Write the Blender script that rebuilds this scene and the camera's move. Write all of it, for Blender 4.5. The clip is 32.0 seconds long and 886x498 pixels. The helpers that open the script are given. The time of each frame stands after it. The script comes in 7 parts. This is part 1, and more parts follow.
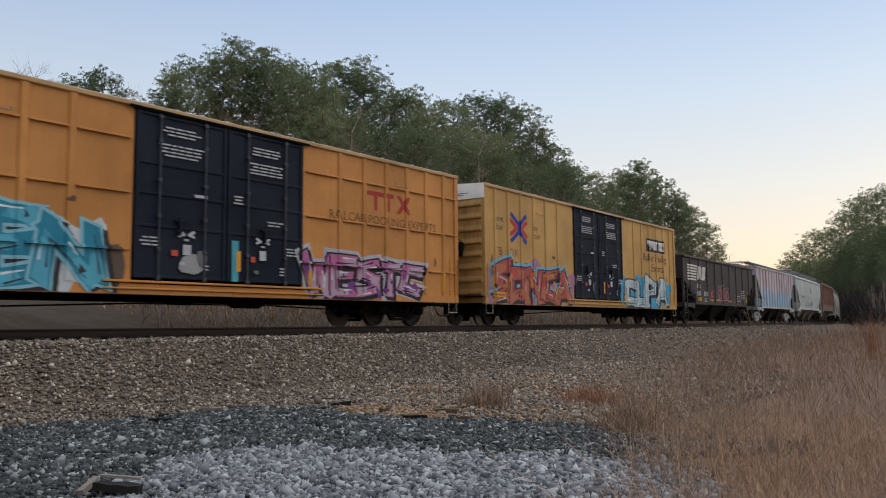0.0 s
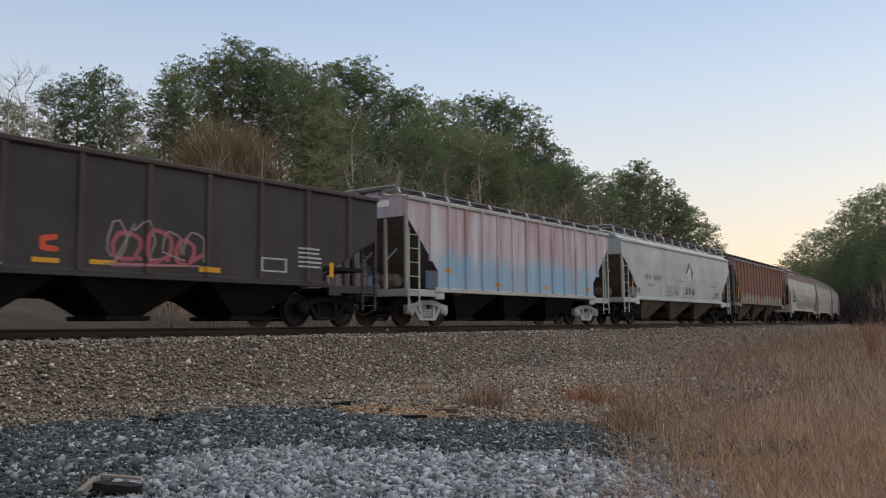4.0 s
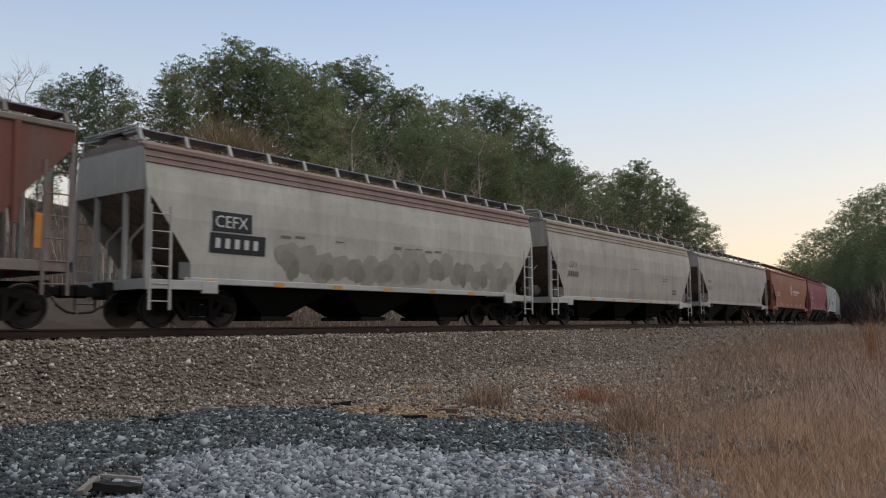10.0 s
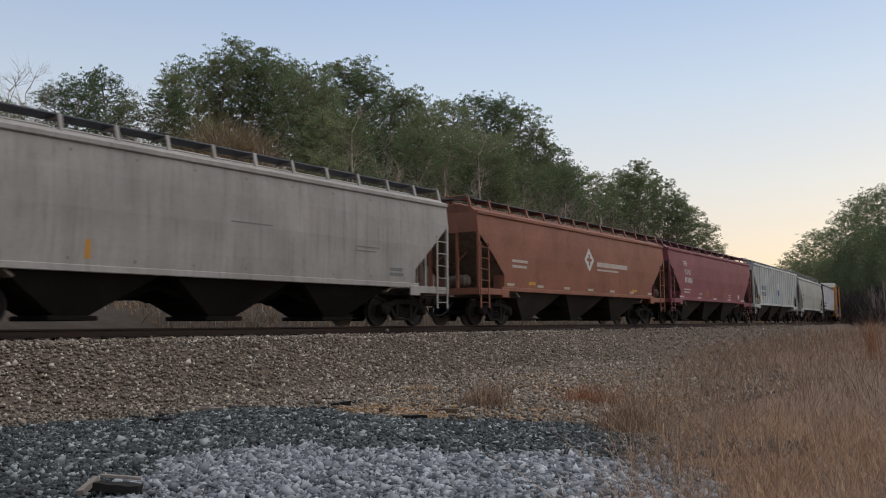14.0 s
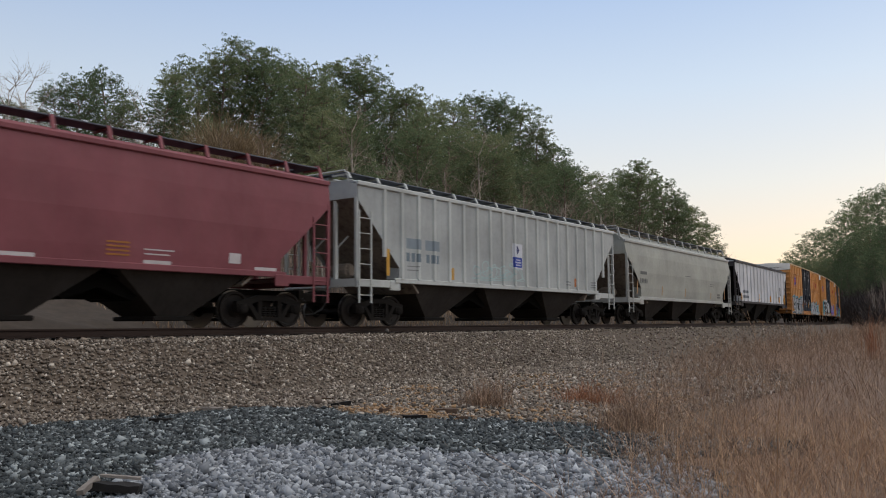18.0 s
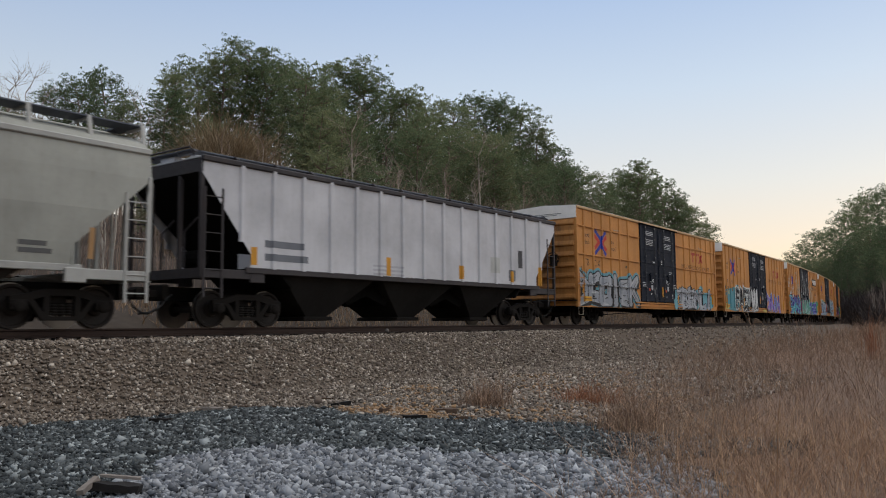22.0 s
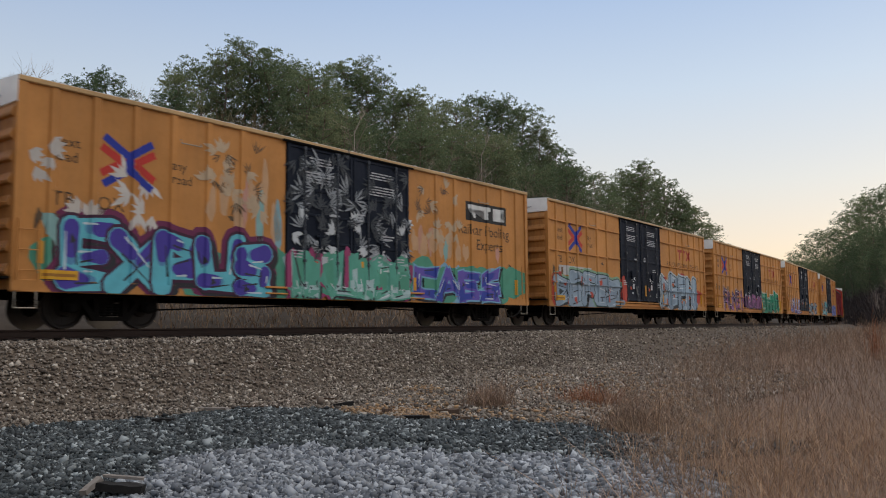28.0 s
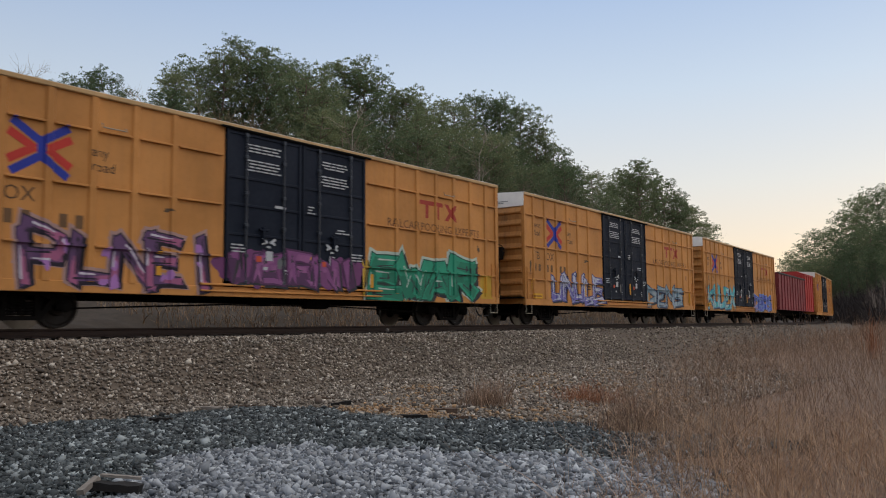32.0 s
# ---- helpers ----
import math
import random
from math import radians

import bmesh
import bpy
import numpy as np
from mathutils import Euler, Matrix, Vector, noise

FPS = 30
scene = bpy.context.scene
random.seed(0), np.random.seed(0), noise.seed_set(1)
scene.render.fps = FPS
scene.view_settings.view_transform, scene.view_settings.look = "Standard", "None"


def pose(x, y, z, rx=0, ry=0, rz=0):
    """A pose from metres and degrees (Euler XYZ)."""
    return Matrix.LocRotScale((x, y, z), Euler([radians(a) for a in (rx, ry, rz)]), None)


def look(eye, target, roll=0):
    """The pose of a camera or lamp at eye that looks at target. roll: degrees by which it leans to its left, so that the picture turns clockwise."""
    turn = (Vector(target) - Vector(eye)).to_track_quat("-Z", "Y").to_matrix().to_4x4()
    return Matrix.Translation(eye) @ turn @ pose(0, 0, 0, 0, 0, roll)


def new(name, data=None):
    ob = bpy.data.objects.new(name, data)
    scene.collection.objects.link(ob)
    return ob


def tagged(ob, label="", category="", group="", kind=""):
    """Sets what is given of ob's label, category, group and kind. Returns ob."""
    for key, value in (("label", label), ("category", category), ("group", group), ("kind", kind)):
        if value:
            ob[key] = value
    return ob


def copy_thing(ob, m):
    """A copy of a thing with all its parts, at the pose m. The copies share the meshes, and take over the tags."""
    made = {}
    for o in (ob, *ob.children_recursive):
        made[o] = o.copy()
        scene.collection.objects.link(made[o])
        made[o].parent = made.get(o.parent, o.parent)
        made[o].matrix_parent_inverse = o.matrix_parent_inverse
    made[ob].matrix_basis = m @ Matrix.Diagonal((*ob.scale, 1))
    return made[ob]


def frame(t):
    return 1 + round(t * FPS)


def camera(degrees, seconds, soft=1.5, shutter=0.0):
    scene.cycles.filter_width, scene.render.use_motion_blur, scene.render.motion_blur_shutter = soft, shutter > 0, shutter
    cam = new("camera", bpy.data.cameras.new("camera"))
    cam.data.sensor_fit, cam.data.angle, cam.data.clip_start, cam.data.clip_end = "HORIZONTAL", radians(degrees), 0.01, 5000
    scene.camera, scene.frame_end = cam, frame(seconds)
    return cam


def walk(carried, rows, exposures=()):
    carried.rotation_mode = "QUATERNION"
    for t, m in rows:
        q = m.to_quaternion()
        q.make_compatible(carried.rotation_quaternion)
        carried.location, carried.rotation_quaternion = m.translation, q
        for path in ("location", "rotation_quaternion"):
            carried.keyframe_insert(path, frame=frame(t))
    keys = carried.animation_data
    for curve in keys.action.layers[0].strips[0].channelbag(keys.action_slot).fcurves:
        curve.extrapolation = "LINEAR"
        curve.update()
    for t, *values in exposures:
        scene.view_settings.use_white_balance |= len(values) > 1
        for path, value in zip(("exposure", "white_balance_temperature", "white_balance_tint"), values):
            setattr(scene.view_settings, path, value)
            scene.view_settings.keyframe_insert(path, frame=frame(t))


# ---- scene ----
cam = camera(56.48, 32.0, soft=1.02, shutter=0.22)
EYE = (0.0, 0.0, 0.0)
PAN, PITCH, ROLL = 37.43, 5.307, -0.49


def aim(dpan=0.0, dpitch=0.0):
    """The camera's pose: turned left of the track's direction by PAN, tilted up by PITCH."""
    a, b = radians(PAN + dpan), radians(PITCH + dpitch)
    way = Vector((-math.sin(a) * math.cos(b), math.cos(a) * math.cos(b), math.sin(b)))
    return look(EYE, Vector(EYE) + way * 10, ROLL)


# the camera is held nearly still; it sways a little towards the end
walk(cam, [(0, aim()), (22.0, aim()), (23.0, aim(0.04, 0.05)), (24.5, aim(0.09, 0.06)), (26.0, aim(0.15, 0.04)),
           (27.8, aim(0.18, 0.03)), (29.0, aim(0.13, 0.03)), (30.5, aim(0.07, 0.0)), (32.0, aim(0.02, -0.02))],
     exposures=[(0, 0.07), (1.5, 0.0), (3.5, 0.02), (6, 0.08), (8, 0.06), (10, 0.02), (12, -0.03), (14.5, -0.03), (17, 0.07), (18.8, 0.06), (20.5, 0.0), (24, 0.0), (27, -0.03), (32, -0.03)])

# ---- world and light: dusk, the sun is down behind the gap where the track leaves ----
world = bpy.data.worlds.new("dusk")
scene.world = world
world.use_nodes = True
wn = world.node_tree.nodes
sky = wn.new("ShaderNodeTexSky")
sky.sky_type = "NISHITA"
sky.sun_disc = False
sky.sun_elevation = radians(4.0)
sky.sun_rotation = radians(12)
sky.air_density, sky.dust_density, sky.ozone_density = 1.0, 0.6, 2.5
wl = world.node_tree.links
# the clear dusk sky: peach at the horizon, pale above, blue overhead, with the sun's own glow from the sky texture
tc = wn.new("ShaderNodeTexCoord")
sep = wn.new("ShaderNodeSeparateXYZ")
wl.new(tc.outputs["Generated"], sep.inputs[0])
grad = wn.new("ShaderNodeValToRGB")
for el, (pos, col) in zip([*grad.color_ramp.elements, *(grad.color_ramp.elements.new(0.5) for _ in range(4))],
                          [(0.0, (0.98, 0.63, 0.42)), (1.0, (0.22, 0.33, 0.55)), (0.07, (0.99, 0.78, 0.60)), (0.16, (0.84, 0.80, 0.755)), (0.27, (0.65, 0.735, 0.85)), (0.40, (0.43, 0.56, 0.81))]):
    el.position, el.color = pos, (*col, 1)
wl.new(sep.outputs["Z"], grad.inputs[0])
gain = wn.new("ShaderNodeMix")
gain.data_type, gain.blend_type = "RGBA", "MULTIPLY"
gain.inputs[0].default_value, gain.inputs[7].default_value = 1.0, (0.34, 0.34, 0.34, 1)
wl.new(sky.outputs["Color"], gain.inputs[6])
both = wn.new("ShaderNodeMix")
both.data_type = "RGBA"
both.inputs[0].default_value = 0.86
wl.new(gain.outputs[2], both.inputs[6])
wl.new(grad.outputs[0], both.inputs[7])
# the sky is dimmer away from the afterglow
side = wn.new("ShaderNodeMapRange")
for sock, v in (("From Min", 0.25), ("From Max", 0.75), ("To Min", 0.91), ("To Max", 1.0)):
    side.inputs[sock].default_value = v
wl.new(sep.outputs["Y"], side.inputs["Value"])
dim = wn.new("ShaderNodeMix")
dim.data_type, dim.blend_type = "RGBA", "MULTIPLY"
dim.inputs[0].default_value = 1.0
wl.new(both.outputs[2], dim.inputs[6])
wl.new(side.outputs[0], dim.inputs[7])
wl.new(dim.outputs[2], wn["Background"].inputs["Color"])
wn["Background"].inputs["Strength"].default_value = 1.0
# added warm fill, very wide, for the sky dome's light; no sun is up
sun = new("sun", bpy.data.lights.new("sun", "SUN"))
sun.data.energy, sun.data.angle, sun.data.color = 1.32, radians(75), (1.0, 0.92, 0.82)
sun.matrix_world = look((48, 34, 92), (0, 0, 0))
scene.view_settings.exposure = 0.0

# ---- the track's line: straight past the camera, then a long curve to the left ----
D, S1, RAD = 17.745, 15.0, 601.0


def line(s, off=0.0, z=0.0):
    """A point at s metres along the track, off metres to its right, and the heading in degrees."""
    if s < S1:
        return Vector((-D + off, s, z)), 0.0
    a = (s - S1) / RAD
    return Vector((-D - RAD * (1 - math.cos(a)) + off * math.cos(a), S1 + RAD * math.sin(a) + off * math.sin(a), z)), math.degrees(a)


def run(t):
    """How far the train has come after t seconds."""
    return 10.07 * t + 0.01405 * t * t - 8.15e-5 * t ** 3


# ---- materials ----
def nodes_of(name):
    m = bpy.data.materials.new(name)
    m.use_nodes = True
    return m, m.node_tree.nodes, m.node_tree.links, m.node_tree.nodes["Principled BSDF"]


def ramp(nt, links, source, stops):
    r = nt.new("ShaderNodeValToRGB")
    e = r.color_ramp.elements
    while len(e) < len(stops):
        e.new(0.5)
    for el, (pos, col) in zip(e, stops):
        el.position, el.color = pos, (*col, 1) if len(col) == 3 else col
    links.new(source, r.inputs[0])
    return r


def coords(nt, links, scale=(1, 1, 1)):
    tc, mp = nt.new("ShaderNodeTexCoord"), nt.new("ShaderNodeMapping")
    mp.inputs["Scale"].default_value = scale
    links.new(tc.outputs["Object"], mp.inputs[0])
    return mp.outputs[0]


def noise_tex(nt, links, vec, scale, detail=4, rough=0.6):
    n = nt.new("ShaderNodeTexNoise")
    n.inputs["Scale"].default_value, n.inputs["Detail"].default_value, n.inputs["Roughness"].default_value = scale, detail, rough
    links.new(vec, n.inputs["Vector"])
    return n.outputs["Fac"]


def mixc(nt, links, fac, a, b, mode="MIX"):
    m = nt.new("ShaderNodeMix")
    m.data_type, m.blend_type = "RGBA", mode
    for sock, v in ((m.inputs[0], fac), (m.inputs[6], a), (m.inputs[7], b)):
        if isinstance(v, (int, float)):
            sock.default_value = v
        elif isinstance(v, tuple):
            sock.default_value = (*v, 1)
        else:
            links.new(v, sock)
    return m.outputs[2]


def bump(nt, links, bsdf, height, strength=0.3, dist=0.02):
    b = nt.new("ShaderNodeBump")
    b.inputs["Strength"].default_value, b.inputs["Distance"].default_value = strength, dist
    links.new(height, b.inputs["Height"])
    links.new(b.outputs[0], bsdf.inputs["Normal"])


def painted(name, base, dirt=(0.09, 0.07, 0.05), dirty=0.35, rust=0.0, rough=0.55, rusty=(0.16, 0.055, 0.025), streak=0.5, spec=0.28):
    """Weathered paint on sheet steel: grime in clouds, runs down the sheet, patches of rust."""
    m, nt, ln, b = nodes_of(name)
    v = coords(nt, ln)
    vs = coords(nt, ln, (3.0, 3.0, 0.22))
    cloud = noise_tex(nt, ln, v, 0.55, 5)
    runs = noise_tex(nt, ln, vs, 2.2, 5, 0.65)
    fine = noise_tex(nt, ln, v, 9.0, 4)
    wide = noise_tex(nt, ln, coords(nt, ln, (0.8, 0.8, 0.07)), 1.5, 5, 0.6)
    lite = tuple(min(1, c * 1.18 + 0.01) for c in base)
    dark = tuple(c * 0.8 for c in base)
    c = mixc(nt, ln, ramp(nt, ln, cloud, [(0.3, (0, 0, 0)), (0.7, (1, 1, 1))]).outputs[0], dark, lite)
    c = mixc(nt, ln, ramp(nt, ln, wide, [(0.46, (0, 0, 0)), (0.72, (min(0.6, dirty * streak * 1.3),) * 3)]).outputs[0], c, tuple(0.5 * x + 0.5 * y for x, y in zip(base, dirt)))
    c = mixc(nt, ln, ramp(nt, ln, runs, [(0.5, (0, 0, 0)), (0.8, (dirty * streak,) * 3)]).outputs[0], c, dirt)
    c = mixc(nt, ln, ramp(nt, ln, fine, [(0.5, (0, 0, 0)), (0.85, (dirty * 0.38,) * 3)]).outputs[0], c, dirt)
    if rust:
        patch = noise_tex(nt, ln, coords(nt, ln, (1.2, 1.2, 0.5)), 1.3, 7, 0.7)
        c = mixc(nt, ln, ramp(nt, ln, patch, [(0.62 - 0.3 * rust, (0, 0, 0)), (0.78 - 0.3 * rust, (1, 1, 1))]).outputs[0], c, rusty)
    info = nt.new("ShaderNodeObjectInfo")
    hue = nt.new("ShaderNodeHueSaturation")
    val = nt.new("ShaderNodeMapRange")
    val.inputs["To Min"].default_value, val.inputs["To Max"].default_value = 0.93, 1.06
    ln.new(info.outputs["Random"], val.inputs["Value"])
    ln.new(val.outputs[0], hue.inputs["Value"])
    ln.new(c, hue.inputs["Color"])
    ln.new(hue.outputs[0], b.inputs["Base Color"])
    rr = ramp(nt, ln, fine, [(0.2, (rough - 0.1,) * 3), (0.8, (min(1, rough + 0.2),) * 3)])
    ln.new(rr.outputs[0], b.inputs["Roughness"])
    bump(nt, ln, b, cloud, 0.25, 0.03)
    b.inputs["Specular IOR Level"].default_value = spec
    return m


def plain(name, base, rough=0.6, metal=0.0, vary=0.25, scale=6.0, grain=0.2, spec=0.3):
    m, nt, ln, b = nodes_of(name)
    v = coords(nt, ln)
    n = noise_tex(nt, ln, v, scale, 5)
    n2 = noise_tex(nt, ln, v, scale * 0.12, 3)
    c = mixc(nt, ln, n, tuple(x * (1 - vary) for x in base), tuple(min(1, x * (1 + vary)) for x in base))
    c = mixc(nt, ln, ramp(nt, ln, n2, [(0.35, (0, 0, 0)), (0.75, (vary,) * 3)]).outputs[0], c, tuple(x * 0.5 for x in base))
    ln.new(c, b.inputs["Base Color"])
    b.inputs["Roughness"].default_value, b.inputs["Metallic"].default_value = rough, metal
    bump(nt, ln, b, n, grain, 0.01)
    b.inputs["Specular IOR Level"].default_value = spec
    return m


def islands(name, cols, rough=0.9, big=0.15, per_thing=0.0, thin=0.0):
    """Many small pieces, each of its own tone."""
    m, nt, ln, b = nodes_of(name)
    g = nt.new("ShaderNodeNewGeometry")
    k = len(cols)
    r = ramp(nt, ln, g.outputs["Random Per Island"], [(i / (k - 1), c) for i, c in enumerate(cols)])
    n = noise_tex(nt, ln, coords(nt, ln), big, 3)
    mul = nt.new("ShaderNodeMix")
    mul.data_type, mul.blend_type = "RGBA", "MULTIPLY"
    mul.inputs[0].default_value = 0.6
    ln.new(r.outputs[0], mul.inputs[6])
    ln.new(ramp(nt, ln, n, [(0.3, (0.6,) * 3), (0.7, (1.0,) * 3)]).outputs[0], mul.inputs[7])
    out = mul.outputs[2]
    if per_thing:
        info, hue, tone, lum = (nt.new("ShaderNode" + k) for k in ("ObjectInfo", "HueSaturation", "MapRange", "MapRange"))
        tone.inputs["To Min"].default_value, tone.inputs["To Max"].default_value = 0.5 - per_thing, 0.5 + per_thing
        lum.inputs["To Min"].default_value, lum.inputs["To Max"].default_value = 1.28, 0.78
        for q, sock in ((tone, "Hue"), (lum, "Value")):
            ln.new(info.outputs["Random"], q.inputs["Value"])
            ln.new(q.outputs[0], hue.inputs[sock])
        ln.new(out, hue.inputs["Color"])
        out = hue.outputs[0]
    ln.new(out, b.inputs["Base Color"])
    b.inputs["Roughness"].default_value = rough
    if thin:
        # light passes through thin blades and needles
        tl, mx_ = nt.new("ShaderNodeBsdfTranslucent"), nt.new("ShaderNodeMixShader")
        mx_.inputs[0].default_value = thin
        ln.new(out, tl.inputs["Color"])
        ln.new(b.outputs[0], mx_.inputs[1])
        ln.new(tl.outputs[0], mx_.inputs[2])
        ln.new(mx_.outputs[0], nt["Material Output"].inputs["Surface"])
    return m


ORANGE = painted("orange_paint", (0.47, 0.20, 0.046), dirty=0.3)
YELLOW = painted("yellow_paint", (0.46, 0.265, 0.08), dirty=0.25)
END_ORANGE = painted("grimy_orange_end_paint", (0.43, 0.185, 0.045), dirty=0.8, rust=0.22, rusty=(0.05, 0.028, 0.016), dirt=(0.05, 0.03, 0.02), streak=0.8)
END_YELLOW = painted("grimy_yellow_end_paint", (0.44, 0.25, 0.08), dirty=0.8, rust=0.2, rusty=(0.05, 0.03, 0.018), dirt=(0.05, 0.035, 0.02), streak=0.8)
EAVE = painted("weathered_eave_paint", (0.43, 0.27, 0.12), dirty=0.4)
NAVY = painted("navy_paint", (0.0055, 0.0095, 0.02), dirt=(0.012, 0.015, 0.024), dirty=0.25, rough=0.6, spec=0.12)
# door navy lightened for the lock rods: their highlight is put into the colour
ROD = plain("worn_navy_rod", (0.045, 0.052, 0.066), 0.38, 0.4, vary=0.3)
ROOF = painted("galvanised_roof", (0.50, 0.50, 0.48), dirt=(0.12, 0.08, 0.05), dirty=0.3)
WHITE_END = painted("white_end_panel", (0.82, 0.79, 0.74), dirty=0.15)
# near-black base and low gloss put the under-car shade into the colour
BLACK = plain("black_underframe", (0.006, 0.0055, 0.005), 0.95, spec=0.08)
TRUCK = plain("dusty_truck_steel", (0.014, 0.012, 0.0105), 0.9, spec=0.12)
# darker copy of the truck steel, its colour holding the shade under box cars
SHADE_TRUCK = plain("sooty_truck_steel", (0.007, 0.006, 0.0055), 0.95, spec=0.08)
PALE_TRUCK = plain("pale_truck_paint", (0.42, 0.42, 0.42), 0.7)
WHEEL = plain("wheel_steel", (0.02, 0.016, 0.014), 0.6, 0.3)
TREAD = plain("worn_tread", (0.2, 0.19, 0.18), 0.35, 0.9)
HOSE = plain("rubber_hose", (0.012, 0.012, 0.012), 0.6)
GRAB = plain("grab_iron_paint", (0.32, 0.28, 0.22), 0.6)
COAL = painted("dark_brown_paint", (0.030, 0.026, 0.028), dirty=0.5, rough=0.6, rust=0.25, rusty=(0.045, 0.034, 0.031), dirt=(0.062, 0.052, 0.047))
COAL_POST = painted("faded_brown_posts", (0.046, 0.034, 0.031), dirty=0.4)
GREY = painted("light_grey_paint", (0.34, 0.34, 0.32), dirty=0.3)
SAGE = painted("pale_sage_grey_paint", (0.285, 0.287, 0.256), dirty=0.25)
ADM_GREY = painted("pale_blue_grey_paint", (0.38, 0.40, 0.395), dirty=0.16)
CREAM = painted("cream_grey_paint", (0.345, 0.335, 0.30), dirty=0.5)
CREAM2 = painted("stained_cream_paint", (0.34, 0.32, 0.28), dirty=0.55, streak=0.8)
MAUVE = painted("scuffed_mauve_grey_paint", (0.305, 0.285, 0.265), dirty=0.5, streak=1.0, dirt=(0.1, 0.075, 0.06))
BROWNED = painted("orange_brown_paint", (0.215, 0.08, 0.048), dirty=0.4, rust=0.2, rusty=(0.14, 0.06, 0.04))
MAROON = painted("maroon_paint", (0.175, 0.046, 0.056), dirty=0.35, dirt=(0.16, 0.085, 0.075))
RIBGREY = painted("ribbed_grey_paint", (0.325, 0.34, 0.335), dirty=0.4)
RIBPOST = painted("pale_grey_ribs", (0.42, 0.435, 0.42), dirty=0.3)
STAIN_PINK = painted("eave_stained_pink_brown", (0.2, 0.135, 0.12), dirty=0.5, streak=1.0)
STAIN_TAN = painted("eave_stained_tan", (0.27, 0.235, 0.19), dirty=0.5, streak=1.0)
STEEL_BLUE = plain("weathered_galvanised_boards", (0.16, 0.18, 0.21), 0.42, 0.55)
WHITE = painted("off_white_paint", (0.50, 0.50, 0.52), dirty=0.18)
RED = painted("bright_red_paint", (0.42, 0.035, 0.03), dirty=0.1)
DARKRED = painted("dull_red_paint", (0.2, 0.03, 0.035), dirty=0.2)
# grime over a base darkened to carry the shade under the body
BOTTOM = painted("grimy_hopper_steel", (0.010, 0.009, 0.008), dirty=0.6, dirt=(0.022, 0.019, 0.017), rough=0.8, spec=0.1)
DUSTY = painted("dusty_hopper_steel", (0.13, 0.118, 0.102), dirty=0.95, dirt=(0.012, 0.01, 0.009), rough=0.8, spec=0.1)
BAY_GREY = painted("rusty_grey_hopper_steel", (0.10, 0.085, 0.07), dirty=0.9, dirt=(0.02, 0.016, 0.013), rough=0.8, spec=0.1, streak=0.8)
# hopper steel with under-body shade worked into a dim base colour
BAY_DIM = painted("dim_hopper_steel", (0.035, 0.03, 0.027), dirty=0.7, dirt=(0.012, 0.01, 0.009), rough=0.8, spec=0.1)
SLOPE = painted("dusty_slope_sheet", (0.19, 0.155, 0.125), dirty=0.9, dirt=(0.018, 0.014, 0.012), rough=0.8, spec=0.1, streak=0.9)
WALKWAY = plain("galvanised_grating", (0.09, 0.1, 0.12), 0.55, 0.3)
AMBER = plain("amber_reflector", (0.62, 0.27, 0.02), 0.4, vary=0.08)


def two_tone(name, upper, lower, edge, wob, tints, rough=0.65, soft=0.12):
    """Faded paint that gives way, in runs down the sheet, to another coat below; tints break up the upper part."""
    m, nt, ln, b = nodes_of(name)
    v = coords(nt, ln)
    runs = noise_tex(nt, ln, coords(nt, ln, (1.15, 1.15, 0.05)), 1.6, 6, 0.68)
    cloud = noise_tex(nt, ln, coords(nt, ln, (1.5, 1.5, 0.14)), 0.9, 6, 0.65)
    fine = noise_tex(nt, ln, v, 7.0, 4)
    sep = nt.new("ShaderNodeSeparateXYZ")
    ln.new(v, sep.inputs[0])
    k = nt.new("ShaderNodeMath")
    k.operation = "MULTIPLY_ADD"
    ln.new(runs, k.inputs[0])
    k.inputs[1].default_value = wob
    ln.new(sep.outputs["Z"], k.inputs[2])
    rng = nt.new("ShaderNodeMapRange")
    rng.inputs["From Min"].default_value, rng.inputs["From Max"].default_value = edge + wob * 0.5 - soft, edge + wob * 0.5 + soft
    ln.new(k.outputs[0], rng.inputs["Value"])
    up = upper
    for t, (src, lo, hi) in zip(tints, ((runs, 0.44, 0.6), (cloud, 0.49, 0.62), (fine, 0.55, 0.8))):
        up = mixc(nt, ln, ramp(nt, ln, src, [(lo, (0, 0, 0)), (hi, (0.72,) * 3)]).outputs[0], up, t)
    lowc = mixc(nt, ln, ramp(nt, ln, cloud, [(0.4, (0, 0, 0)), (0.7, (0.8,) * 3)]).outputs[0], lower, tuple(c * 0.62 for c in lower))
    lowc = mixc(nt, ln, ramp(nt, ln, runs, [(0.52, (0, 0, 0)), (0.68, (0.7,) * 3)]).outputs[0], lowc, upper)
    ln.new(mixc(nt, ln, rng.outputs[0], lowc, up), b.inputs["Base Color"])
    b.inputs["Roughness"].default_value, b.inputs["Specular IOR Level"].default_value = rough, 0.25
    bump(nt, ln, b, fine, 0.2, 0.01)
    return m


RUSTED = two_tone("rusted_red_brown_over_grey", (0.142, 0.053, 0.038), (0.24, 0.222, 0.195), 1.9, 1.3, [(0.11, 0.078, 0.064), (0.195, 0.064, 0.041), (0.07, 0.042, 0.035)])
RUST_END = painted("peeling_grey_and_orange_end_paint", (0.2, 0.22, 0.225), dirty=0.8, rust=0.42, rusty=(0.26, 0.075, 0.035), streak=0.8)
RUSTED_LOW = painted("grey_primer_streaked_with_rust", (0.16, 0.14, 0.125), dirty=0.5, rust=0.35, rusty=(0.13, 0.06, 0.04), streak=1.0)
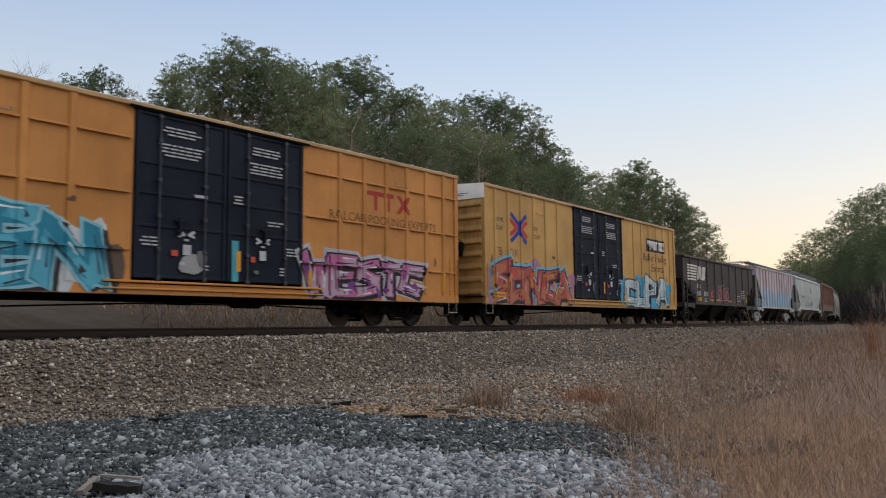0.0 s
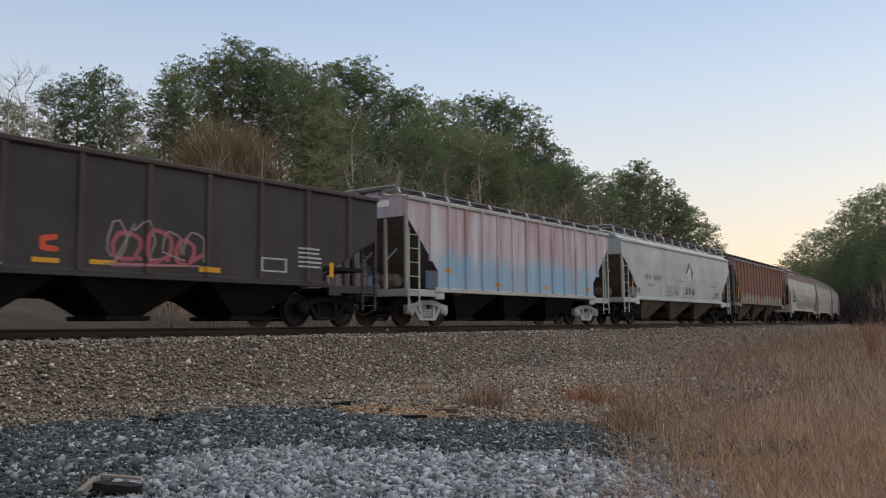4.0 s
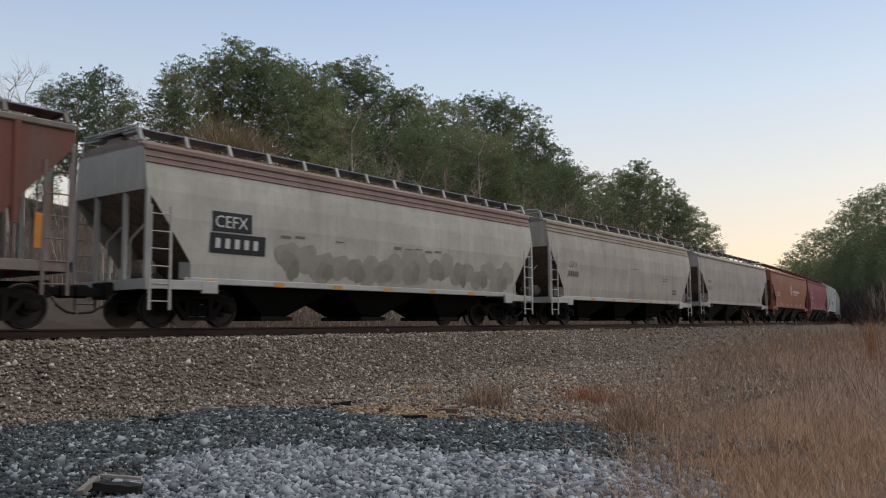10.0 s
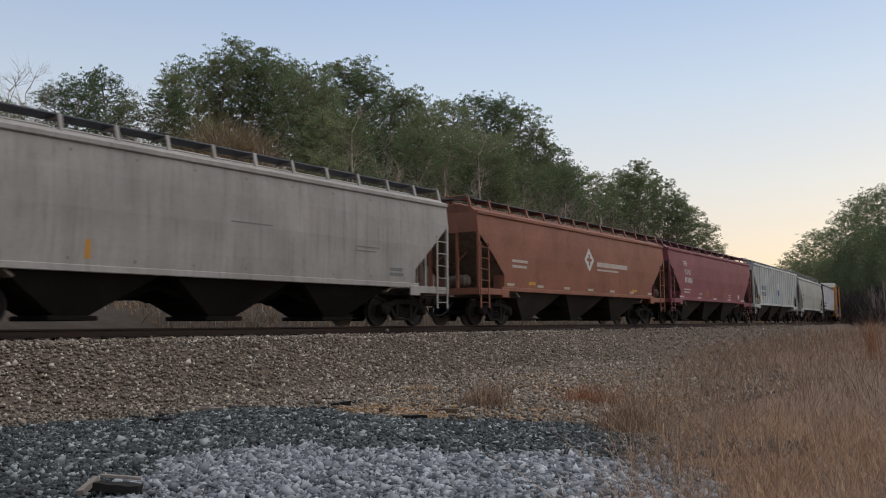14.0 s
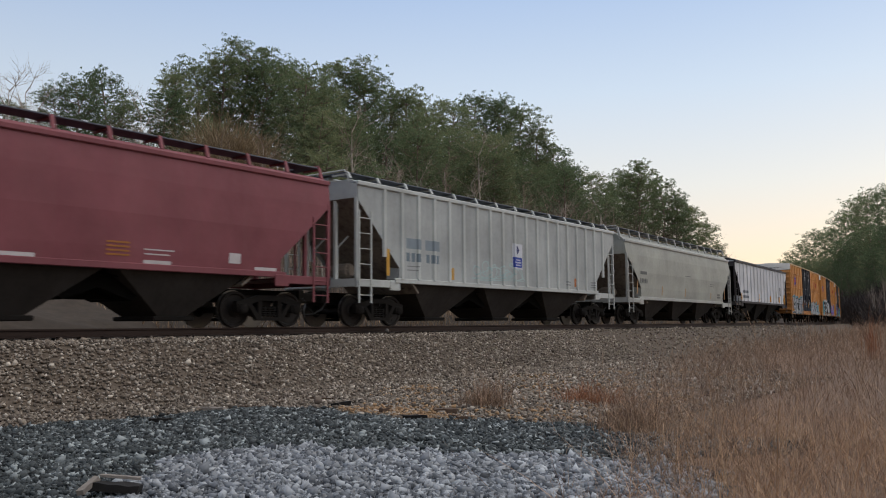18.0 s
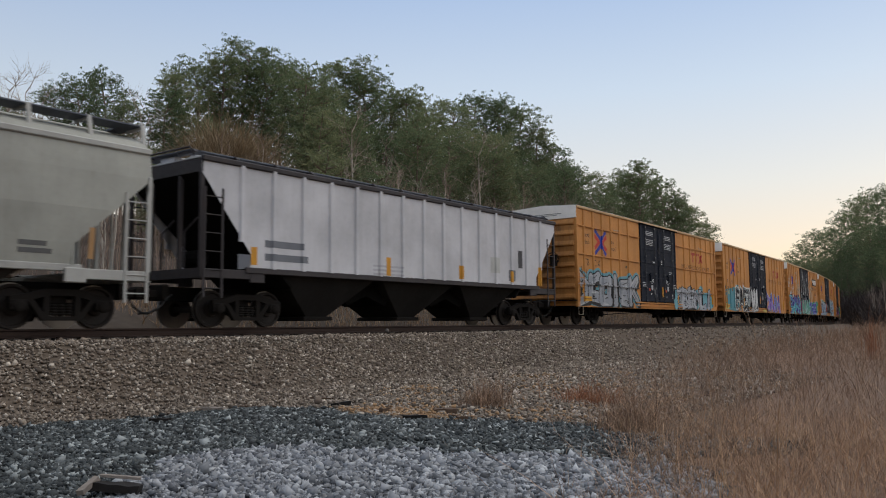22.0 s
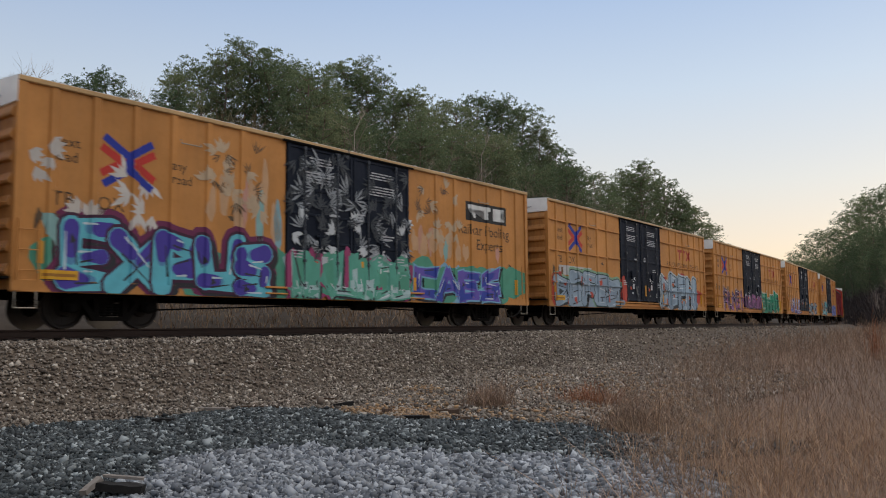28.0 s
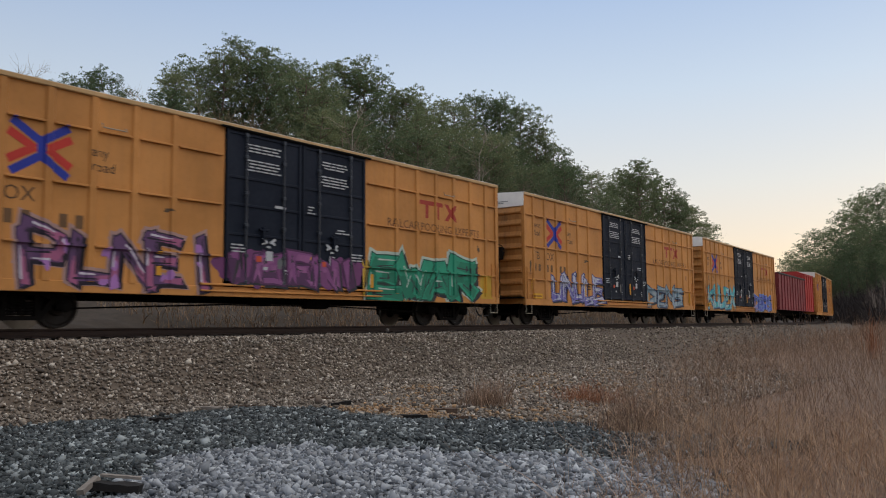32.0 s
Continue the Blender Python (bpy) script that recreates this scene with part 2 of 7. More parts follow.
PASTEL = two_tone("bleached_pink_over_blue", (0.40, 0.315, 0.335), (0.27, 0.40, 0.52), 2.3, 2.0, [(0.52, 0.53, 0.56), (0.30, 0.165, 0.16), (0.46, 0.42, 0.43)], soft=0.3)
INK = {}


def ink(r, g, b):
    """A spray or stencil paint of that colour."""
    key = (r, g, b)
    if key not in INK:
        INK[key] = plain("paint_marking", key, 0.6, vary=0.3, scale=2.6, grain=0.05)
    return INK[key]


# ---- mesh helpers ----
class Geo:
    """Collects corners and faces, then makes one mesh."""

    def __init__(self):
        self.v, self.f, self.m = [], [], []

    def add(self, verts, faces, mi=0):
        n = len(self.v)
        self.v.extend(tuple(p) for p in verts)
        self.f.extend(tuple(i + n for i in f) for f in faces)
        self.m.extend([mi] * len(faces))
        return self

    def box(self, x0, x1, y0, y1, z0, z1, ch=0.0, mi=0):
        if ch <= 0:
            vs = [(x, y, z) for z in (z0, z1) for y in (y0, y1) for x in (x0, x1)]
            return self.add(vs, [(0, 2, 3, 1), (4, 5, 7, 6), (0, 1, 5, 4), (2, 6, 7, 3), (0, 4, 6, 2), (1, 3, 7, 5)], mi)
        c = min(ch, (x1 - x0) * 0.45, (y1 - y0) * 0.45, (z1 - z0) * 0.45)
        loops = []
        for z, e in ((z0, c), (z0 + c, 0), (z1 - c, 0), (z1, c)):
            loops.append([(x0 + e, y0 + e, z), (x1 - e, y0 + e, z), (x1 - e, y1 - e, z), (x0 + e, y1 - e, z)])
        vs = [p for lo in loops for p in lo]
        fs = [(3, 2, 1, 0), (12, 13, 14, 15)]
        for k in range(3):
            for i in range(4):
                fs.append((k * 4 + i, k * 4 + (i + 1) % 4, k * 4 + 4 + (i + 1) % 4, k * 4 + 4 + i))
        return self.add(vs, fs, mi)

    def prism(self, poly, axis, a, b, mi=0):
        """A polygon of (u, v) pulled along an axis from a to b."""
        def at(u, v, w):
            return {"x": (w, u, v), "y": (u, w, v), "z": (u, v, w)}[axis]
        n = len(poly)
        vs = [at(u, v, a) for u, v in poly] + [at(u, v, b) for u, v in poly]
        fs = [tuple(range(n))[::-1], tuple(range(n, 2 * n))]
        fs += [(i, (i + 1) % n, n + (i + 1) % n, n + i) for i in range(n)]
        return self.add(vs, fs, mi)

    def disc(self, axis, c, prof, seg=20, mi=0):
        """A turned shape: prof is (radius, place along the axis)."""
        c = Vector(c)
        vs, fs = [], []
        for r, w in prof:
            for i in range(seg):
                a = 2 * math.pi * i / seg
                u, v = r * math.cos(a), r * math.sin(a)
                vs.append(c + Vector({"x": (w, u, v), "y": (u, w, v), "z": (u, v, w)}[axis]))
        for k in range(len(prof) - 1):
            for i in range(seg):
                fs.append((k * seg + i, k * seg + (i + 1) % seg, (k + 1) * seg + (i + 1) % seg, (k + 1) * seg + i))
        fs.append(tuple(range(seg))[::-1])
        fs.append(tuple(range((len(prof) - 1) * seg, len(prof) * seg)))
        return self.add(vs, fs, mi)

    def tube(self, pts, r, seg=6, mi=0):
        pts = [Vector(p) for p in pts]
        vs, fs = [], []
        for i, p in enumerate(pts):
            d = (pts[min(i + 1, len(pts) - 1)] - pts[max(i - 1, 0)]).normalized()
            u = d.orthogonal().normalized()
            w = d.cross(u)
            rr = r[i] if isinstance(r, (list, tuple)) else r
            vs += [p + (u * math.cos(2 * math.pi * k / seg) + w * math.sin(2 * math.pi * k / seg)) * rr for k in range(seg)]
        for i in range(len(pts) - 1):
            fs += [(i * seg + k, i * seg + (k + 1) % seg, (i + 1) * seg + (k + 1) % seg, (i + 1) * seg + k) for k in range(seg)]
        fs.append(tuple(range(seg))[::-1])
        fs.append(tuple(range((len(pts) - 1) * seg, len(pts) * seg)))
        return self.add(vs, fs, mi)

    def mesh(self, name, *mats, smooth=False):
        me = bpy.data.meshes.new(name)
        me.from_pydata(self.v, [], self.f)
        for m in mats:
            me.materials.append(m)
        if any(self.m):
            me.polygons.foreach_set("material_index", self.m)
        if smooth:
            me.polygons.foreach_set("use_smooth", [True] * len(self.f))
        me.update()
        return me


def part(name, data, material, parent, label=""):
    """Links a Geo or a mesh as one object under a thing or under a part."""
    me = data.mesh(name, *(material if isinstance(material, (list, tuple)) else (material,))) if isinstance(data, Geo) else data
    ob = new(name, me)
    ob.parent = parent
    return tagged(ob, label) if label else ob


def quick_mesh(name, verts, faces, mats, mi=None, smooth=False):
    """A large mesh from arrays; faces all of one size."""
    me = bpy.data.meshes.new(name)
    n, k = faces.shape
    me.vertices.add(len(verts))
    me.vertices.foreach_set("co", np.asarray(verts, np.float32).ravel())
    me.loops.add(n * k)
    me.loops.foreach_set("vertex_index", np.asarray(faces, np.int32).ravel())
    me.polygons.add(n)
    me.polygons.foreach_set("loop_start", np.arange(0, n * k, k, dtype=np.int32))
    for m in mats:
        me.materials.append(m)
    if mi is not None:
        me.polygons.foreach_set("material_index", np.asarray(mi, np.int32))
    if smooth:
        me.polygons.foreach_set("use_smooth", np.ones(n, bool))
    me.update(calc_edges=True)
    me.validate()
    return me

# ---- the ground: one sheet, with the embankment and the banks of the cutting ----
def track_coords(x, y):
    """Along and across the track, for arrays of places."""
    cx = -D - RAD
    r = np.hypot(x - cx, y - S1)
    a = np.arctan2(y - S1, x - cx)
    s = np.where(y < S1, y, S1 + RAD * a)
    off = np.where(y < S1, x + D, r - RAD)
    return s, off


def lumps(x, y, f, seed):
    """Cheap smooth unevenness."""
    return (np.sin(x * f * 1.0 + seed) * np.cos(y * f * 1.3 + seed * 2.1) + 0.5 * np.sin(x * f * 2.3 + y * f * 1.7 + seed * 3.3)
            + 0.35 * np.cos(x * f * 4.1 - y * f * 3.7 + seed)) / 1.85


def pile(x, y):
    """The tipped gravel beside the embankment: how high it stands."""
    return 0.6 * (0.16 * np.exp(-(((x + 5.5) / 3.2) ** 2 + ((y - 6.2) / 1.9) ** 2)) + 0.10 * np.exp(-(((x + 8.3) / 3.0) ** 2 + ((y - 8.6) / 1.2) ** 2)))


def height(x, y):
    s, off = track_coords(x, y)
    z = np.interp(off, [-600, -90, -45, -24, -14, -8.5, -6.2, -4.6, -3.6, -2.2, 2.1, 2.6, 4.9, 6.2, 9, 40],
                  [17, 15, 9.5, 5.0, 2.3, 0.75, 0.35, -0.2, -0.55, -0.27, -0.27, -0.32, -1.28, -1.42, -1.45, -1.5])
    # the hill beyond the brush, to the right of the curve
    hill = np.clip((s - 90) / 80, 0, 1) * np.clip((off - 4.5) / 10, 0, 1.15) * 12
    z = z + np.where(off > 3, hill, 0)
    rough = np.where(off < -4, 0.18, np.where(off > 2.4, 0.035, 0.012))
    z = z + rough * lumps(x, y, 0.9, 1.3) + np.where(off < -12, 0.6, 0) * lumps(x, y, 0.13, 4.0)
    near = np.clip((off - 5.2) / 1.2, 0, 1)
    return z + pile(x, y) * near


def stops(*spans):
    out = [spans[0][0]]
    for a, b, n in spans:
        out += list(np.linspace(a, b, n + 1)[1:])
    return np.array(out)


DRY = plain("dry_grass_soil", (0.17, 0.112, 0.08), 0.95, vary=0.4, scale=5, grain=0.8)
LITTER = plain("leaf_litter", (0.055, 0.041, 0.03), 0.95, vary=0.7, scale=3.5, grain=0.9)
BALLAST = plain("ballast_bed", (0.105, 0.08, 0.06), 0.95, vary=0.5, scale=16, grain=1.0)
# bed under both gravels, coloured dark as the shade in the stones' gaps
GAP_BED = plain("dark_gravel_bed", (0.022, 0.024, 0.026), 0.95, vary=0.4, scale=16, grain=1.0)

FOREST = plain("forest_floor", (0.055, 0.04, 0.03), 0.95, vary=0.5, scale=4, grain=0.9)

gx = stops((-4000, -400, 8), (-400, -120, 14), (-120, -60, 30), (-60, -24, 48), (-24, -4, 66), (-4, 8, 24), (8, 60, 20), (60, 400, 10), (400, 4000, 8))
gy = stops((-4000, -400, 8), (-400, -40, 10), (-40, 0, 16), (0, 24, 60), (24, 80, 90), (80, 200, 100), (200, 500, 40), (500, 4000, 10))
GX, GY = np.meshgrid(gx, gy)
GZ = height(GX, GY)
nx, ny = len(gx), len(gy)
idx = np.arange(nx * ny).reshape(ny, nx)
quads = np.stack([idx[:-1, :-1], idx[:-1, 1:], idx[1:, 1:], idx[1:, :-1]], -1).reshape(-1, 4)
mx, my = (GX[:-1, :-1] + GX[1:, 1:]) / 2, (GY[:-1, :-1] + GY[1:, 1:]) / 2
ms, mo = track_coords(mx, my)


def gravel_edge(x):
    """How far out, along y, the tipped gravel reaches."""
    return np.interp(x, [-13.0, -11.9, -11.5, -10.7, -9.6, -8.2, -7.6, -5.6, -3], [4.0, 5.0, 9.3, 10.2, 9.9, 9.5, 10.6, 10.7, 10.4]) + 0.1 * np.sin(x * 4.3 + 1) + 0.06 * np.sin(x * 11)


kindof = np.where(mo < -3.4, 1, np.where(mo < np.interp(my, [0, 11, 22, 40], [14, 14, 11, 6.5]), 2, 0))
kindof = np.where((mo > 4.6) & (my < gravel_edge(mx)) & (mx < -2.9 + 0.5 * np.sin(my * 2)) & (my > 1.2 + 0.5 * np.sin(mx * 1.7)) & (mx > -12), 3, kindof)
kindof = np.where(((ms > 95) & (mo > 4.2)) | (mo < -9.5), 4, kindof)
ground = new("ground", quick_mesh("ground", np.stack([GX, GY, GZ], -1).reshape(-1, 3), quads, [DRY, LITTER, BALLAST, GAP_BED, FOREST], kindof.ravel(), True))
tagged(ground, "brown ground of gravel, dry grass and leaf litter", "ground", kind="structure")


# ---- the railway track ----
RAIL = plain("rusty_rail", (0.035, 0.021, 0.016), 0.7, 0.3)
RAIL_TOP = plain("bright_rail_head", (0.3, 0.29, 0.28), 0.3, 1.0)
TIE = plain("creosoted_tie", (0.045, 0.036, 0.03), 0.9, vary=0.4, grain=0.6)
track = tagged(new("railway_track"), "single railway track of rusty rails on dark wooden ties in ballast", "railway track")


def rail(off):
    prof = [(-0.075, -0.185), (0.075, -0.185), (0.075, -0.172), (0.012, -0.15), (0.01, -0.05), (0.037, -0.038), (0.037, -0.006), (0.03, 0.0),
            (-0.03, 0.0), (-0.037, -0.006), (-0.037, -0.038), (-0.01, -0.05), (-0.012, -0.15), (-0.075, -0.172)]
    ss = np.concatenate([np.linspace(-120, 10, 6), np.linspace(14, 200, 94), np.linspace(205, 520, 64)])
    g = Geo()
    n = len(prof)
    vs = [line(s, off + u, w)[0] for s in ss for u, w in prof]
    g.add(vs, [(i * n + k, i * n + (k + 1) % n, (i + 1) * n + (k + 1) % n, (i + 1) * n + k) for i in range(len(ss) - 1) for k in range(n) if k != 7])
    g.add(vs, [(i * n + 7, i * n + 8, (i + 1) * n + 8, (i + 1) * n + 7) for i in range(len(ss) - 1)], 1)
    return g


for o in (-0.7535, 0.7535):
    part("rail", rail(o), (RAIL, RAIL_TOP), track, "rusty steel rail with a worn bright head")
tie_mesh = Geo().box(-1.3, 1.3, -0.11, 0.11, -0.36, -0.188, 0.012).mesh("tie", TIE)
plate_mesh = Geo().box(-0.9, -0.6, -0.09, 0.09, -0.188, -0.17, 0.004).mesh("tie_plate", RAIL)
plate_near = Geo().box(0.6, 0.9, -0.09, 0.09, -0.188, -0.17, 0.004).mesh("tie_plate", RAIL)
for i in range(150):
    p, h = line(2 + i * 0.53)
    ob = part("tie", tie_mesh, TIE, track)
    ob.matrix_basis = Matrix.Translation(p) @ pose(0, 0, 0, 0, 0, h + random.uniform(-0.6, 0.6))
    part("tie_plate", plate_mesh, RAIL, ob)
    part("tie_plate", plate_near, RAIL, ob)


# ---- the cars of the train: local x to the near side, y away from the leading end, z up from the rail ----
def truck(name, steel, y, parent):
    """A two-axle freight truck with cast side frames, springs and bearing caps."""
    root = part(name, Geo().box(-0.95, 0.95, -0.17, 0.17, 0.42, 0.72, 0.04).prism([(-0.3, 0.72), (0.3, 0.72), (0.25, 0.85), (-0.25, 0.85)], "y", -0.25, 0.25), steel, parent)
    root.location = (0, y, 0)
    return root


WB = 0.89


def truck_meshes(steel, tag):
    out = {}
    for sx in (1, -1):
        a, b = (0.98, 1.12) if sx > 0 else (-1.12, -0.98)
        # arch of the side frame: top chord, bottom chord, columns, pedestals
        g2 = Geo()
        g2.prism([(-1.08, 0.5), (-1.08, 0.66), (-0.72, 0.72), (-0.35, 0.82), (0.35, 0.82), (0.72, 0.72), (1.08, 0.66), (1.08, 0.5), (0.7, 0.56), (0.33, 0.68), (-0.33, 0.68), (-0.7, 0.56)], "x", a, b)
        g2.prism([(-0.72, 0.58), (-0.6, 0.6), (-0.33, 0.26), (0.33, 0.26), (0.6, 0.6), (0.72, 0.58), (0.42, 0.17), (-0.42, 0.17)], "x", a, b)
        for c in (-1, 1):
            g2.box(a, b, c * 0.33 - 0.06, c * 0.33 + 0.06, 0.24, 0.7, 0.015)
            g2.box(a - 0.02, b + 0.02, c * WB - 0.17, c * WB + 0.17, 0.36, 0.62, 0.04)
        out["side_frame", sx] = g2.mesh("side_frame", steel)
        sp = Geo()
        for k in (-0.16, 0, 0.16):
            sp.disc("z", (sx * 1.05, k, 0.27), [(0.085 if j % 2 else 0.06, j * 0.03) for j in range(10)], 8)
        out["spring_nest", sx] = sp.mesh("spring_nest", steel)
        for c in (-1, 1):
            out["bearing_cap", sx, c] = Geo().disc("x", (sx * 1.14, c * WB, 0.46), [(0.13, -0.03), (0.13, 0.03), (0.09, 0.06), (0.05, 0.075)] if sx > 0 else
                                                   [(0.05, -0.075), (0.09, -0.06), (0.13, -0.03), (0.13, 0.03)], 14).mesh("bearing_cap", steel)
    return out


def wheelset_mesh():
    g = Geo().disc("x", (0, 0, 0), [(0.08, -1.05), (0.08, 1.05)], 12)
    for sx in (1, -1):
        q = [(0.09, -0.09), (0.17, -0.085), (0.2, -0.02), (0.37, -0.01), (0.4, -0.06), (0.46, -0.065), (0.455, 0.06), (0.4, 0.065), (0.37, 0.025), (0.2, 0.02), (0.17, 0.08), (0.09, 0.085)]
        prof = [(r, w * sx) for r, w in q]
        g.disc("x", (sx * 0.755, 0, 0), prof if sx > 0 else prof[::-1], 28)
        g.disc("x", (sx * 0.70, 0, 0), [(0.485, -0.012), (0.485, 0.012)], 28, 1)
        for k in range(3):
            a = 2 * math.pi * k / 3
            g.box(sx * 0.755 - 0.03, sx * 0.755 + 0.03, 0.28 * math.cos(a) - 0.03, 0.28 * math.cos(a) + 0.03, 0.28 * math.sin(a) - 0.03, 0.28 * math.sin(a) + 0.03)
    return g.mesh("wheelset", WHEEL, TREAD)


WHEELSET = wheelset_mesh()
TRUCKS = {"dark": (TRUCK, truck_meshes(TRUCK, "dark")), "black": (SHADE_TRUCK, truck_meshes(SHADE_TRUCK, "black")), "pale": (PALE_TRUCK, truck_meshes(PALE_TRUCK, "pale"))}
WHEELS = []


def add_truck(car, y, style="dark"):
    steel, ms = TRUCKS[style]
    t = truck("truck", steel, y, car)
    for key, me in ms.items():
        part(key[0], me, steel, t)
    for c in (-1, 1):
        w = part("wheelset", WHEELSET, WHEEL, t, "steel wheels with worn bright treads on an axle")
        w.location = (0, c * WB, 0.46)
        WHEELS.append((w, car, c * WB))
    return t


def coupler(sgn):
    """Drawbar, knuckle and yoke at one end; sgn -1 leads."""
    g = Geo().box(-0.09, 0.09, min(0, sgn * 0.6), max(0, sgn * 0.6), 0.72, 0.92, 0.02)
    g.box(-0.17, 0.17, min(sgn * 0.5, sgn * 0.8), max(sgn * 0.5, sgn * 0.8), 0.68, 0.98, 0.05)
    g.box(-0.3, 0.3, min(0, sgn * 0.18), max(0, sgn * 0.18), 0.66, 1.05, 0.03)
    return g


def hose(sgn):
    pts = [(0.42, 0, 0.8), (0.42, sgn * 0.12, 0.72), (0.40, sgn * 0.3, 0.5), (0.34, sgn * 0.55, 0.36), (0.25, sgn * 0.8, 0.34)]
    return Geo().tube(pts, 0.028)


def stirrup(x, y, w, z0, z1, mat, car, sx=1):
    g = Geo().tube([(x, y - w / 2, z1), (x, y - w / 2, z0), (x, y + w / 2, z0), (x, y + w / 2, z1)], 0.018)
    return part("step", g, mat, car)


def ladder(x, y0, y1, z0, z1, n, mat, car, r=0.017, stile=0.03):
    lad = part("ladder", Geo().box(x - 0.015, x + 0.015, y0 - stile, y0 + stile, z0, z1).box(x - 0.015, x + 0.015, y1 - stile, y1 + stile, z0, z1), mat, car)
    for i in range(n):
        z = z0 + (z1 - z0) * (i + 0.5) / n
        part("rung", Geo().tube([(x, y0, z), (x, y1, z)], r), mat, lad)
    return lad


def flat(polys, surf, breaks=(), lift=0.004, steps=()):
    """Painted shapes laid on a car's side: polygons of (y, z), cut at the ribs and set on the sheet."""
    g = Geo()
    for poly in polys:
        bm = bmesh.new()
        bm.faces.new([bm.verts.new((0, y, z)) for y, z in poly])
        lo, hi = min(p[0] for p in poly), max(p[0] for p in poly)
        bmesh.ops.triangulate(bm, faces=bm.faces[:])
        for b in breaks:
            if lo < b < hi:
                bmesh.ops.bisect_plane(bm, geom=bm.verts[:] + bm.edges[:] + bm.faces[:], plane_co=(0, b, 0), plane_no=(0, 1, 0))
        lo, hi = min(p[1] for p in poly), max(p[1] for p in poly)
        for b in steps:
            if lo < b < hi:
                bmesh.ops.bisect_plane(bm, geom=bm.verts[:] + bm.edges[:] + bm.faces[:], plane_co=(0, 0, b), plane_no=(0, 0, 1))
        bm.verts.index_update()
        g.add([(surf(v.co.y, v.co.z) + lift, v.co.y, v.co.z) for v in bm.verts], [tuple(v.index for v in f.verts) for f in bm.faces])
        bm.free()
    fixed = []
    for f in g.f:
        a, b, c = (Vector(g.v[i]) for i in f[:3])
        fixed.append(f if (b - a).cross(c - a).x > 0 else f[::-1])
    g.f = fixed
    return g


def rect(y0, y1, z0, z1):
    return [(y0, z0), (y1, z0), (y1, z1), (y0, z1)]


def bars(y0, y1, z, n, hgt=0.07, gap=0.05, ragged=0.2, rnd=None):
    """Lines of small lettering that cannot be read."""
    out = []
    for i in range(n):
        w = (y1 - y0) * (1 - ragged * (rnd or random).random())
        zz = z - i * (hgt + gap)
        out.append(rect(y0, y0 + w, zz - hgt, zz))
    return out


def words(text, y, z, size, mat, car, surf, name="lettering", wide=1.0, label=""):
    """Raised stencil lettering on the near side, read from the leading end."""
    cu = bpy.data.curves.new("lettering", "FONT")
    cu.body, cu.size, cu.resolution_u = text, size, 2
    ob = bpy.data.objects.new("lettering", cu)
    scene.collection.objects.link(ob)
    me = bpy.data.meshes.new_from_object(ob.evaluated_get(bpy.context.evaluated_depsgraph_get()))
    bpy.data.objects.remove(ob)
    bpy.data.curves.remove(cu)
    n = len(me.vertices)
    co = np.empty(n * 3, np.float32)
    me.vertices.foreach_get("co", co)
    co = co.reshape(-1, 3)
    out = np.stack([np.array([surf(y + a * wide, z + b) + 0.005 for a, b, _ in co]), y + co[:, 0] * wide, z + co[:, 1]], -1) if n else co
    me.vertices.foreach_set("co", out.astype(np.float32).ravel())
    me.materials.clear()
    me.materials.append(mat)
    me.update()
    return tagged(part(name, me, mat, car, label), label, kind="stuff")


# ---- box cars ----
BL, BH, BS = 18.85, 4.985, 0.73
LEDGES = [1.68, 2.93, 4.13]
POSTS = [0.75, 1.66, 2.6, 3.55, 4.52, 5.52]
PY = sorted([-BL / 2 + p for p in POSTS] + [BL / 2 - p for p in POSTS])
DOOR = 2.47
HL = BL / 2
PBASE, PTOP = 1.545, 1.59


def box_surf(y, z):
    """How far out the near side stands at a place on it."""
    if abs(y) < DOOR + 0.02:
        return 1.604 if z > 1.1 else 1.642
    if z < 0.972:
        return 1.576
    d = min(abs(y - p) for p in PY)
    for k in LEDGES:
        if k - 0.004 < z < k + 0.05 and d > 0.099:
            return PBASE + 0.071
    return PBASE + (PTOP - PBASE) * min(1, max(0, (0.1 - d) / 0.03))


BREAKS = sorted([p + e for p in PY for e in (-0.1, -0.07, 0.07, 0.1)] + [-DOOR - 0.02, DOOR + 0.02, -DOOR - 0.024, DOOR + 0.024])


STEPS = [k + e for k in LEDGES for e in (-0.005, -0.003, 0.049, 0.051)] + [0.971, 0.973]


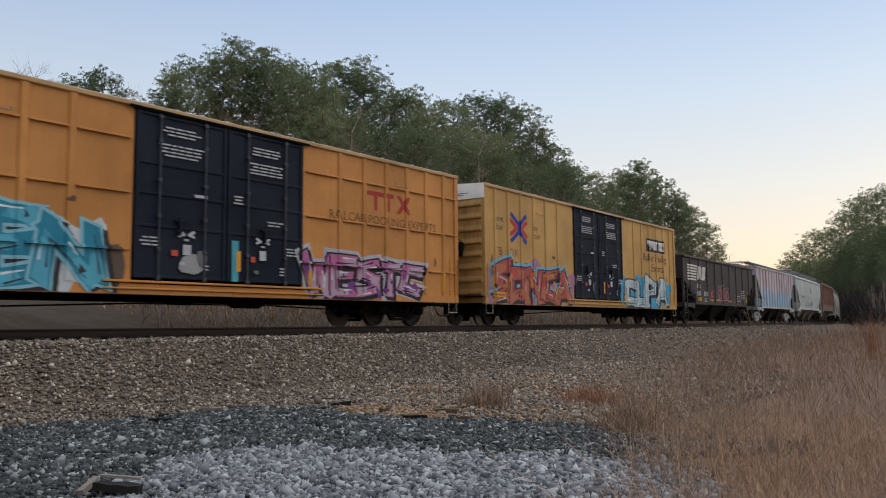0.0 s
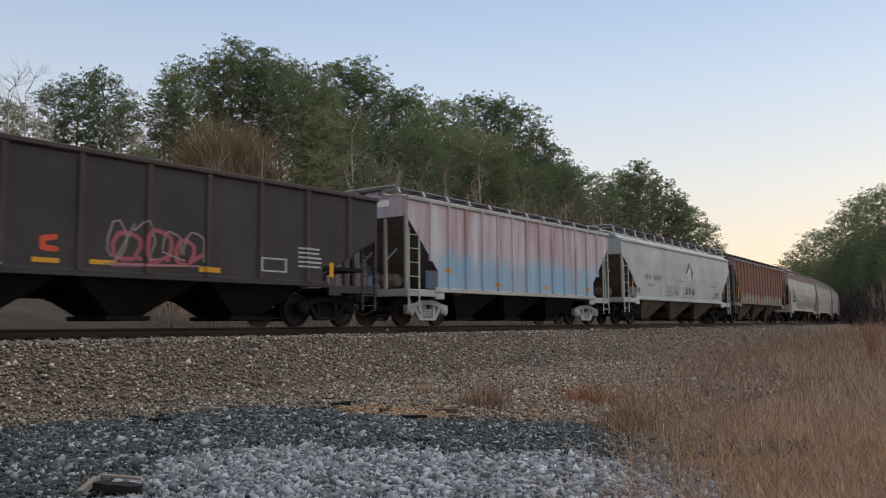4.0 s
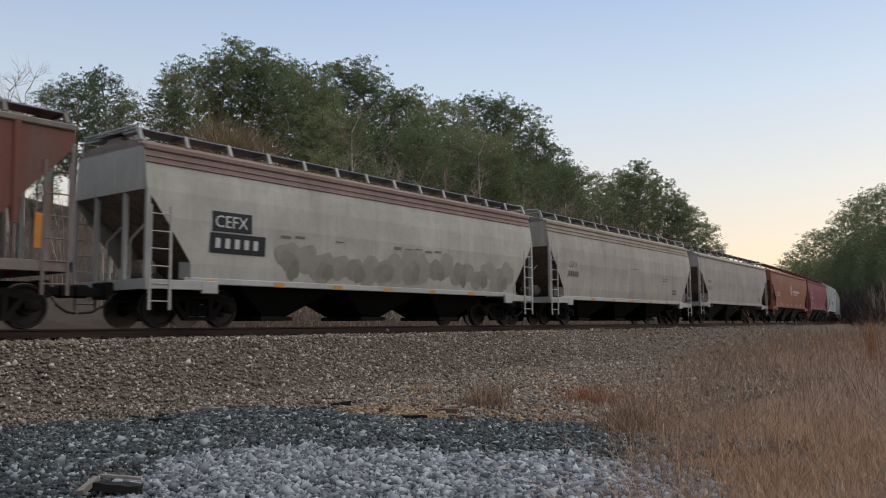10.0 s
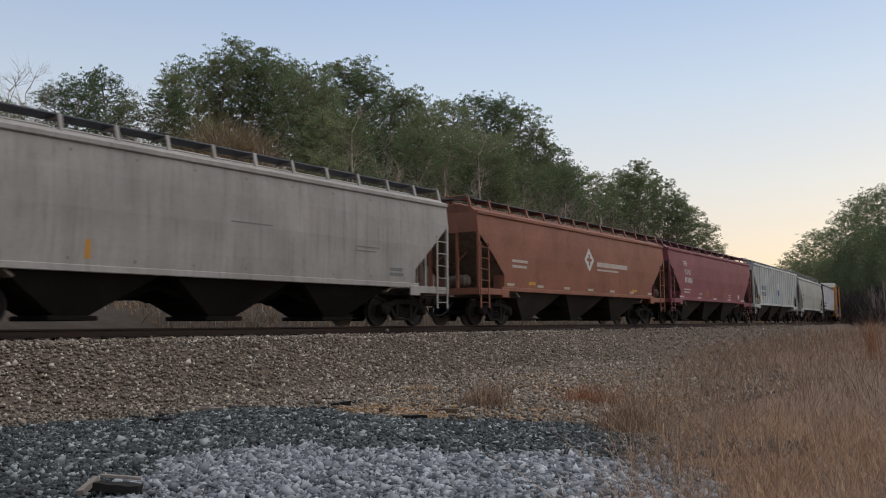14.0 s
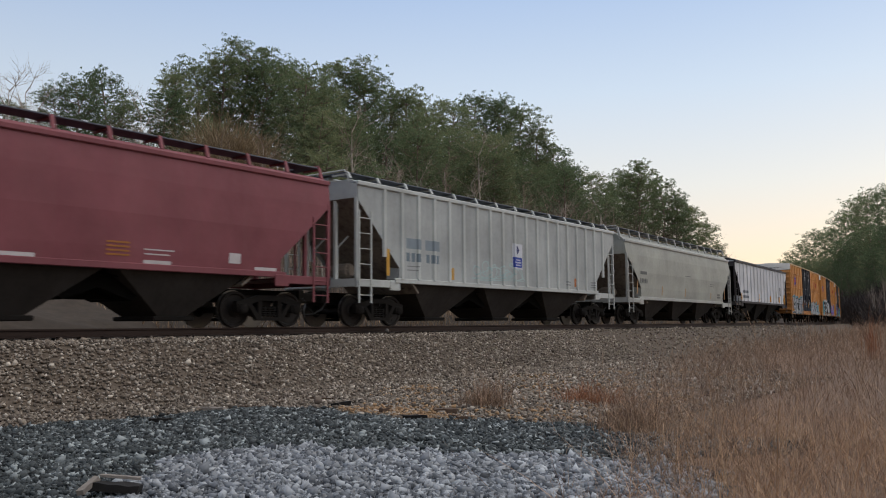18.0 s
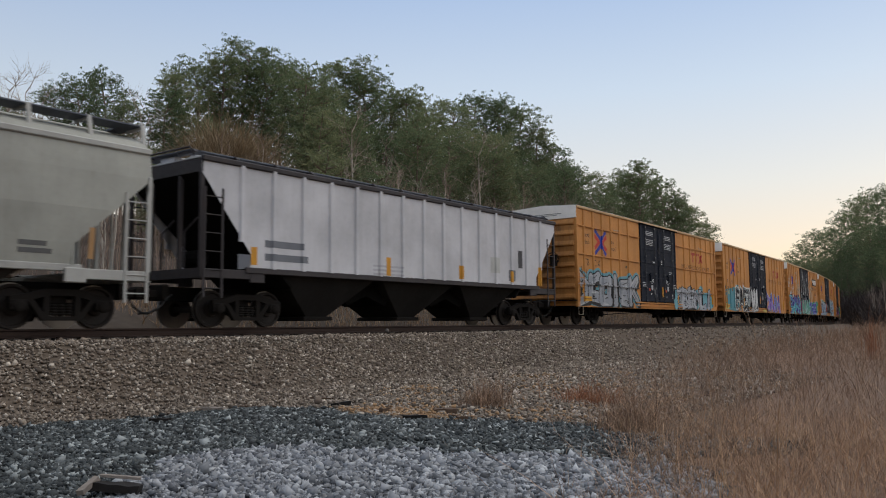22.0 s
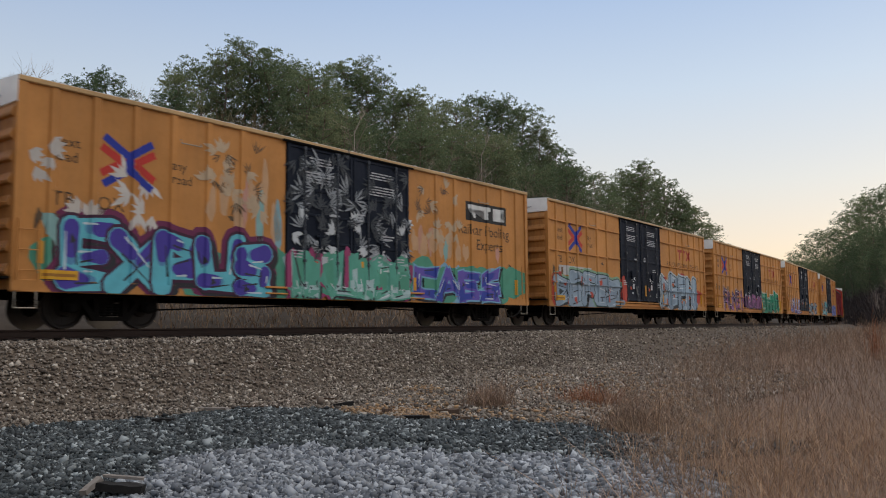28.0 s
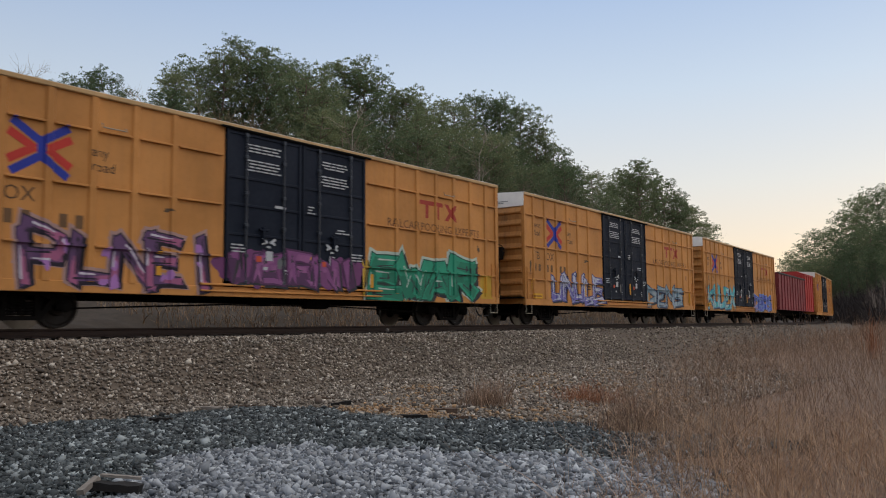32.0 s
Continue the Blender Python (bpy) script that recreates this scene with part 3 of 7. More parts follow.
def box_car(paint, name, with_end_white=True):
    car = new(name)
    hl = BL / 2
    for sx in (1, -1):
        def bx(g, x0, x1, *r, **k):
            return g.box(x0, x1, *r, **k) if sx > 0 else g.box(-x1, -x0, *r, **k)
        # sheets between the posts
        edges = [-hl] + [p for p in PY if p < 0] + [-DOOR - 0.03]
        edges2 = [DOOR + 0.03] + [p for p in PY if p > 0] + [hl]
        for ed in (edges, edges2):
            for a, b in zip(ed[:-1], ed[1:]):
                g = Geo()
                bx(g, 1.50, PBASE, a, b, 0.96, 4.88)
                sheet = part("side_sheet", g, paint, car)
                for z in LEDGES:
                    if b - a > 0.5:
                        g = Geo()
                        bx(g, PBASE, PBASE + 0.07, a + 0.1, b - 0.1, z, z + 0.046, ch=0.008)
                        part("ledge", g, paint, sheet)
        for p in PY:
            pr = [(PBASE, p - 0.1), (PTOP, p - 0.07), (PTOP, p + 0.07), (PBASE, p + 0.1)]
            part("side_post", Geo().prism([(x * sx, y) for x, y in pr], "z", 0.96, 4.88), paint, car)
        for e in (-hl + 0.09, hl - 0.09):
            g = Geo()
            bx(g, PBASE, PTOP, e - 0.09, e + 0.09, 0.75, 4.9, ch=0.01)
            part("corner_post", g, paint, car)
        g = Geo()
        bx(g, 1.49, 1.572, -hl, hl, BS, 0.97, ch=0.01)
        part("side_sill", g, paint, car)
        g = Geo()
        bx(g, 1.47, 1.612, -hl, hl, 4.87, BH, ch=0.02)
        part("top_chord", g, EAVE, car, "weathered top rail along the eave")
        # two plug doors with locking rods
        for c in (-1, 1):
            y0, y1 = (-DOOR, -0.02) if c < 0 else (0.02, DOOR)
            g = Geo()
            bx(g, 1.50, 1.565, y0, y1, 1.1, 4.86)
            d = part("door", g, NAVY, car, "dark navy steel plug door with lock rods")
            for z in (1.14, 2.27, 3.0, 3.68, 4.78):
                g = Geo()
                bx(g, 1.565, 1.592, y0 + 0.1, y1 - 0.1, z - 0.035, z + 0.035, ch=0.01)
                part("door_rib", g, NAVY, d)
            for y in (y0 + 0.05, y1 - 0.05):
                g = Geo()
                bx(g, 1.565, 1.60, y - 0.045, y + 0.045, 1.1, 4.86, ch=0.01)
                part("door_stile", g, NAVY, d)
            for k in (0.24, 0.74):
                y = y0 + (y1 - y0) * k
                g = Geo().tube([(sx * 1.625, y, 1.05), (sx * 1.625, y, 4.82)], 0.024, 8)
                for z in (1.1, 1.75, 2.5, 3.3, 4.2, 4.75):
                    bx(g, 1.59, 1.655, y - 0.05, y + 0.05, z - 0.045, z + 0.045, ch=0.012)
                part("lock_rod", g, ROD, d)
            g = Geo()
            bx(g, 1.6, 1.66, y0 + 1.0, y0 + 1.3, 2.4, 2.46, ch=0.01)
            bx(g, 1.6, 1.67, y0 + 1.1, y0 + 1.16, 2.1, 2.5, ch=0.01)
            part("door_handle", g, NAVY, d)
        g = Geo()
        bx(g, 1.50, 1.64, -DOOR - 0.7, DOOR + 0.7, 0.99, 1.04, ch=0.008)
        bx(g, 1.57, 1.63, -DOOR - 0.7, DOOR + 0.7, 0.84, 0.88, ch=0.008)
        part("door_track", g, paint, car)
        g = Geo()
        bx(g, 1.61, 1.64, -DOOR - 0.2, DOOR + 0.2, 4.84, 4.9, ch=0.008)
        part("door_rail", g, BLACK, car)
        # sill steps and side ladders at the corners
        for e in (-hl + 0.3, hl - 0.3):
            stirrup(sx * 1.56, e, 0.42, 0.42, 0.75, GRAB, car)
            ladder(sx * 1.63, e - 0.21, e + 0.21, 0.95, 2.15, 3, paint, car, 0.012, 0.012)
    # ends with deep corrugations
    for se in (-1, 1):
        g = Geo()
        def by(y0, y1, x0, x1, z0, z1, ch=0.0):
            a, b = (hl - y1, hl - y0) if se > 0 else (-hl + y0, -hl + y1)
            g.box(x0, x1, a, b, z0, z1, ch)
        by(0.0, 0.06, -1.5, 1.5, 0.78, 4.44)
        end_paint = END_YELLOW if paint is YELLOW else END_ORANGE
        part("end_wall", g, end_paint, car)
        for i in range(8):
            z = 1.06 + i * 0.445
            yy = se * hl
            pr = [(yy, z - 0.02), (yy + se * 0.06, z + 0.02), (yy + se * 0.065, z + 0.07), (yy, z + 0.22)]
            part("end_corrugation", Geo().prism(pr, "x", -1.46, 1.46), end_paint, car)
        y0, y1 = sorted((se * (hl + 0.01), se * (hl - 0.05)))
        part("end_cap", Geo().prism([(-1.58, 4.46), (1.58, 4.46), (1.58, 4.97), (0.0, 5.06), (-1.58, 4.97)], "y", y0, y1), WHITE_END, car, "white painted upper end panel")
        bars_geo = Geo()
        for k, (a, b, z) in enumerate([(-0.9, 0.9, 4.66), (-0.7, 0.7, 4.6)]):
            bars_geo.box(a, b, *sorted((se * (hl + 0.012), se * (hl + 0.016))), z, z + 0.03)
        part("stencil", bars_geo, ink(0.25, 0.25, 0.24), car)
        # hand brake gear on the leading end
        if se < 0:
            part("brake_wheel", Geo().tube([(0.55 + 0.28 * math.cos(k * 0.524), -hl - 0.2, 2.75 + 0.28 * math.sin(k * 0.524)) for k in range(13)], 0.022), TRUCK, car)
            part("brake_housing", Geo().box(0.4, 0.7, -hl - 0.17, -hl - 0.06, 2.45, 2.95, 0.03), TRUCK, car)
            part("brake_chain_rod", Geo().tube([(0.55, -hl - 0.12, 2.45), (0.55, -hl - 0.12, 0.9)], 0.02), TRUCK, car)
        ladder_x = -1.25 if se > 0 else 1.25
        g = Geo()
        for k in range(5):
            z = 1.2 + k * 0.42
            g.tube([(ladder_x - 0.2, se * (hl + 0.13), z), (ladder_x + 0.2, se * (hl + 0.13), z)], 0.014)
        part("end_ladder", g, paint, car)
        g = Geo().box(-1.55, -0.35, *sorted((se * hl, se * (hl + 0.25))), 0.98, 1.02).box(0.35, 1.55, *sorted((se * hl, se * (hl + 0.25))), 0.98, 1.02)
        part("end_platform", g, BLACK, car)
        cp = coupler(se)
        cp.v = [(x, y + se * hl, z) for x, y, z in cp.v]
        part("coupler", cp, TRUCK, car)
        hs = hose(se)
        hs.v = [(x, y + se * hl, z) for x, y, z in hs.v]
        part("air_hose", hs, HOSE, car)
    # peaked roof in ribbed sheets
    g = Geo().prism([(-1.6, 4.96), (1.6, 4.96), (1.6, 4.985), (0, 5.07), (-1.6, 4.985)], "y", -hl, hl)
    part("roof", g, ROOF, car, "galvanised peaked roof")
    rib = Geo().prism([(-1.58, 4.985), (0, 5.068), (1.58, 4.985), (1.58, 5.01), (0, 5.1), (-1.58, 5.01)], "y", -0.04, 0.04).mesh("roof_rib", ROOF)
    for i in range(13):
        part("roof_rib", rib, ROOF, car).location = (0, -hl + 0.9 + i * (BL - 1.8) / 12, 0)
    # underframe, in a black that stands in for the shade beneath the car
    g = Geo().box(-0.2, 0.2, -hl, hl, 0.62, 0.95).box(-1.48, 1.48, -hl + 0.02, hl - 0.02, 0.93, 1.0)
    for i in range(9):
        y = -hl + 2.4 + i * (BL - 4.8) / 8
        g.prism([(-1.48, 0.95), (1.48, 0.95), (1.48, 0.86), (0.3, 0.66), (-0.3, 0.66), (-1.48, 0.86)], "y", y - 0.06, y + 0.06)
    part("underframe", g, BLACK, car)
    part("brake_reservoir", Geo().disc("y", (0.85, 1.2, 0.66), [(0.12, -0.5), (0.18, -0.42), (0.18, 0.42), (0.12, 0.5)], 12), BLACK, car)
    part("brake_cylinder", Geo().disc("y", (0.75, -0.7, 0.68), [(0.14, -0.3), (0.14, 0.3)], 12), BLACK, car)
    part("brake_rod", Geo().tube([(0.9, -6.0, 0.42), (0.9, -2.0, 0.56), (0.9, 2.0, 0.56), (0.9, 6.4, 0.42)], 0.02), BLACK, car)
    for se in (-1, 1):
        add_truck(car, se * 7.05, "black")
    return car


# ---- paint shapes for the sides ----
GLYPH = {"A": [(0, 0, .5, 1), (.5, 1, 1, 0), (.25, .4, .75, .4)], "B": [(0, 0, 0, 1), (0, 1, .8, .8), (.8, .8, .1, .5), (.1, .5, .95, .25), (.95, .25, 0, 0)],
         "C": [(.9, .9, .2, .85), (.2, .85, .1, .2), (.1, .2, .9, .1)], "D": [(0, 0, 0, 1), (0, 1, .9, .65), (.9, .65, .9, .3), (.9, .3, 0, 0)],
         "E": [(.05, 0, .05, 1), (.05, 1, .9, .95), (.05, .5, .75, .52), (.05, 0, .95, .05)], "F": [(.05, 0, .05, 1), (.05, 1, .95, .95), (.05, .5, .75, .52)],
         "I": [(.5, 0, .5, 1)], "K": [(0, 0, .05, 1), (.05, .45, .9, 1), (.3, .6, .95, 0)], "L": [(.1, 0, .05, 1), (.1, .05, .95, .05)],
         "N": [(0, 0, .05, 1), (.05, 1, .95, 0), (.95, 0, .95, 1)], "O": [(.1, .1, .1, .9), (.1, .9, .9, .9), (.9, .9, .9, .1), (.9, .1, .1, .1)],
         "P": [(.05, 0, .05, 1), (.05, 1, .9, .85), (.9, .85, .8, .5), (.8, .5, .05, .45)], "R": [(.05, 0, .05, 1), (.05, 1, .9, .85), (.9, .85, .8, .55), (.8, .55, .1, .5), (.4, .5, .95, 0)],
         "S": [(.9, .95, .15, .85), (.15, .85, .15, .55), (.15, .55, .85, .45), (.85, .45, .85, .12), (.85, .12, .05, .05)],
         "U": [(.05, 1, .1, .1), (.1, .1, .9, .1), (.9, .1, .95, 1)], "T": [(.0, .95, 1, .95), (.5, .95, .5, 0)], "X": [(0, 0, 1, 1), (0, 1, 1, 0)],
         "W": [(0, 1, .25, 0), (.25, 0, .5, .7), (.5, .7, .75, 0), (.75, 0, 1, 1)], "Z": [(0, .95, 1, .95), (1, .95, 0, .05), (0, .05, 1, .05)]}


def stroke(a, b, w0, w1, rnd, n=4):
    """A fat stroke with rounded ends, as a polygon."""
    a, b = Vector(a), Vector(b)
    d = (b - a).normalized() if (b - a).length > 1e-6 else Vector((1, 0))
    ang = math.atan2(d.y, d.x)
    out = []
    for i in range(n + 1):
        t = ang + math.pi / 2 + math.pi * i / n
        out.append((a.x + math.cos(t) * w0, a.y + math.sin(t) * w0))
    for i in range(n + 1):
        t = ang - math.pi / 2 + math.pi * i / n
        out.append((b.x + math.cos(t) * w1, b.y + math.sin(t) * w1))
    return out


def blob(y, z, ry, rz, rnd, n=18, wob=0.22):
    ph = [rnd.uniform(0, 6.28) for _ in range(4)]
    out = []
    for i in range(n):
        t = 2 * math.pi * i / n
        k = 1 + wob * (0.5 * math.sin(2 * t + ph[0]) + 0.35 * math.sin(3 * t + ph[1]) + 0.3 * math.sin(5 * t + ph[2]))
        out.append((y + math.cos(t) * ry * k, z + math.sin(t) * rz * k))
    return out


TALL_STEPS = [1.5 + 0.25 * k for k in range(10)]


def layered(car, layers, surf, breaks, name="graffiti", label=""):
    """Coats of paint, one over the other: (polygons, colour) from the lowest up."""
    if name == "reflector":
        for polys, col in layers:
            for p in polys:
                ob = part(name, flat([p], surf, breaks, 0.006, STEPS if breaks is BREAKS else ()), ink(*col), car, label)
        return ob
    g, mats, k = Geo(), [], 0
    for polys, col in layers:
        m = ink(*col)
        if m not in mats:
            mats.append(m)
        for p in polys:
            k += 1
            if breaks is BREAKS:
                # spray stops at the lower edge of the sill
                p = [(max(-HL + 0.02, min(HL - 0.02, y)), max(BS + 0.015 + 0.0001 * i, z)) for i, (y, z) in enumerate(p)]
            q = flat([p], surf, breaks, 0.004 + 0.00014 * k, STEPS if breaks is BREAKS else TALL_STEPS)
            g.add(q.v, q.f, mats.index(m))
    ob = part(name, g, mats, car, label)
    return tagged(ob, label, kind="stuff") if name in ("stencil", "notice", "graffiti", "stain") else ob


def slab(p, q, t0, t1, grow=0.0, cut=0.35, bow=0.0):
    """A chisel-ended letter stroke, slightly bowed."""
    p, q = Vector(p), Vector(q)
    d = (q - p).normalized() if (q - p).length > 1e-6 else Vector((1, 0))
    n = Vector((-d.y, d.x))
    a, b = p - d * (t0 * 0.6 + grow), q + d * (t1 * 0.6 + grow)
    m = (p + q) / 2 + n * bow
    tm = (t0 + t1) / 2 * 0.88 + grow
    t0, t1 = t0 + grow, t1 + grow
    pts = (a + n * t0 - d * t0 * cut, m + n * tm, b + n * t1 - d * t1 * cut, b - n * t1 + d * t1 * cut, m - n * tm, a - n * t0 + d * t0 * cut)
    return [(v.x, v.y) for v in pts]


def tag_piece(car, letters, y0, y1, z0, z1, fill, edge, cloud, glint, seed, surf, breaks, weight=0.13, label="", two=None, rim=0.05, upper=False, halo=None, accent=None, plump=False):
    """A sprayed piece: ragged cloud, halo, block shadow, then letter over letter with outline, two tones and glints."""
    rnd = random.Random(seed)
    n = len(letters)
    step = (y1 - y0) / n
    hgt = z1 - z0
    dark = min((edge, fill, (0.03, 0.03, 0.036)), key=sum)
    under, ring, drop, stack = [], [], [], []

    def limb_of(p, q, t0, t1, grow=0.0, cut=0.35, bow=0.0):
        return stroke(p, q, t0 + grow, t1 + grow, rnd, 5) if plump else slab(p, q, t0, t1, grow, cut, bow)

    if cloud:
        for i in range(2 * n + 2):
            under.append(blob(y0 + (i - 0.3) * step * n / (2 * n + 1), z0 + hgt * rnd.uniform(0.4, 0.62), step * rnd.uniform(0.36, 0.55), hgt * rnd.uniform(0.42, 0.6), rnd, 22, 0.42))
    for i, ch in enumerate(letters):
        w, ly = step * rnd.uniform(0.86, 1.02), y0 + i * step
        lz, lh = z0 + hgt * rnd.uniform(0.06, 0.16), hgt * rnd.uniform(0.74, 0.9)
        lean = rnd.uniform(-0.1, 0.12) * lh
        outl, body, mid, tone, shine, cuts = [], [], [], [], [], []
        for a, b, c, d in GLYPH.get(ch, GLYPH["S"]):
            jit = lambda: rnd.uniform(-0.07, 0.07)
            p = (ly + (a + jit()) * w + lean * b, lz + (b + jit()) * lh)
            q = (ly + (c + jit()) * w + lean * d, lz + (d + jit()) * lh)
            t0, t1 = weight * rnd.uniform(0.8, 1.35), weight * rnd.uniform(0.7, 1.35)
            cut, bow = rnd.uniform(-0.6, 0.6), rnd.uniform(-0.4, 0.4) * weight
            outl.append(limb_of(p, q, t0, t1, rim, cut, bow))
            body.append(limb_of(p, q, t0, t1, 0, cut, bow))
            ring.append(limb_of(p, q, t0, t1, rim * 2.4 + 0.03, cut, bow))
            drop.append(limb_of((p[0] + weight * 0.6, p[1] - weight * 0.5), (q[0] + weight * 0.6, q[1] - weight * 0.5), t0, t1, rim, cut, bow))
            low, high = (p, q) if p[1] < q[1] else (q, p)
            if upper:
                low, high = high, low
            if two:
                k = rnd.uniform(0.3, 0.62)
                m = (low[0] + (high[0] - low[0]) * k, low[1] + (high[1] - low[1]) * k)
                tone.append(limb_of(low, m, t0 * 0.86, t1 * 0.6, 0, rnd.uniform(-0.8, 0.8)))
                k2 = k + rnd.uniform(0.05, 0.2)
                m2 = (low[0] + (high[0] - low[0]) * k2, low[1] + (high[1] - low[1]) * k2)
                mid.append(limb_of(low, m2, t0 * 0.92, t1 * 0.45, 0, rnd.uniform(-0.8, 0.8)))
            # inner line work and a shaded edge
            dx, dy = q[0] - p[0], q[1] - p[1]
            ll = math.hypot(dx, dy) + 1e-6
            nx_, ny_ = -dy / ll, dx / ll
            if rnd.random() < 0.75:
                o, f0, f1 = -t0 * rnd.uniform(0.3, 0.75), rnd.uniform(0, 0.3), rnd.uniform(0.6, 1.0)
                cuts.append(stroke((p[0] + dx * f0 + nx_ * o, p[1] + dy * f0 + ny_ * o), (p[0] + dx * f1 + nx_ * o * 0.5, p[1] + dy * f1 + ny_ * o * 0.5), 0.024, 0.012, rnd, 2))
            if rnd.random() < 0.35:
                m = (p[0] + dx * rnd.random(), p[1] + dy * rnd.random())
                cuts.append([(m[0], m[1] + weight * 0.6), (m[0] + weight * rnd.uniform(0.3, 0.8), m[1] - weight * 0.2), (m[0] - weight * 0.15, m[1] - weight * 0.5)])
            if glint and rnd.random() < 0.8:
                o, f0, f1 = t0 * rnd.uniform(0.4, 0.7), rnd.uniform(0.05, 0.4), rnd.uniform(0.5, 0.95)
                shine.append(stroke((p[0] + dx * f0 + nx_ * o, p[1] + dy * f0 + ny_ * o), (p[0] + dx * f1 + nx_ * o, p[1] + dy * f1 + ny_ * o), 0.026, 0.012, rnd, 2))
        stack += [(outl, edge), (body, fill)]
        if two:
            stack += [(mid, tuple(0.5 * x + 0.5 * y for x, y in zip(fill, two))), (tone, two)]
        stack.append((cuts, dark))
        if accent:
            stack.append(([blob(ly + w * rnd.random(), lz + lh * rnd.random(), rnd.uniform(0.06, 0.16), rnd.uniform(0.06, 0.2), rnd, 9, 0.6) for _ in range(2)], accent))
        if glint:
            stack.append((shine, glint))
    layers = [(under, cloud)] if cloud else []
    if halo:
        layers.append((ring, halo))
    layers += [(drop, tuple(x * 0.8 for x in dark))] + stack
    return layered(car, layers, surf, breaks, "graffiti", label)


def scribble(car, y0, y1, z0, z1, col, seed, surf, breaks, r=0.02, n=9, label=""):
    """A thin sprayed tag: a row of looping, tangled strokes."""
    rnd = random.Random(seed)
    cells = max(3, n // 3)
    w, out = (y1 - y0) / cells, []
    for i in range(cells):
        y, h0, h1 = y0 + i * w, z0 + (z1 - z0) * rnd.uniform(0, 0.15), z1 - (z1 - z0) * rnd.uniform(0, 0.35)
        a, sweep, k0 = rnd.uniform(0, 6.28), rnd.choice((-1, 1)) * rnd.uniform(3.5, 6.5), rnd.uniform(0.7, 1.1)
        pts = [(y + w * 0.5 + 0.55 * w * k0 * math.cos(a + sweep * j / 9) * (1 - 0.03 * j), (h0 + h1) / 2 + (h1 - h0) / 2 * math.sin(a + sweep * j / 9 + 0.3 * math.sin(j))) for j in range(10)]
        pts.append((y + w * rnd.uniform(0.8, 1.3), rnd.uniform(h0, h1)))
        out += [stroke(p, q, r, r, rnd, 3) for p, q in zip(pts[:-1], pts[1:])]
    out.append(stroke((y0, z0 - 0.04), (y1, z0 + 0.03), r, r * 0.5, rnd, 3))
    return tagged(layered(car, [(out, col)], surf, breaks, "graffiti_tag", label), kind="stuff")


def petals(car, y0, y1, z0, z1, n, col, seed, size=0.22, fat=0.35):
    """Feather-like dabs of spray paint in small fans."""
    rnd = random.Random(seed)
    out = []
    while len(out) < n:
        y, z, a = rnd.uniform(y0, y1), rnd.uniform(z0, z1), rnd.uniform(0, 6.28)
        for k in range(rnd.randint(3, 5)):
            t = a + (k - 2) * 0.42
            r = size * rnd.uniform(0.7, 1.25)
            u, v = (math.cos(t), math.sin(t)), (-math.sin(t) * fat * r * 0.5, math.cos(t) * fat * r * 0.5)
            out.append([(y, z), (y + u[0] * r * 0.55 + v[0], z + u[1] * r * 0.55 + v[1]), (y + u[0] * r, z + u[1] * r), (y + u[0] * r * 0.55 - v[0], z + u[1] * r * 0.55 - v[1])])
    return tagged(layered(car, [(out, col)], box_surf, BREAKS, "graffiti"), kind="stuff")


DARK_TXT, RED_M, BLUE_M, WHITE_M = (0.05, 0.03, 0.015), (0.45, 0.03, 0.02), (0.015, 0.03, 0.28), (0.62, 0.62, 0.6)


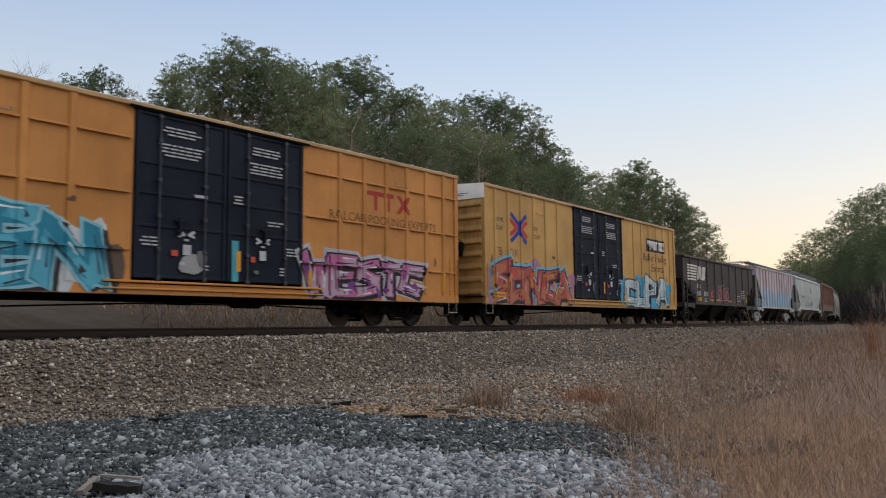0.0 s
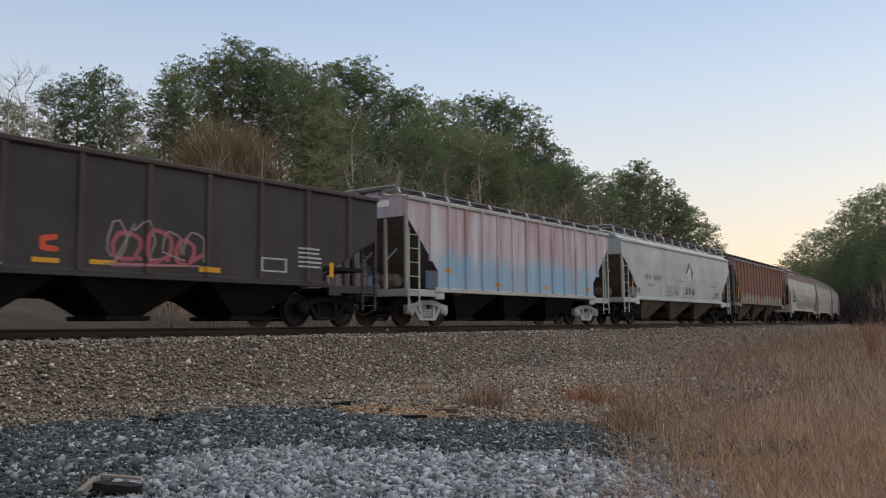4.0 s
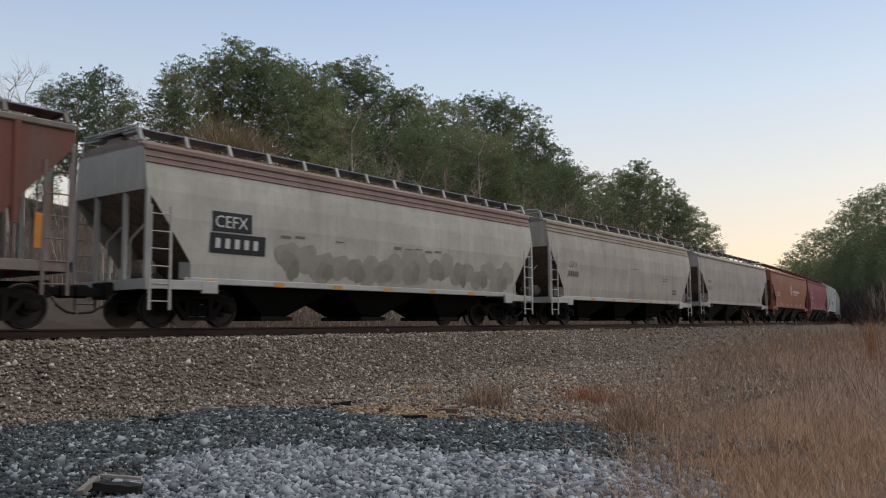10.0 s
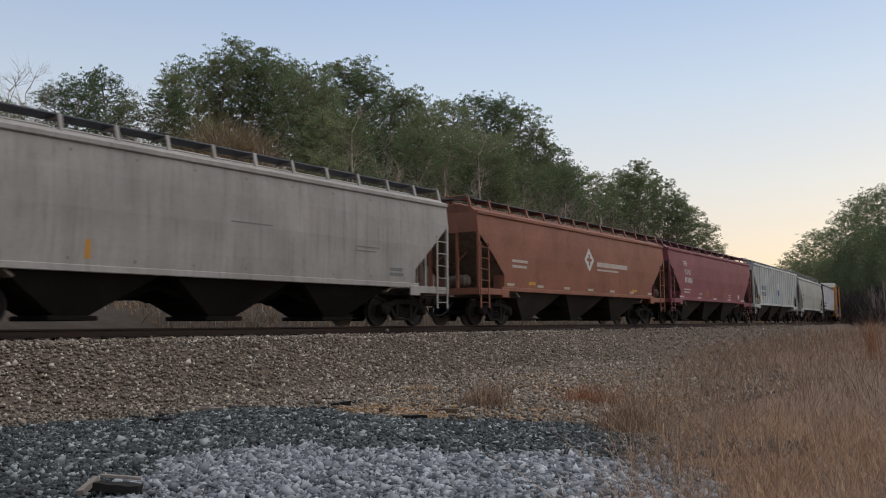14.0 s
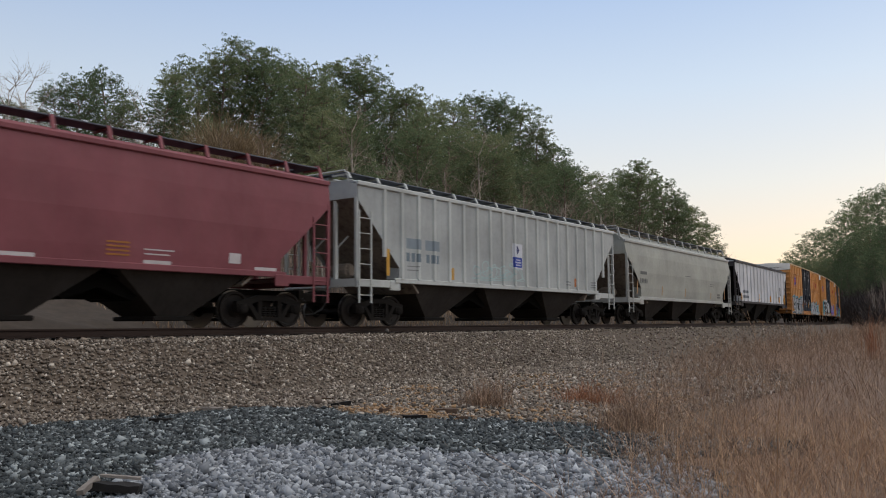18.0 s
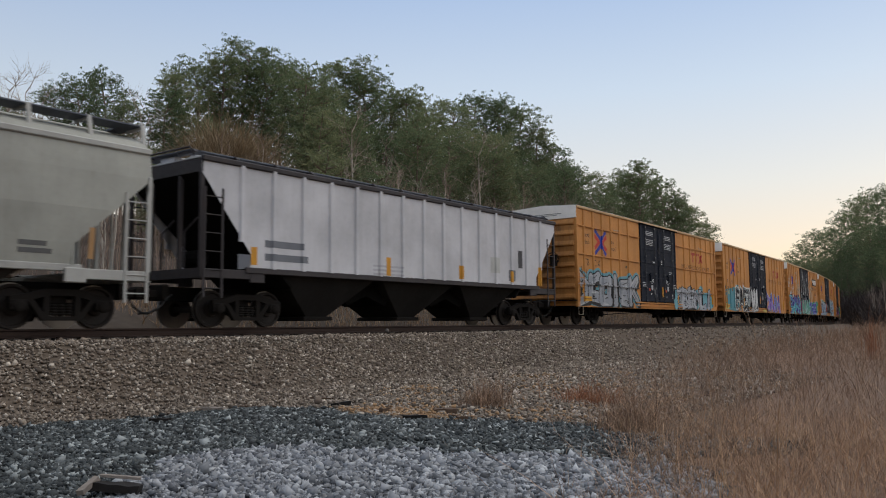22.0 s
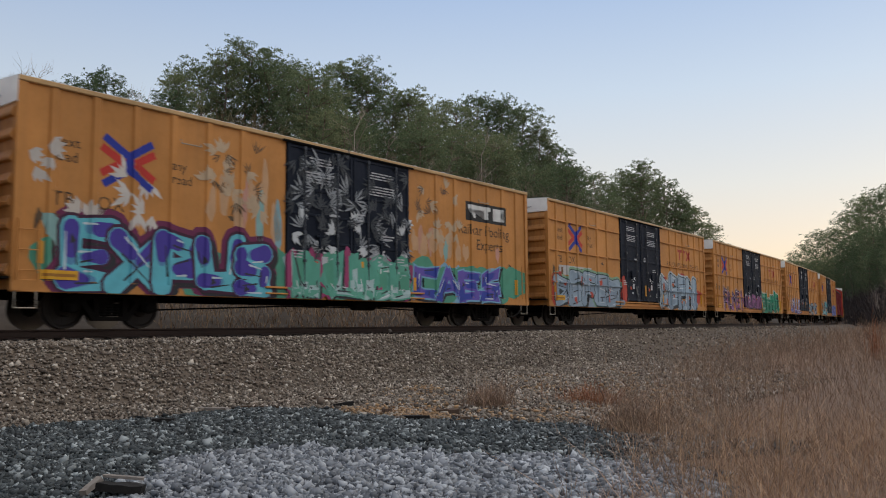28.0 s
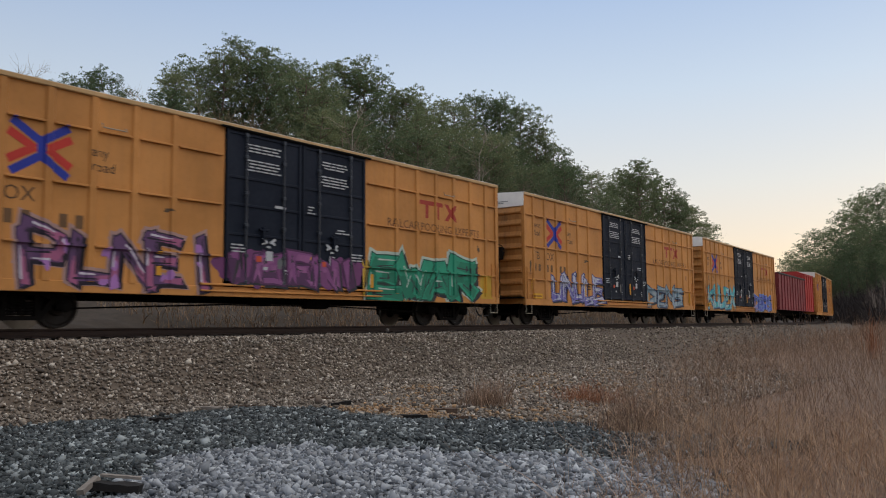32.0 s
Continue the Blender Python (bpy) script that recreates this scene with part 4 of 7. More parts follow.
def box_marks(car, style=0, faded=False, seed=1):
    """The crossed-rail emblem, slogans, stencils and door notices."""
    rnd = random.Random(seed)
    red = (0.3, 0.05, 0.03) if faded else RED_M
    blu = (0.05, 0.05, 0.16) if faded else BLUE_M
    y, z = -HL + 2.42, 3.58
    # emblem: two bent bars, one over the other
    def arm(a, b, c, d):
        return stroke((y + a * 0.95, z + b * 0.82), (y + c * 0.95, z + d * 0.82), 0.085, 0.085, rnd, 1)
    layers = [([arm(-0.66, 0.34, -0.1, -0.02), arm(-0.66, -0.36, -0.1, 0.02), arm(0.68, 0.34, 0.16, 0.0), arm(0.68, -0.38, 0.16, 0.0)], red),
              ([arm(-0.6, 0.62, -0.02, 0.2), arm(-0.6, -0.64, -0.02, -0.2), arm(0.03, 0.26, 0.03, -0.26), arm(0.05, 0.2, 0.62, 0.62), arm(0.05, -0.2, 0.62, -0.64)], blu)]
    layered(car, layers, box_surf, BREAKS, "emblem", "red and blue crossed-bar emblem")
    txt = ink(*DARK_TXT)
    words("next\nload", -HL + 0.76, 3.72, 0.31, txt, car, box_surf)
    words("any\nroad", -HL + 3.48, 3.6, 0.31, txt, car, box_surf)
    # the mark in letters, the number below it as plain bars
    words("TB", -HL + 0.74, 2.5, 0.42, ink(0.09, 0.045, 0.018), car, box_surf)
    words("OX", -HL + 1.72, 2.5, 0.42, ink(0.09, 0.045, 0.018), car, box_surf)
    num = []
    for k in range(6):
        a = -HL + 0.78 + k * 0.34 + 0.3 * (k > 1) + 0.42 * (k > 3)
        num.append(rect(a, a + 0.17, 2.04, 2.32))
    layered(car, [(num, (0.14, 0.07, 0.028))], box_surf, BREAKS, "stencil", "dark stencilled number")
    layered(car, [(bars(-HL + 5.0, -HL + 5.7, 1.7, 3, 0.05, 0.05, rnd=rnd), DARK_TXT)], box_surf, BREAKS, "stencil")
    # grab iron and dark bracket high on each half
    for yy in (-HL + 3.7, HL - 3.2):
        part("grab_iron", Geo().tube([(1.6, yy, 4.33), (1.63, yy, 4.24), (1.63, yy + 0.55, 4.24), (1.6, yy + 0.55, 4.3)], 0.016), GRAB, car)
    yr = HL - 4.35
    if style == 0:
        ylogo, zl = HL - 4.4, 3.4
        lg = [rect(ylogo, ylogo + 0.75, zl + 0.42, zl + 0.56), rect(ylogo + 0.3, ylogo + 0.45, zl, zl + 0.42),
              rect(ylogo + 0.8, ylogo + 1.2, zl + 0.42, zl + 0.56), rect(ylogo + 0.86, ylogo + 1.01, zl, zl + 0.42),
              [(ylogo + 1.3, zl + 0.55), (ylogo + 1.5, zl + 0.55), (ylogo + 1.98, zl + 0.005), (ylogo + 1.78, zl + 0.005)], [(ylogo + 1.3, zl), (ylogo + 1.5, zl), (ylogo + 1.98, zl + 0.55), (ylogo + 1.78, zl + 0.55)]]
        layered(car, [(lg, (0.33, 0.035, 0.02))], box_surf, BREAKS, "emblem", "faded red owner emblem")
        words("RAILCAR POOLING EXPERTS", HL - 5.95, 2.99, 0.36, ink(0.13, 0.055, 0.02), car, box_surf, wide=1.04)
    else:
        ylogo, zl = HL - 3.9, 3.62
        lg = [rect(ylogo, ylogo + 2.5, zl - 0.05, zl + 0.6)]
        wl = [[(ylogo + 0.15, zl + 0.5), (ylogo + 0.15, zl + 0.36), (ylogo + 0.4, zl + 0.36), (ylogo + 0.4, zl + 0.06), (ylogo + 0.58, zl + 0.06), (ylogo + 0.58, zl + 0.36), (ylogo + 1.1, zl + 0.36), (ylogo + 1.1, zl + 0.06), (ylogo + 1.28, zl + 0.06), (ylogo + 1.28, zl + 0.36), (ylogo + 1.5, zl + 0.36), (ylogo + 1.5, zl + 0.5)],
              [(ylogo + 1.65, zl + 0.5), (ylogo + 1.95, zl + 0.22), (ylogo + 1.65, zl + 0.06), (ylogo + 2.3, zl + 0.06), (ylogo + 2.05, zl + 0.28), (ylogo + 2.3, zl + 0.5)]]
        layered(car, [(lg, (0.015, 0.015, 0.016)), (wl, WHITE_M)], box_surf, BREAKS, "emblem", "black and white owner emblem")
        words("Railcar Pooling", HL - 4.35, 3.1, 0.52, txt, car, box_surf)
        words("Experts", HL - 3.3, 2.6, 0.52, txt, car, box_surf)
    # notices on the doors: short centred lines, lock symbols and labels
    def centred(y, z, n, w, hgt=0.036, gap=0.045):
        out = []
        for i in range(n):
            k, x = w * rnd.uniform(0.72, 1.0), 0.0
            while x < k - 0.08:
                e = min(k, x + rnd.uniform(0.12, 0.34))
                out.append(rect(y - k / 2 + x, y - k / 2 + e, z - i * (hgt + gap) - hgt, z - i * (hgt + gap)))
                x = e + 0.035
        return out
    nt = centred(-1.3, 4.56, 3, 1.1) + centred(-1.3, 4.16, 4, 1.25) + centred(1.2, 4.5, 3, 1.1) + centred(1.2, 4.1, 4, 1.2)
    nt += centred(-2.1, 2.02, 3, 0.5) + centred(2.1, 2.02, 3, 0.5) + centred(0.32, 3.2, 3, 0.3) + centred(1.5, 2.66, 2, 0.55) + [rect(-0.95, -0.6, 3.02, 3.09)]
    nt += centred(-0.62, 1.45, 2, 0.18) + centred(1.75, 1.5, 3, 0.2) + [rect(-1.24, -1.02, 1.66, 1.9), rect(1.0, 1.2, 1.66, 1.9), rect(-1.32, -1.18, 1.42, 1.5)]
    for e in (-1.15, 1.1):
        nt += [stroke((e - 0.2, 2.2), (e - 0.06, 2.12), 0.035, 0.035, rnd, 2), stroke((e + 0.06, 2.12), (e + 0.2, 2.2), 0.035, 0.035, rnd, 2), stroke((e - 0.2, 2.08), (e - 0.08, 2.14), 0.03, 0.03, rnd, 2), stroke((e + 0.08, 2.14), (e + 0.2, 2.08), 0.03, 0.03, rnd, 2), rect(e - 0.06, e + 0.06, 1.98, 2.03)]
    layered(car, [(nt, (0.42, 0.43, 0.45)), ([rect(-1.55, -1.38, 1.62, 1.76), rect(0.72, 0.86, 1.6, 1.74)], (0.5, 0.07, 0.03)),
                  ([blob(-0.72, 1.6, 0.13, 0.2, rnd), blob(0.9, 1.36, 0.08, 0.05, rnd)], (0.13, 0.135, 0.14))], box_surf, BREAKS, "notice", "white stencilled door notices")
    # dark stains and rubbed tags here and there on the sheet
    spots_ = [blob(-HL + 5.3 + rnd.uniform(-0.4, 0.4), 2.65, rnd.uniform(0.1, 0.22), 0.05, rnd, wob=0.6), blob(HL - 1.2, 2.3 + rnd.uniform(-0.3, 0.3), 0.06, 0.12, rnd, wob=0.6), blob(-HL + 0.5, 2.2, 0.07, 0.2, rnd, wob=0.6)]
    layered(car, [(spots_, (0.1, 0.06, 0.03))], box_surf, BREAKS, "stain")
    layered(car, [([rect(-HL + 0.55, -HL + 1.35, 0.99, 1.18)], (0.62, 0.32, 0.02)), ([rect(-HL + 0.6, -HL + 1.3, 1.05, 1.11)], (0.3, 0.13, 0.02))], lambda y, z: box_surf(y, z) + 0.03, BREAKS, "data_plate", "amber data plate with a dark line of print")
    for yy, z0, z1 in ((-HL + 0.5, 1.3, 1.75), (-HL + 5.1, 1.15, 1.7), (0.28, 1.35, 1.85), (HL - 0.9, 1.1, 1.65), (HL - 6.7, 1.1, 1.5)):
        layered(car, [([rect(yy, yy + 0.13, z0, z1)], (0.6, 0.28, 0.02))], lambda y, z: box_surf(y, z) + 0.01, BREAKS, "reflector", "amber reflector strip")


SPARE = box_car(ORANGE, "box_car")
WITH, WITH_STEPS = list(LEDGES), list(STEPS)


def ledged(on):
    """Whether the next car's sheets have ledges across them."""
    LEDGES[:] = WITH if on else []
    STEPS[:] = WITH_STEPS if on else [0.971, 0.973]


ledged(False)
box_yellow = box_car(YELLOW, "box_car")
SMOOTH = box_car(ORANGE, "box_car")
ledged(True)


# ---- hopper cars ----
def hopper(name, L, zb, ze, zr, paint, curve=0.05, ribs=0, rib_paint=None, bays=3, cover=True, low=None, cut=(1.05, 3.15, 1.95), hw=1.55, truck_in=1.75,
           truck_style="dark", sill=None, board=True, bottom=BOTTOM, inner=None, roof_paint=None, boards=None, end_paint=None):
    """A hopper car. zb, ze, zr: the side's lower edge, the eave and the roof; curve: how far the side bulges."""
    car = new(name)
    hl = L / 2
    cy, c1, c2 = cut
    sill = sill or paint
    inner = inner or SLOPE
    boards = boards or WALKWAY

    def bulge(z):
        k = max(0.0, min(1.0, (z - zb) / (ze - zb)))
        if not curve:
            return hw
        return hw - curve * ((2 * k - 0.95) ** 2) * (1.0 if k < 0.5 else 1.3)

    rp = [-hl + 1.2 + i * (L - 2.4) / (ribs - 1) for i in range(ribs)] if ribs > 1 else []

    def surf(y, z):
        x = bulge(z)
        if rp:
            d = min(abs(y - p) for p in rp)
            x += 0.06 * min(1, max(0, (0.085 - d) / 0.03))
        return x

    breaks = sorted(p + e for p in rp for e in (-0.085, -0.055, 0.055, 0.085))
    zs = [zb, zb + 0.22, c2, 2.5, c1, 3.5, ze - 0.25, ze]
    zs = sorted(set(round(z, 3) for z in zs if zb <= z <= ze))
    ys = [-hl, -hl + cy, -hl / 2, 0, hl / 2, hl - cy, hl]
    for sx in (1, -1):
        sheet = Geo()
        grid = {}
        def vid(y, z):
            key = (round(y, 4), round(z, 4))
            if key not in grid:
                grid[key] = len(sheet.v)
                sheet.v.append((sx * bulge(z), y, z))
            return grid[key]
        for y0, y1 in zip(ys[:-1], ys[1:]):
            for z0, z1 in zip(zs[:-1], zs[1:]):
                mid = (z0 + z1) / 2
                end = y0 < -hl + cy - 0.01 or y1 > hl - cy + 0.01
                if end and mid < c2:
                    continue
                q = [(y0, z0), (y1, z0), (y1, z1), (y0, z1)]
                if end and mid < c1:
                    # the slanting cut at the end
                    inn, out = (y1, y0) if y0 < 0 else (y0, y1)
                    yc1 = out + (inn - out) * max(0.0, (c1 - z1)) / (c1 - c2)
                    yc0 = out + (inn - out) * (c1 - z0) / (c1 - c2)
                    q = [(yc0, z0), (inn, z0), (inn, z1), (yc1, z1)]
                    if abs(yc0 - inn) < 1e-4:
                        q = [(inn, z0), (inn, z1), (yc1, z1)]
                    if y0 > 0:
                        q = q[::-1]
                f = tuple(dict.fromkeys(vid(*p) for p in q))
                if len(f) < 3:
                    continue
                sheet.f.append(f if sx > 0 else f[::-1])
                sheet.m.append(1 if (low and mid < low[1]) else 0)
        mats = [paint, low[0]] if low else [paint]
        me = sheet.mesh("side_sheet", *mats, smooth=False)
        part("side_sheet", me, paint, car)
        for p in rp:
            k0 = zb
            if p < -hl + cy:
                k0 = c2 + 0.3
            if p > hl - cy:
                k0 = c2 + 0.3
            for za, zc, pm in ([(k0, low[1], low[0]), (low[1], ze, rib_paint or paint)] if low and k0 < low[1] else [(k0, ze, rib_paint or paint)]):
                g = Geo()
                vs, fs = [], []
                for z in (za, zc):
                    for dy, dx in ((-0.085, 0.0), (-0.055, 0.06), (0.055, 0.06), (0.085, 0.0)):
                        vs.append((sx * (bulge(z) + dx), p + dy, z))
                fs = [(0, 1, 5, 4), (1, 2, 6, 5), (2, 3, 7, 6), (0, 4, 7, 3), (0, 3, 2, 1), (4, 5, 6, 7)]
                g.add(vs, fs)
                part("side_rib", g, pm, car)
        # eave rail and side sill
        def bx(g, x0, x1, *r, **k):
            return g.box(x0, x1, *r, **k) if sx > 0 else g.box(-x1, -x0, *r, **k)
        g = Geo()
        bx(g, bulge(ze) - 0.05, bulge(ze) + 0.06, -hl, hl, ze - 0.04, ze + 0.1, ch=0.025)
        part("eave_rail", g, roof_paint or sill, car)
        if roof_paint:
            # stained upper strip of the sheet, with two ledges
            g = Geo()
            vs = [(sx * (bulge(z) + 0.006), y, z) for z in (ze - 0.34, ze - 0.17, ze - 0.04) for y in (-hl + 0.02, hl - 0.02)]
            g.add(vs, [(0, 1, 3, 2), (2, 3, 5, 4)])
            part("stained_strip", g, roof_paint, car)
            for zz in (ze - 0.34, ze - 0.2):
                g = Geo()
                bx(g, bulge(zz) - 0.02, bulge(zz) + 0.03, -hl + 0.02, hl - 0.02, zz, zz + 0.035, ch=0.01)
                part("eave_ledge", g, roof_paint, car)
        g = Geo()
        bx(g, bulge(zb) - 0.06, bulge(zb) + 0.03, -hl + cy * 0.9, hl - cy * 0.9, zb - 0.13, zb + 0.02, ch=0.015)
        part("side_sill", g, sill, car)
        for se in (-1, 1):
            # deep end sill with its poling plate, corner post, ladder and steps
            a, b = sorted((se * hl, se * (hl - 1.75)))
            g = Geo()
            bx(g, hw - 0.08, hw - 0.01, a, b, zb - 0.28, zb - 0.06, ch=0.012)
            a2, b2 = sorted((se * (hl - 1.5), se * (hl - 1.95)))
            bx(g, hw - 0.07, hw, a2, b2, zb - 0.36, zb - 0.05, ch=0.02)
            part("end_sill", g, sill, car)
            g = Geo()
            a, b = sorted((se * hl, se * (hl - 0.09)))
            bx(g, hw - 0.1, hw - 0.01, a, b, zb - 0.3, c1 + 0.05, ch=0.012)
            part("corner_post", g, sill, car)
            ladder(sx * (hw - 0.0), se * (hl - 0.1), se * (hl - 0.62), zb - 0.75, c1 - 0.35, 6, sill, car, 0.016, 0.03)
            g = Geo()
            bx(g, 0.55, 0.64, *sorted((se * (hl - 0.02), se * (hl - 0.12))), zb - 0.1, c1 + 0.25, ch=0.01)
            part("end_post", g, end_paint or sill, car)
    # end sheets and slope sheets
    for se in (-1, 1):
        g = Geo()
        w = bulge(c1)
        y0, y1 = sorted((se * hl, se * (hl - 0.05)))
        g.prism([(-w, c1), (w, c1), (bulge(ze), ze), (0.85, zr - 0.06), (-0.85, zr - 0.06), (-bulge(ze), ze)], "y", y0, y1)
        part("end_sheet", g, end_paint or paint, car)
        g = Geo()
        ya, yb = se * hl, se * (hl - 2.9)
        w2 = hw - curve * 1.2 - 0.06
        vs = [(-w2, ya, c1), (w2, ya, c1), (w2, yb, 1.0), (-w2, yb, 1.0)]
        vs += [(x, y - se * 0.04, z + 0.05) for x, y, z in vs]
        g.add(vs, [(0, 1, 2, 3), (7, 6, 5, 4), (0, 4, 5, 1), (1, 5, 6, 2), (2, 6, 7, 3), (3, 7, 4, 0)])
        part("slope_sheet", g, inner, car)
        y0, y1 = sorted((se * (hl - cy), se * (hl - cy - 0.05)))
        for e in (1, -1):
            part("shear_plate", Geo().prism([(e * (hw - 0.5), zb), (e * (hw - 0.04), zb), (e * (hw - 0.04), c2), (e * (hw - 0.5), c2 + 0.05)], "y", y0, y1), paint, car)
        g = Geo().box(-hw + 0.05, hw - 0.05, *sorted((se * hl, se * (hl - 0.12))), zb - 0.28, zb - 0.05).box(-hw + 0.1, hw - 0.1, *sorted((se * (hl - 0.12), se * (hl - 1.3))), zb - 0.13, zb - 0.09)
        part("end_platform", g, end_paint or sill, car)
        for x in (-0.5, 0.45):
            part("brake_pipe", Geo().tube([(x, se * (hl - 0.3), zb), (x, se * (hl - 0.3), zb + 0.9), (x + 0.25, se * (hl - 0.5), zb + 1.25)], 0.03), sill, car)
        if se < 0:
            part("brake_reservoir", Geo().disc("x", (0.2, se * (hl - 0.75), zb + 0.25), [(0.15, -0.4), (0.22, -0.32), (0.22, 0.32), (0.15, 0.4)], 12), inner, car)
        cp = coupler(se)
        cp.v = [(x, y + se * hl, z) for x, y, z in cp.v]
        part("coupler", cp, TRUCK, car)
        hs = hose(se)
        hs.v = [(x, y + se * hl, z) for x, y, z in hs.v]
        part("air_hose", hs, HOSE, car)
    if cover:
        we = bulge(ze)
        pr = [(-we, ze + 0.05), (-1.2, ze + 0.32 * (zr - ze) + 0.1), (-0.75, zr - 0.05), (0, zr), (0.75, zr - 0.05), (1.2, ze + 0.32 * (zr - ze) + 0.1), (we, ze + 0.05)]
        part("roof", Geo().prism(pr, "y", -hl, hl), roof_paint or paint, car)
        g = Geo()
        for i in range(4):
            y = -hl + L * (i + 0.5) / 4
            g.box(-0.28, 0.28, y - L / 8 + 0.08, y + L / 8 - 0.08, zr - 0.02, zr + 0.12, 0.03)
        part("hatch_cover", g, roof_paint or paint, car)
        if board:
            zt = zr + 0.19
            for sx in (1, -1):
                n = max(6, int(L / 1.25))
                for i in range(n):
                    y0, y1 = -hl + L * i / n + 0.015, -hl + L * (i + 1) / n - 0.015
                    part("running_board", Geo().box(*sorted((sx * 0.5, sx * 1.1)), y0, y1, zt - 0.035, zt, 0.006), boards, car)
                for i in range(n + 1):
                    y = min(hl - 0.03, max(-hl + 0.03, -hl + L * i / n))
                    g = Geo().prism([(sx * 1.1, zt), (sx * 1.13, zt), (sx * 1.24, ze + 0.2), (sx * 1.17, ze + 0.2)], "y", y - 0.045, y + 0.045)
                    g.box(*sorted((sx * 0.5, sx * 1.12)), y - 0.025, y + 0.025, zt - 0.09, zt - 0.036)
                    part("board_bracket", g, sill, car)
            for se in (-1, 1):
                part("running_board", Geo().box(-1.1, 1.1, *sorted((se * (hl + 0.02), se * (hl - 0.35))), zt - 0.034, zt + 0.004, 0.006), boards, car)
                part("handhold", Geo().tube([(-1.2, se * hl, ze + 0.1), (-1.05, se * (hl + 0.02), zt + 0.05), (1.05, se * (hl + 0.02), zt + 0.05), (1.2, se * hl, ze + 0.1)], 0.025), sill, car)
    else:
        g = Geo()
        for x0, x1 in ((-hw - 0.08, -hw + 0.08), (hw - 0.08, hw + 0.08)):
            g.box(x0, x1, -hl, hl, ze - 0.02, ze + 0.1, 0.02)
        for y0, y1 in ((-hl - 0.02, -hl + 0.1), (hl - 0.1, hl + 0.02)):
            g.box(-hw, hw, y0, y1, ze - 0.02, ze + 0.1, 0.02)
        part("top_rail", g, rib_paint or paint, car)
        for i in range(3):
            y = -hl + L * (i + 1) / 4
            part("cross_tie", Geo().box(-hw, hw, y - 0.06, y + 0.06, ze - 0.5, ze - 0.38), paint, car)
        part("floor", Geo().box(-hw + 0.05, hw - 0.05, -hl + 0.5, hl - 0.5, zb + 0.35, zb + 0.45), bottom, car)
    # discharge bays under the body, mostly in steels darkened for the shade there
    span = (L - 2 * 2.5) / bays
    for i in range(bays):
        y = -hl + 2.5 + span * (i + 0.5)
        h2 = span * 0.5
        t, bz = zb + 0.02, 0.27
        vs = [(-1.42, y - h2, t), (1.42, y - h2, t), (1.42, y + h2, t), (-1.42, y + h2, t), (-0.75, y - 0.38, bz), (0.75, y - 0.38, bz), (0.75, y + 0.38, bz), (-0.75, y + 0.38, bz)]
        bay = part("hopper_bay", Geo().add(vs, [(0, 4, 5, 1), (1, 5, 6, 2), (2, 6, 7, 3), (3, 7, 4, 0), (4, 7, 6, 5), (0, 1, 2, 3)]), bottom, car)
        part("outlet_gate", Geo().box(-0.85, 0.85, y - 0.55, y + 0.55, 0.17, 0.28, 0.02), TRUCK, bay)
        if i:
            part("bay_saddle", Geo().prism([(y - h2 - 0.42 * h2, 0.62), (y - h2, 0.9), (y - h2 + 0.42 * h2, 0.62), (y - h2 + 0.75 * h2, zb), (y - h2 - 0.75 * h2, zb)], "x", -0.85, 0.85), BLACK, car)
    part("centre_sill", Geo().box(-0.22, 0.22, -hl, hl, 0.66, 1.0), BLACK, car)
    part("brake_pipe", Geo().tube([(1.0, -hl + 2.6, zb - 0.25), (1.0, hl - 2.6, zb - 0.25)], 0.018), BLACK, car)
    for se in (-1, 1):
        add_truck(car, se * (hl - truck_in), truck_style)
    return car, surf, breaks


# ---- the train, from the car that passes first ----
TRAIN = []


def join(car, front, length, label, category="freight car"):
    tagged(car, label, category, "cars of the freight train")
    TRAIN.append((car, front + length / 2, length))
    return car


WHT, BLK, GRY = (0.62, 0.63, 0.64), (0.012, 0.012, 0.014), (0.34, 0.36, 0.38)


def bx_piece(car, letters, y0, y1, z0, z1, fill, edge, cloud=None, glint=None, seed=1, weight=0.13, two=None, label="", rim=0.05, upper=False, halo=None, accent=None, plump=False):
    return tag_piece(car, letters, y0 - HL, y1 - HL, z0, z1, fill, edge, cloud, glint, seed, box_surf, BREAKS, weight, label, two, rim, upper, halo, accent, plump)



def box(front, label):
    c = join(copy_thing(SPARE, Matrix()), front, BL, label)
    for w in c.children_recursive:
        if w.name.split(".")[0] == "wheelset":
            WHEELS.append((w, c, w.location.y))
    return c


# orange box car that leaves first
c = box(21.96 - BL, "orange box car with navy doors and blue and pink graffiti")
bx_piece(c, "RUIEN", 0.6, 6.1, 0.8, 2.2, (0.015, 0.2, 0.3), (0.22, 0.46, 0.55), (0.5, 0.55, 0.57), (0.62, 0.68, 0.7), 11, 0.2, (0.08, 0.36, 0.48), rim=0.07)
layered(c, [([[(-HL + 5.9, 1.9), (-HL + 6.6, 1.45), (-HL + 5.9, 0.95), (-HL + 5.6, 1.4)]], (0.5, 0.56, 0.58)), ([blob(-HL + 6.5, 1.3, 0.25, 0.6, random.Random(4))], (0.11, 0.075, 0.05))], box_surf, BREAKS, "graffiti")
bx_piece(c, "WES", 12.1, 15.0, 0.8, 1.95, (0.42, 0.12, 0.27), BLK, None, WHT, 12, 0.14, (0.42, 0.3, 0.38), rim=0.05, halo=(0.42, 0.4, 0.44), accent=(0.16, 0.04, 0.2))
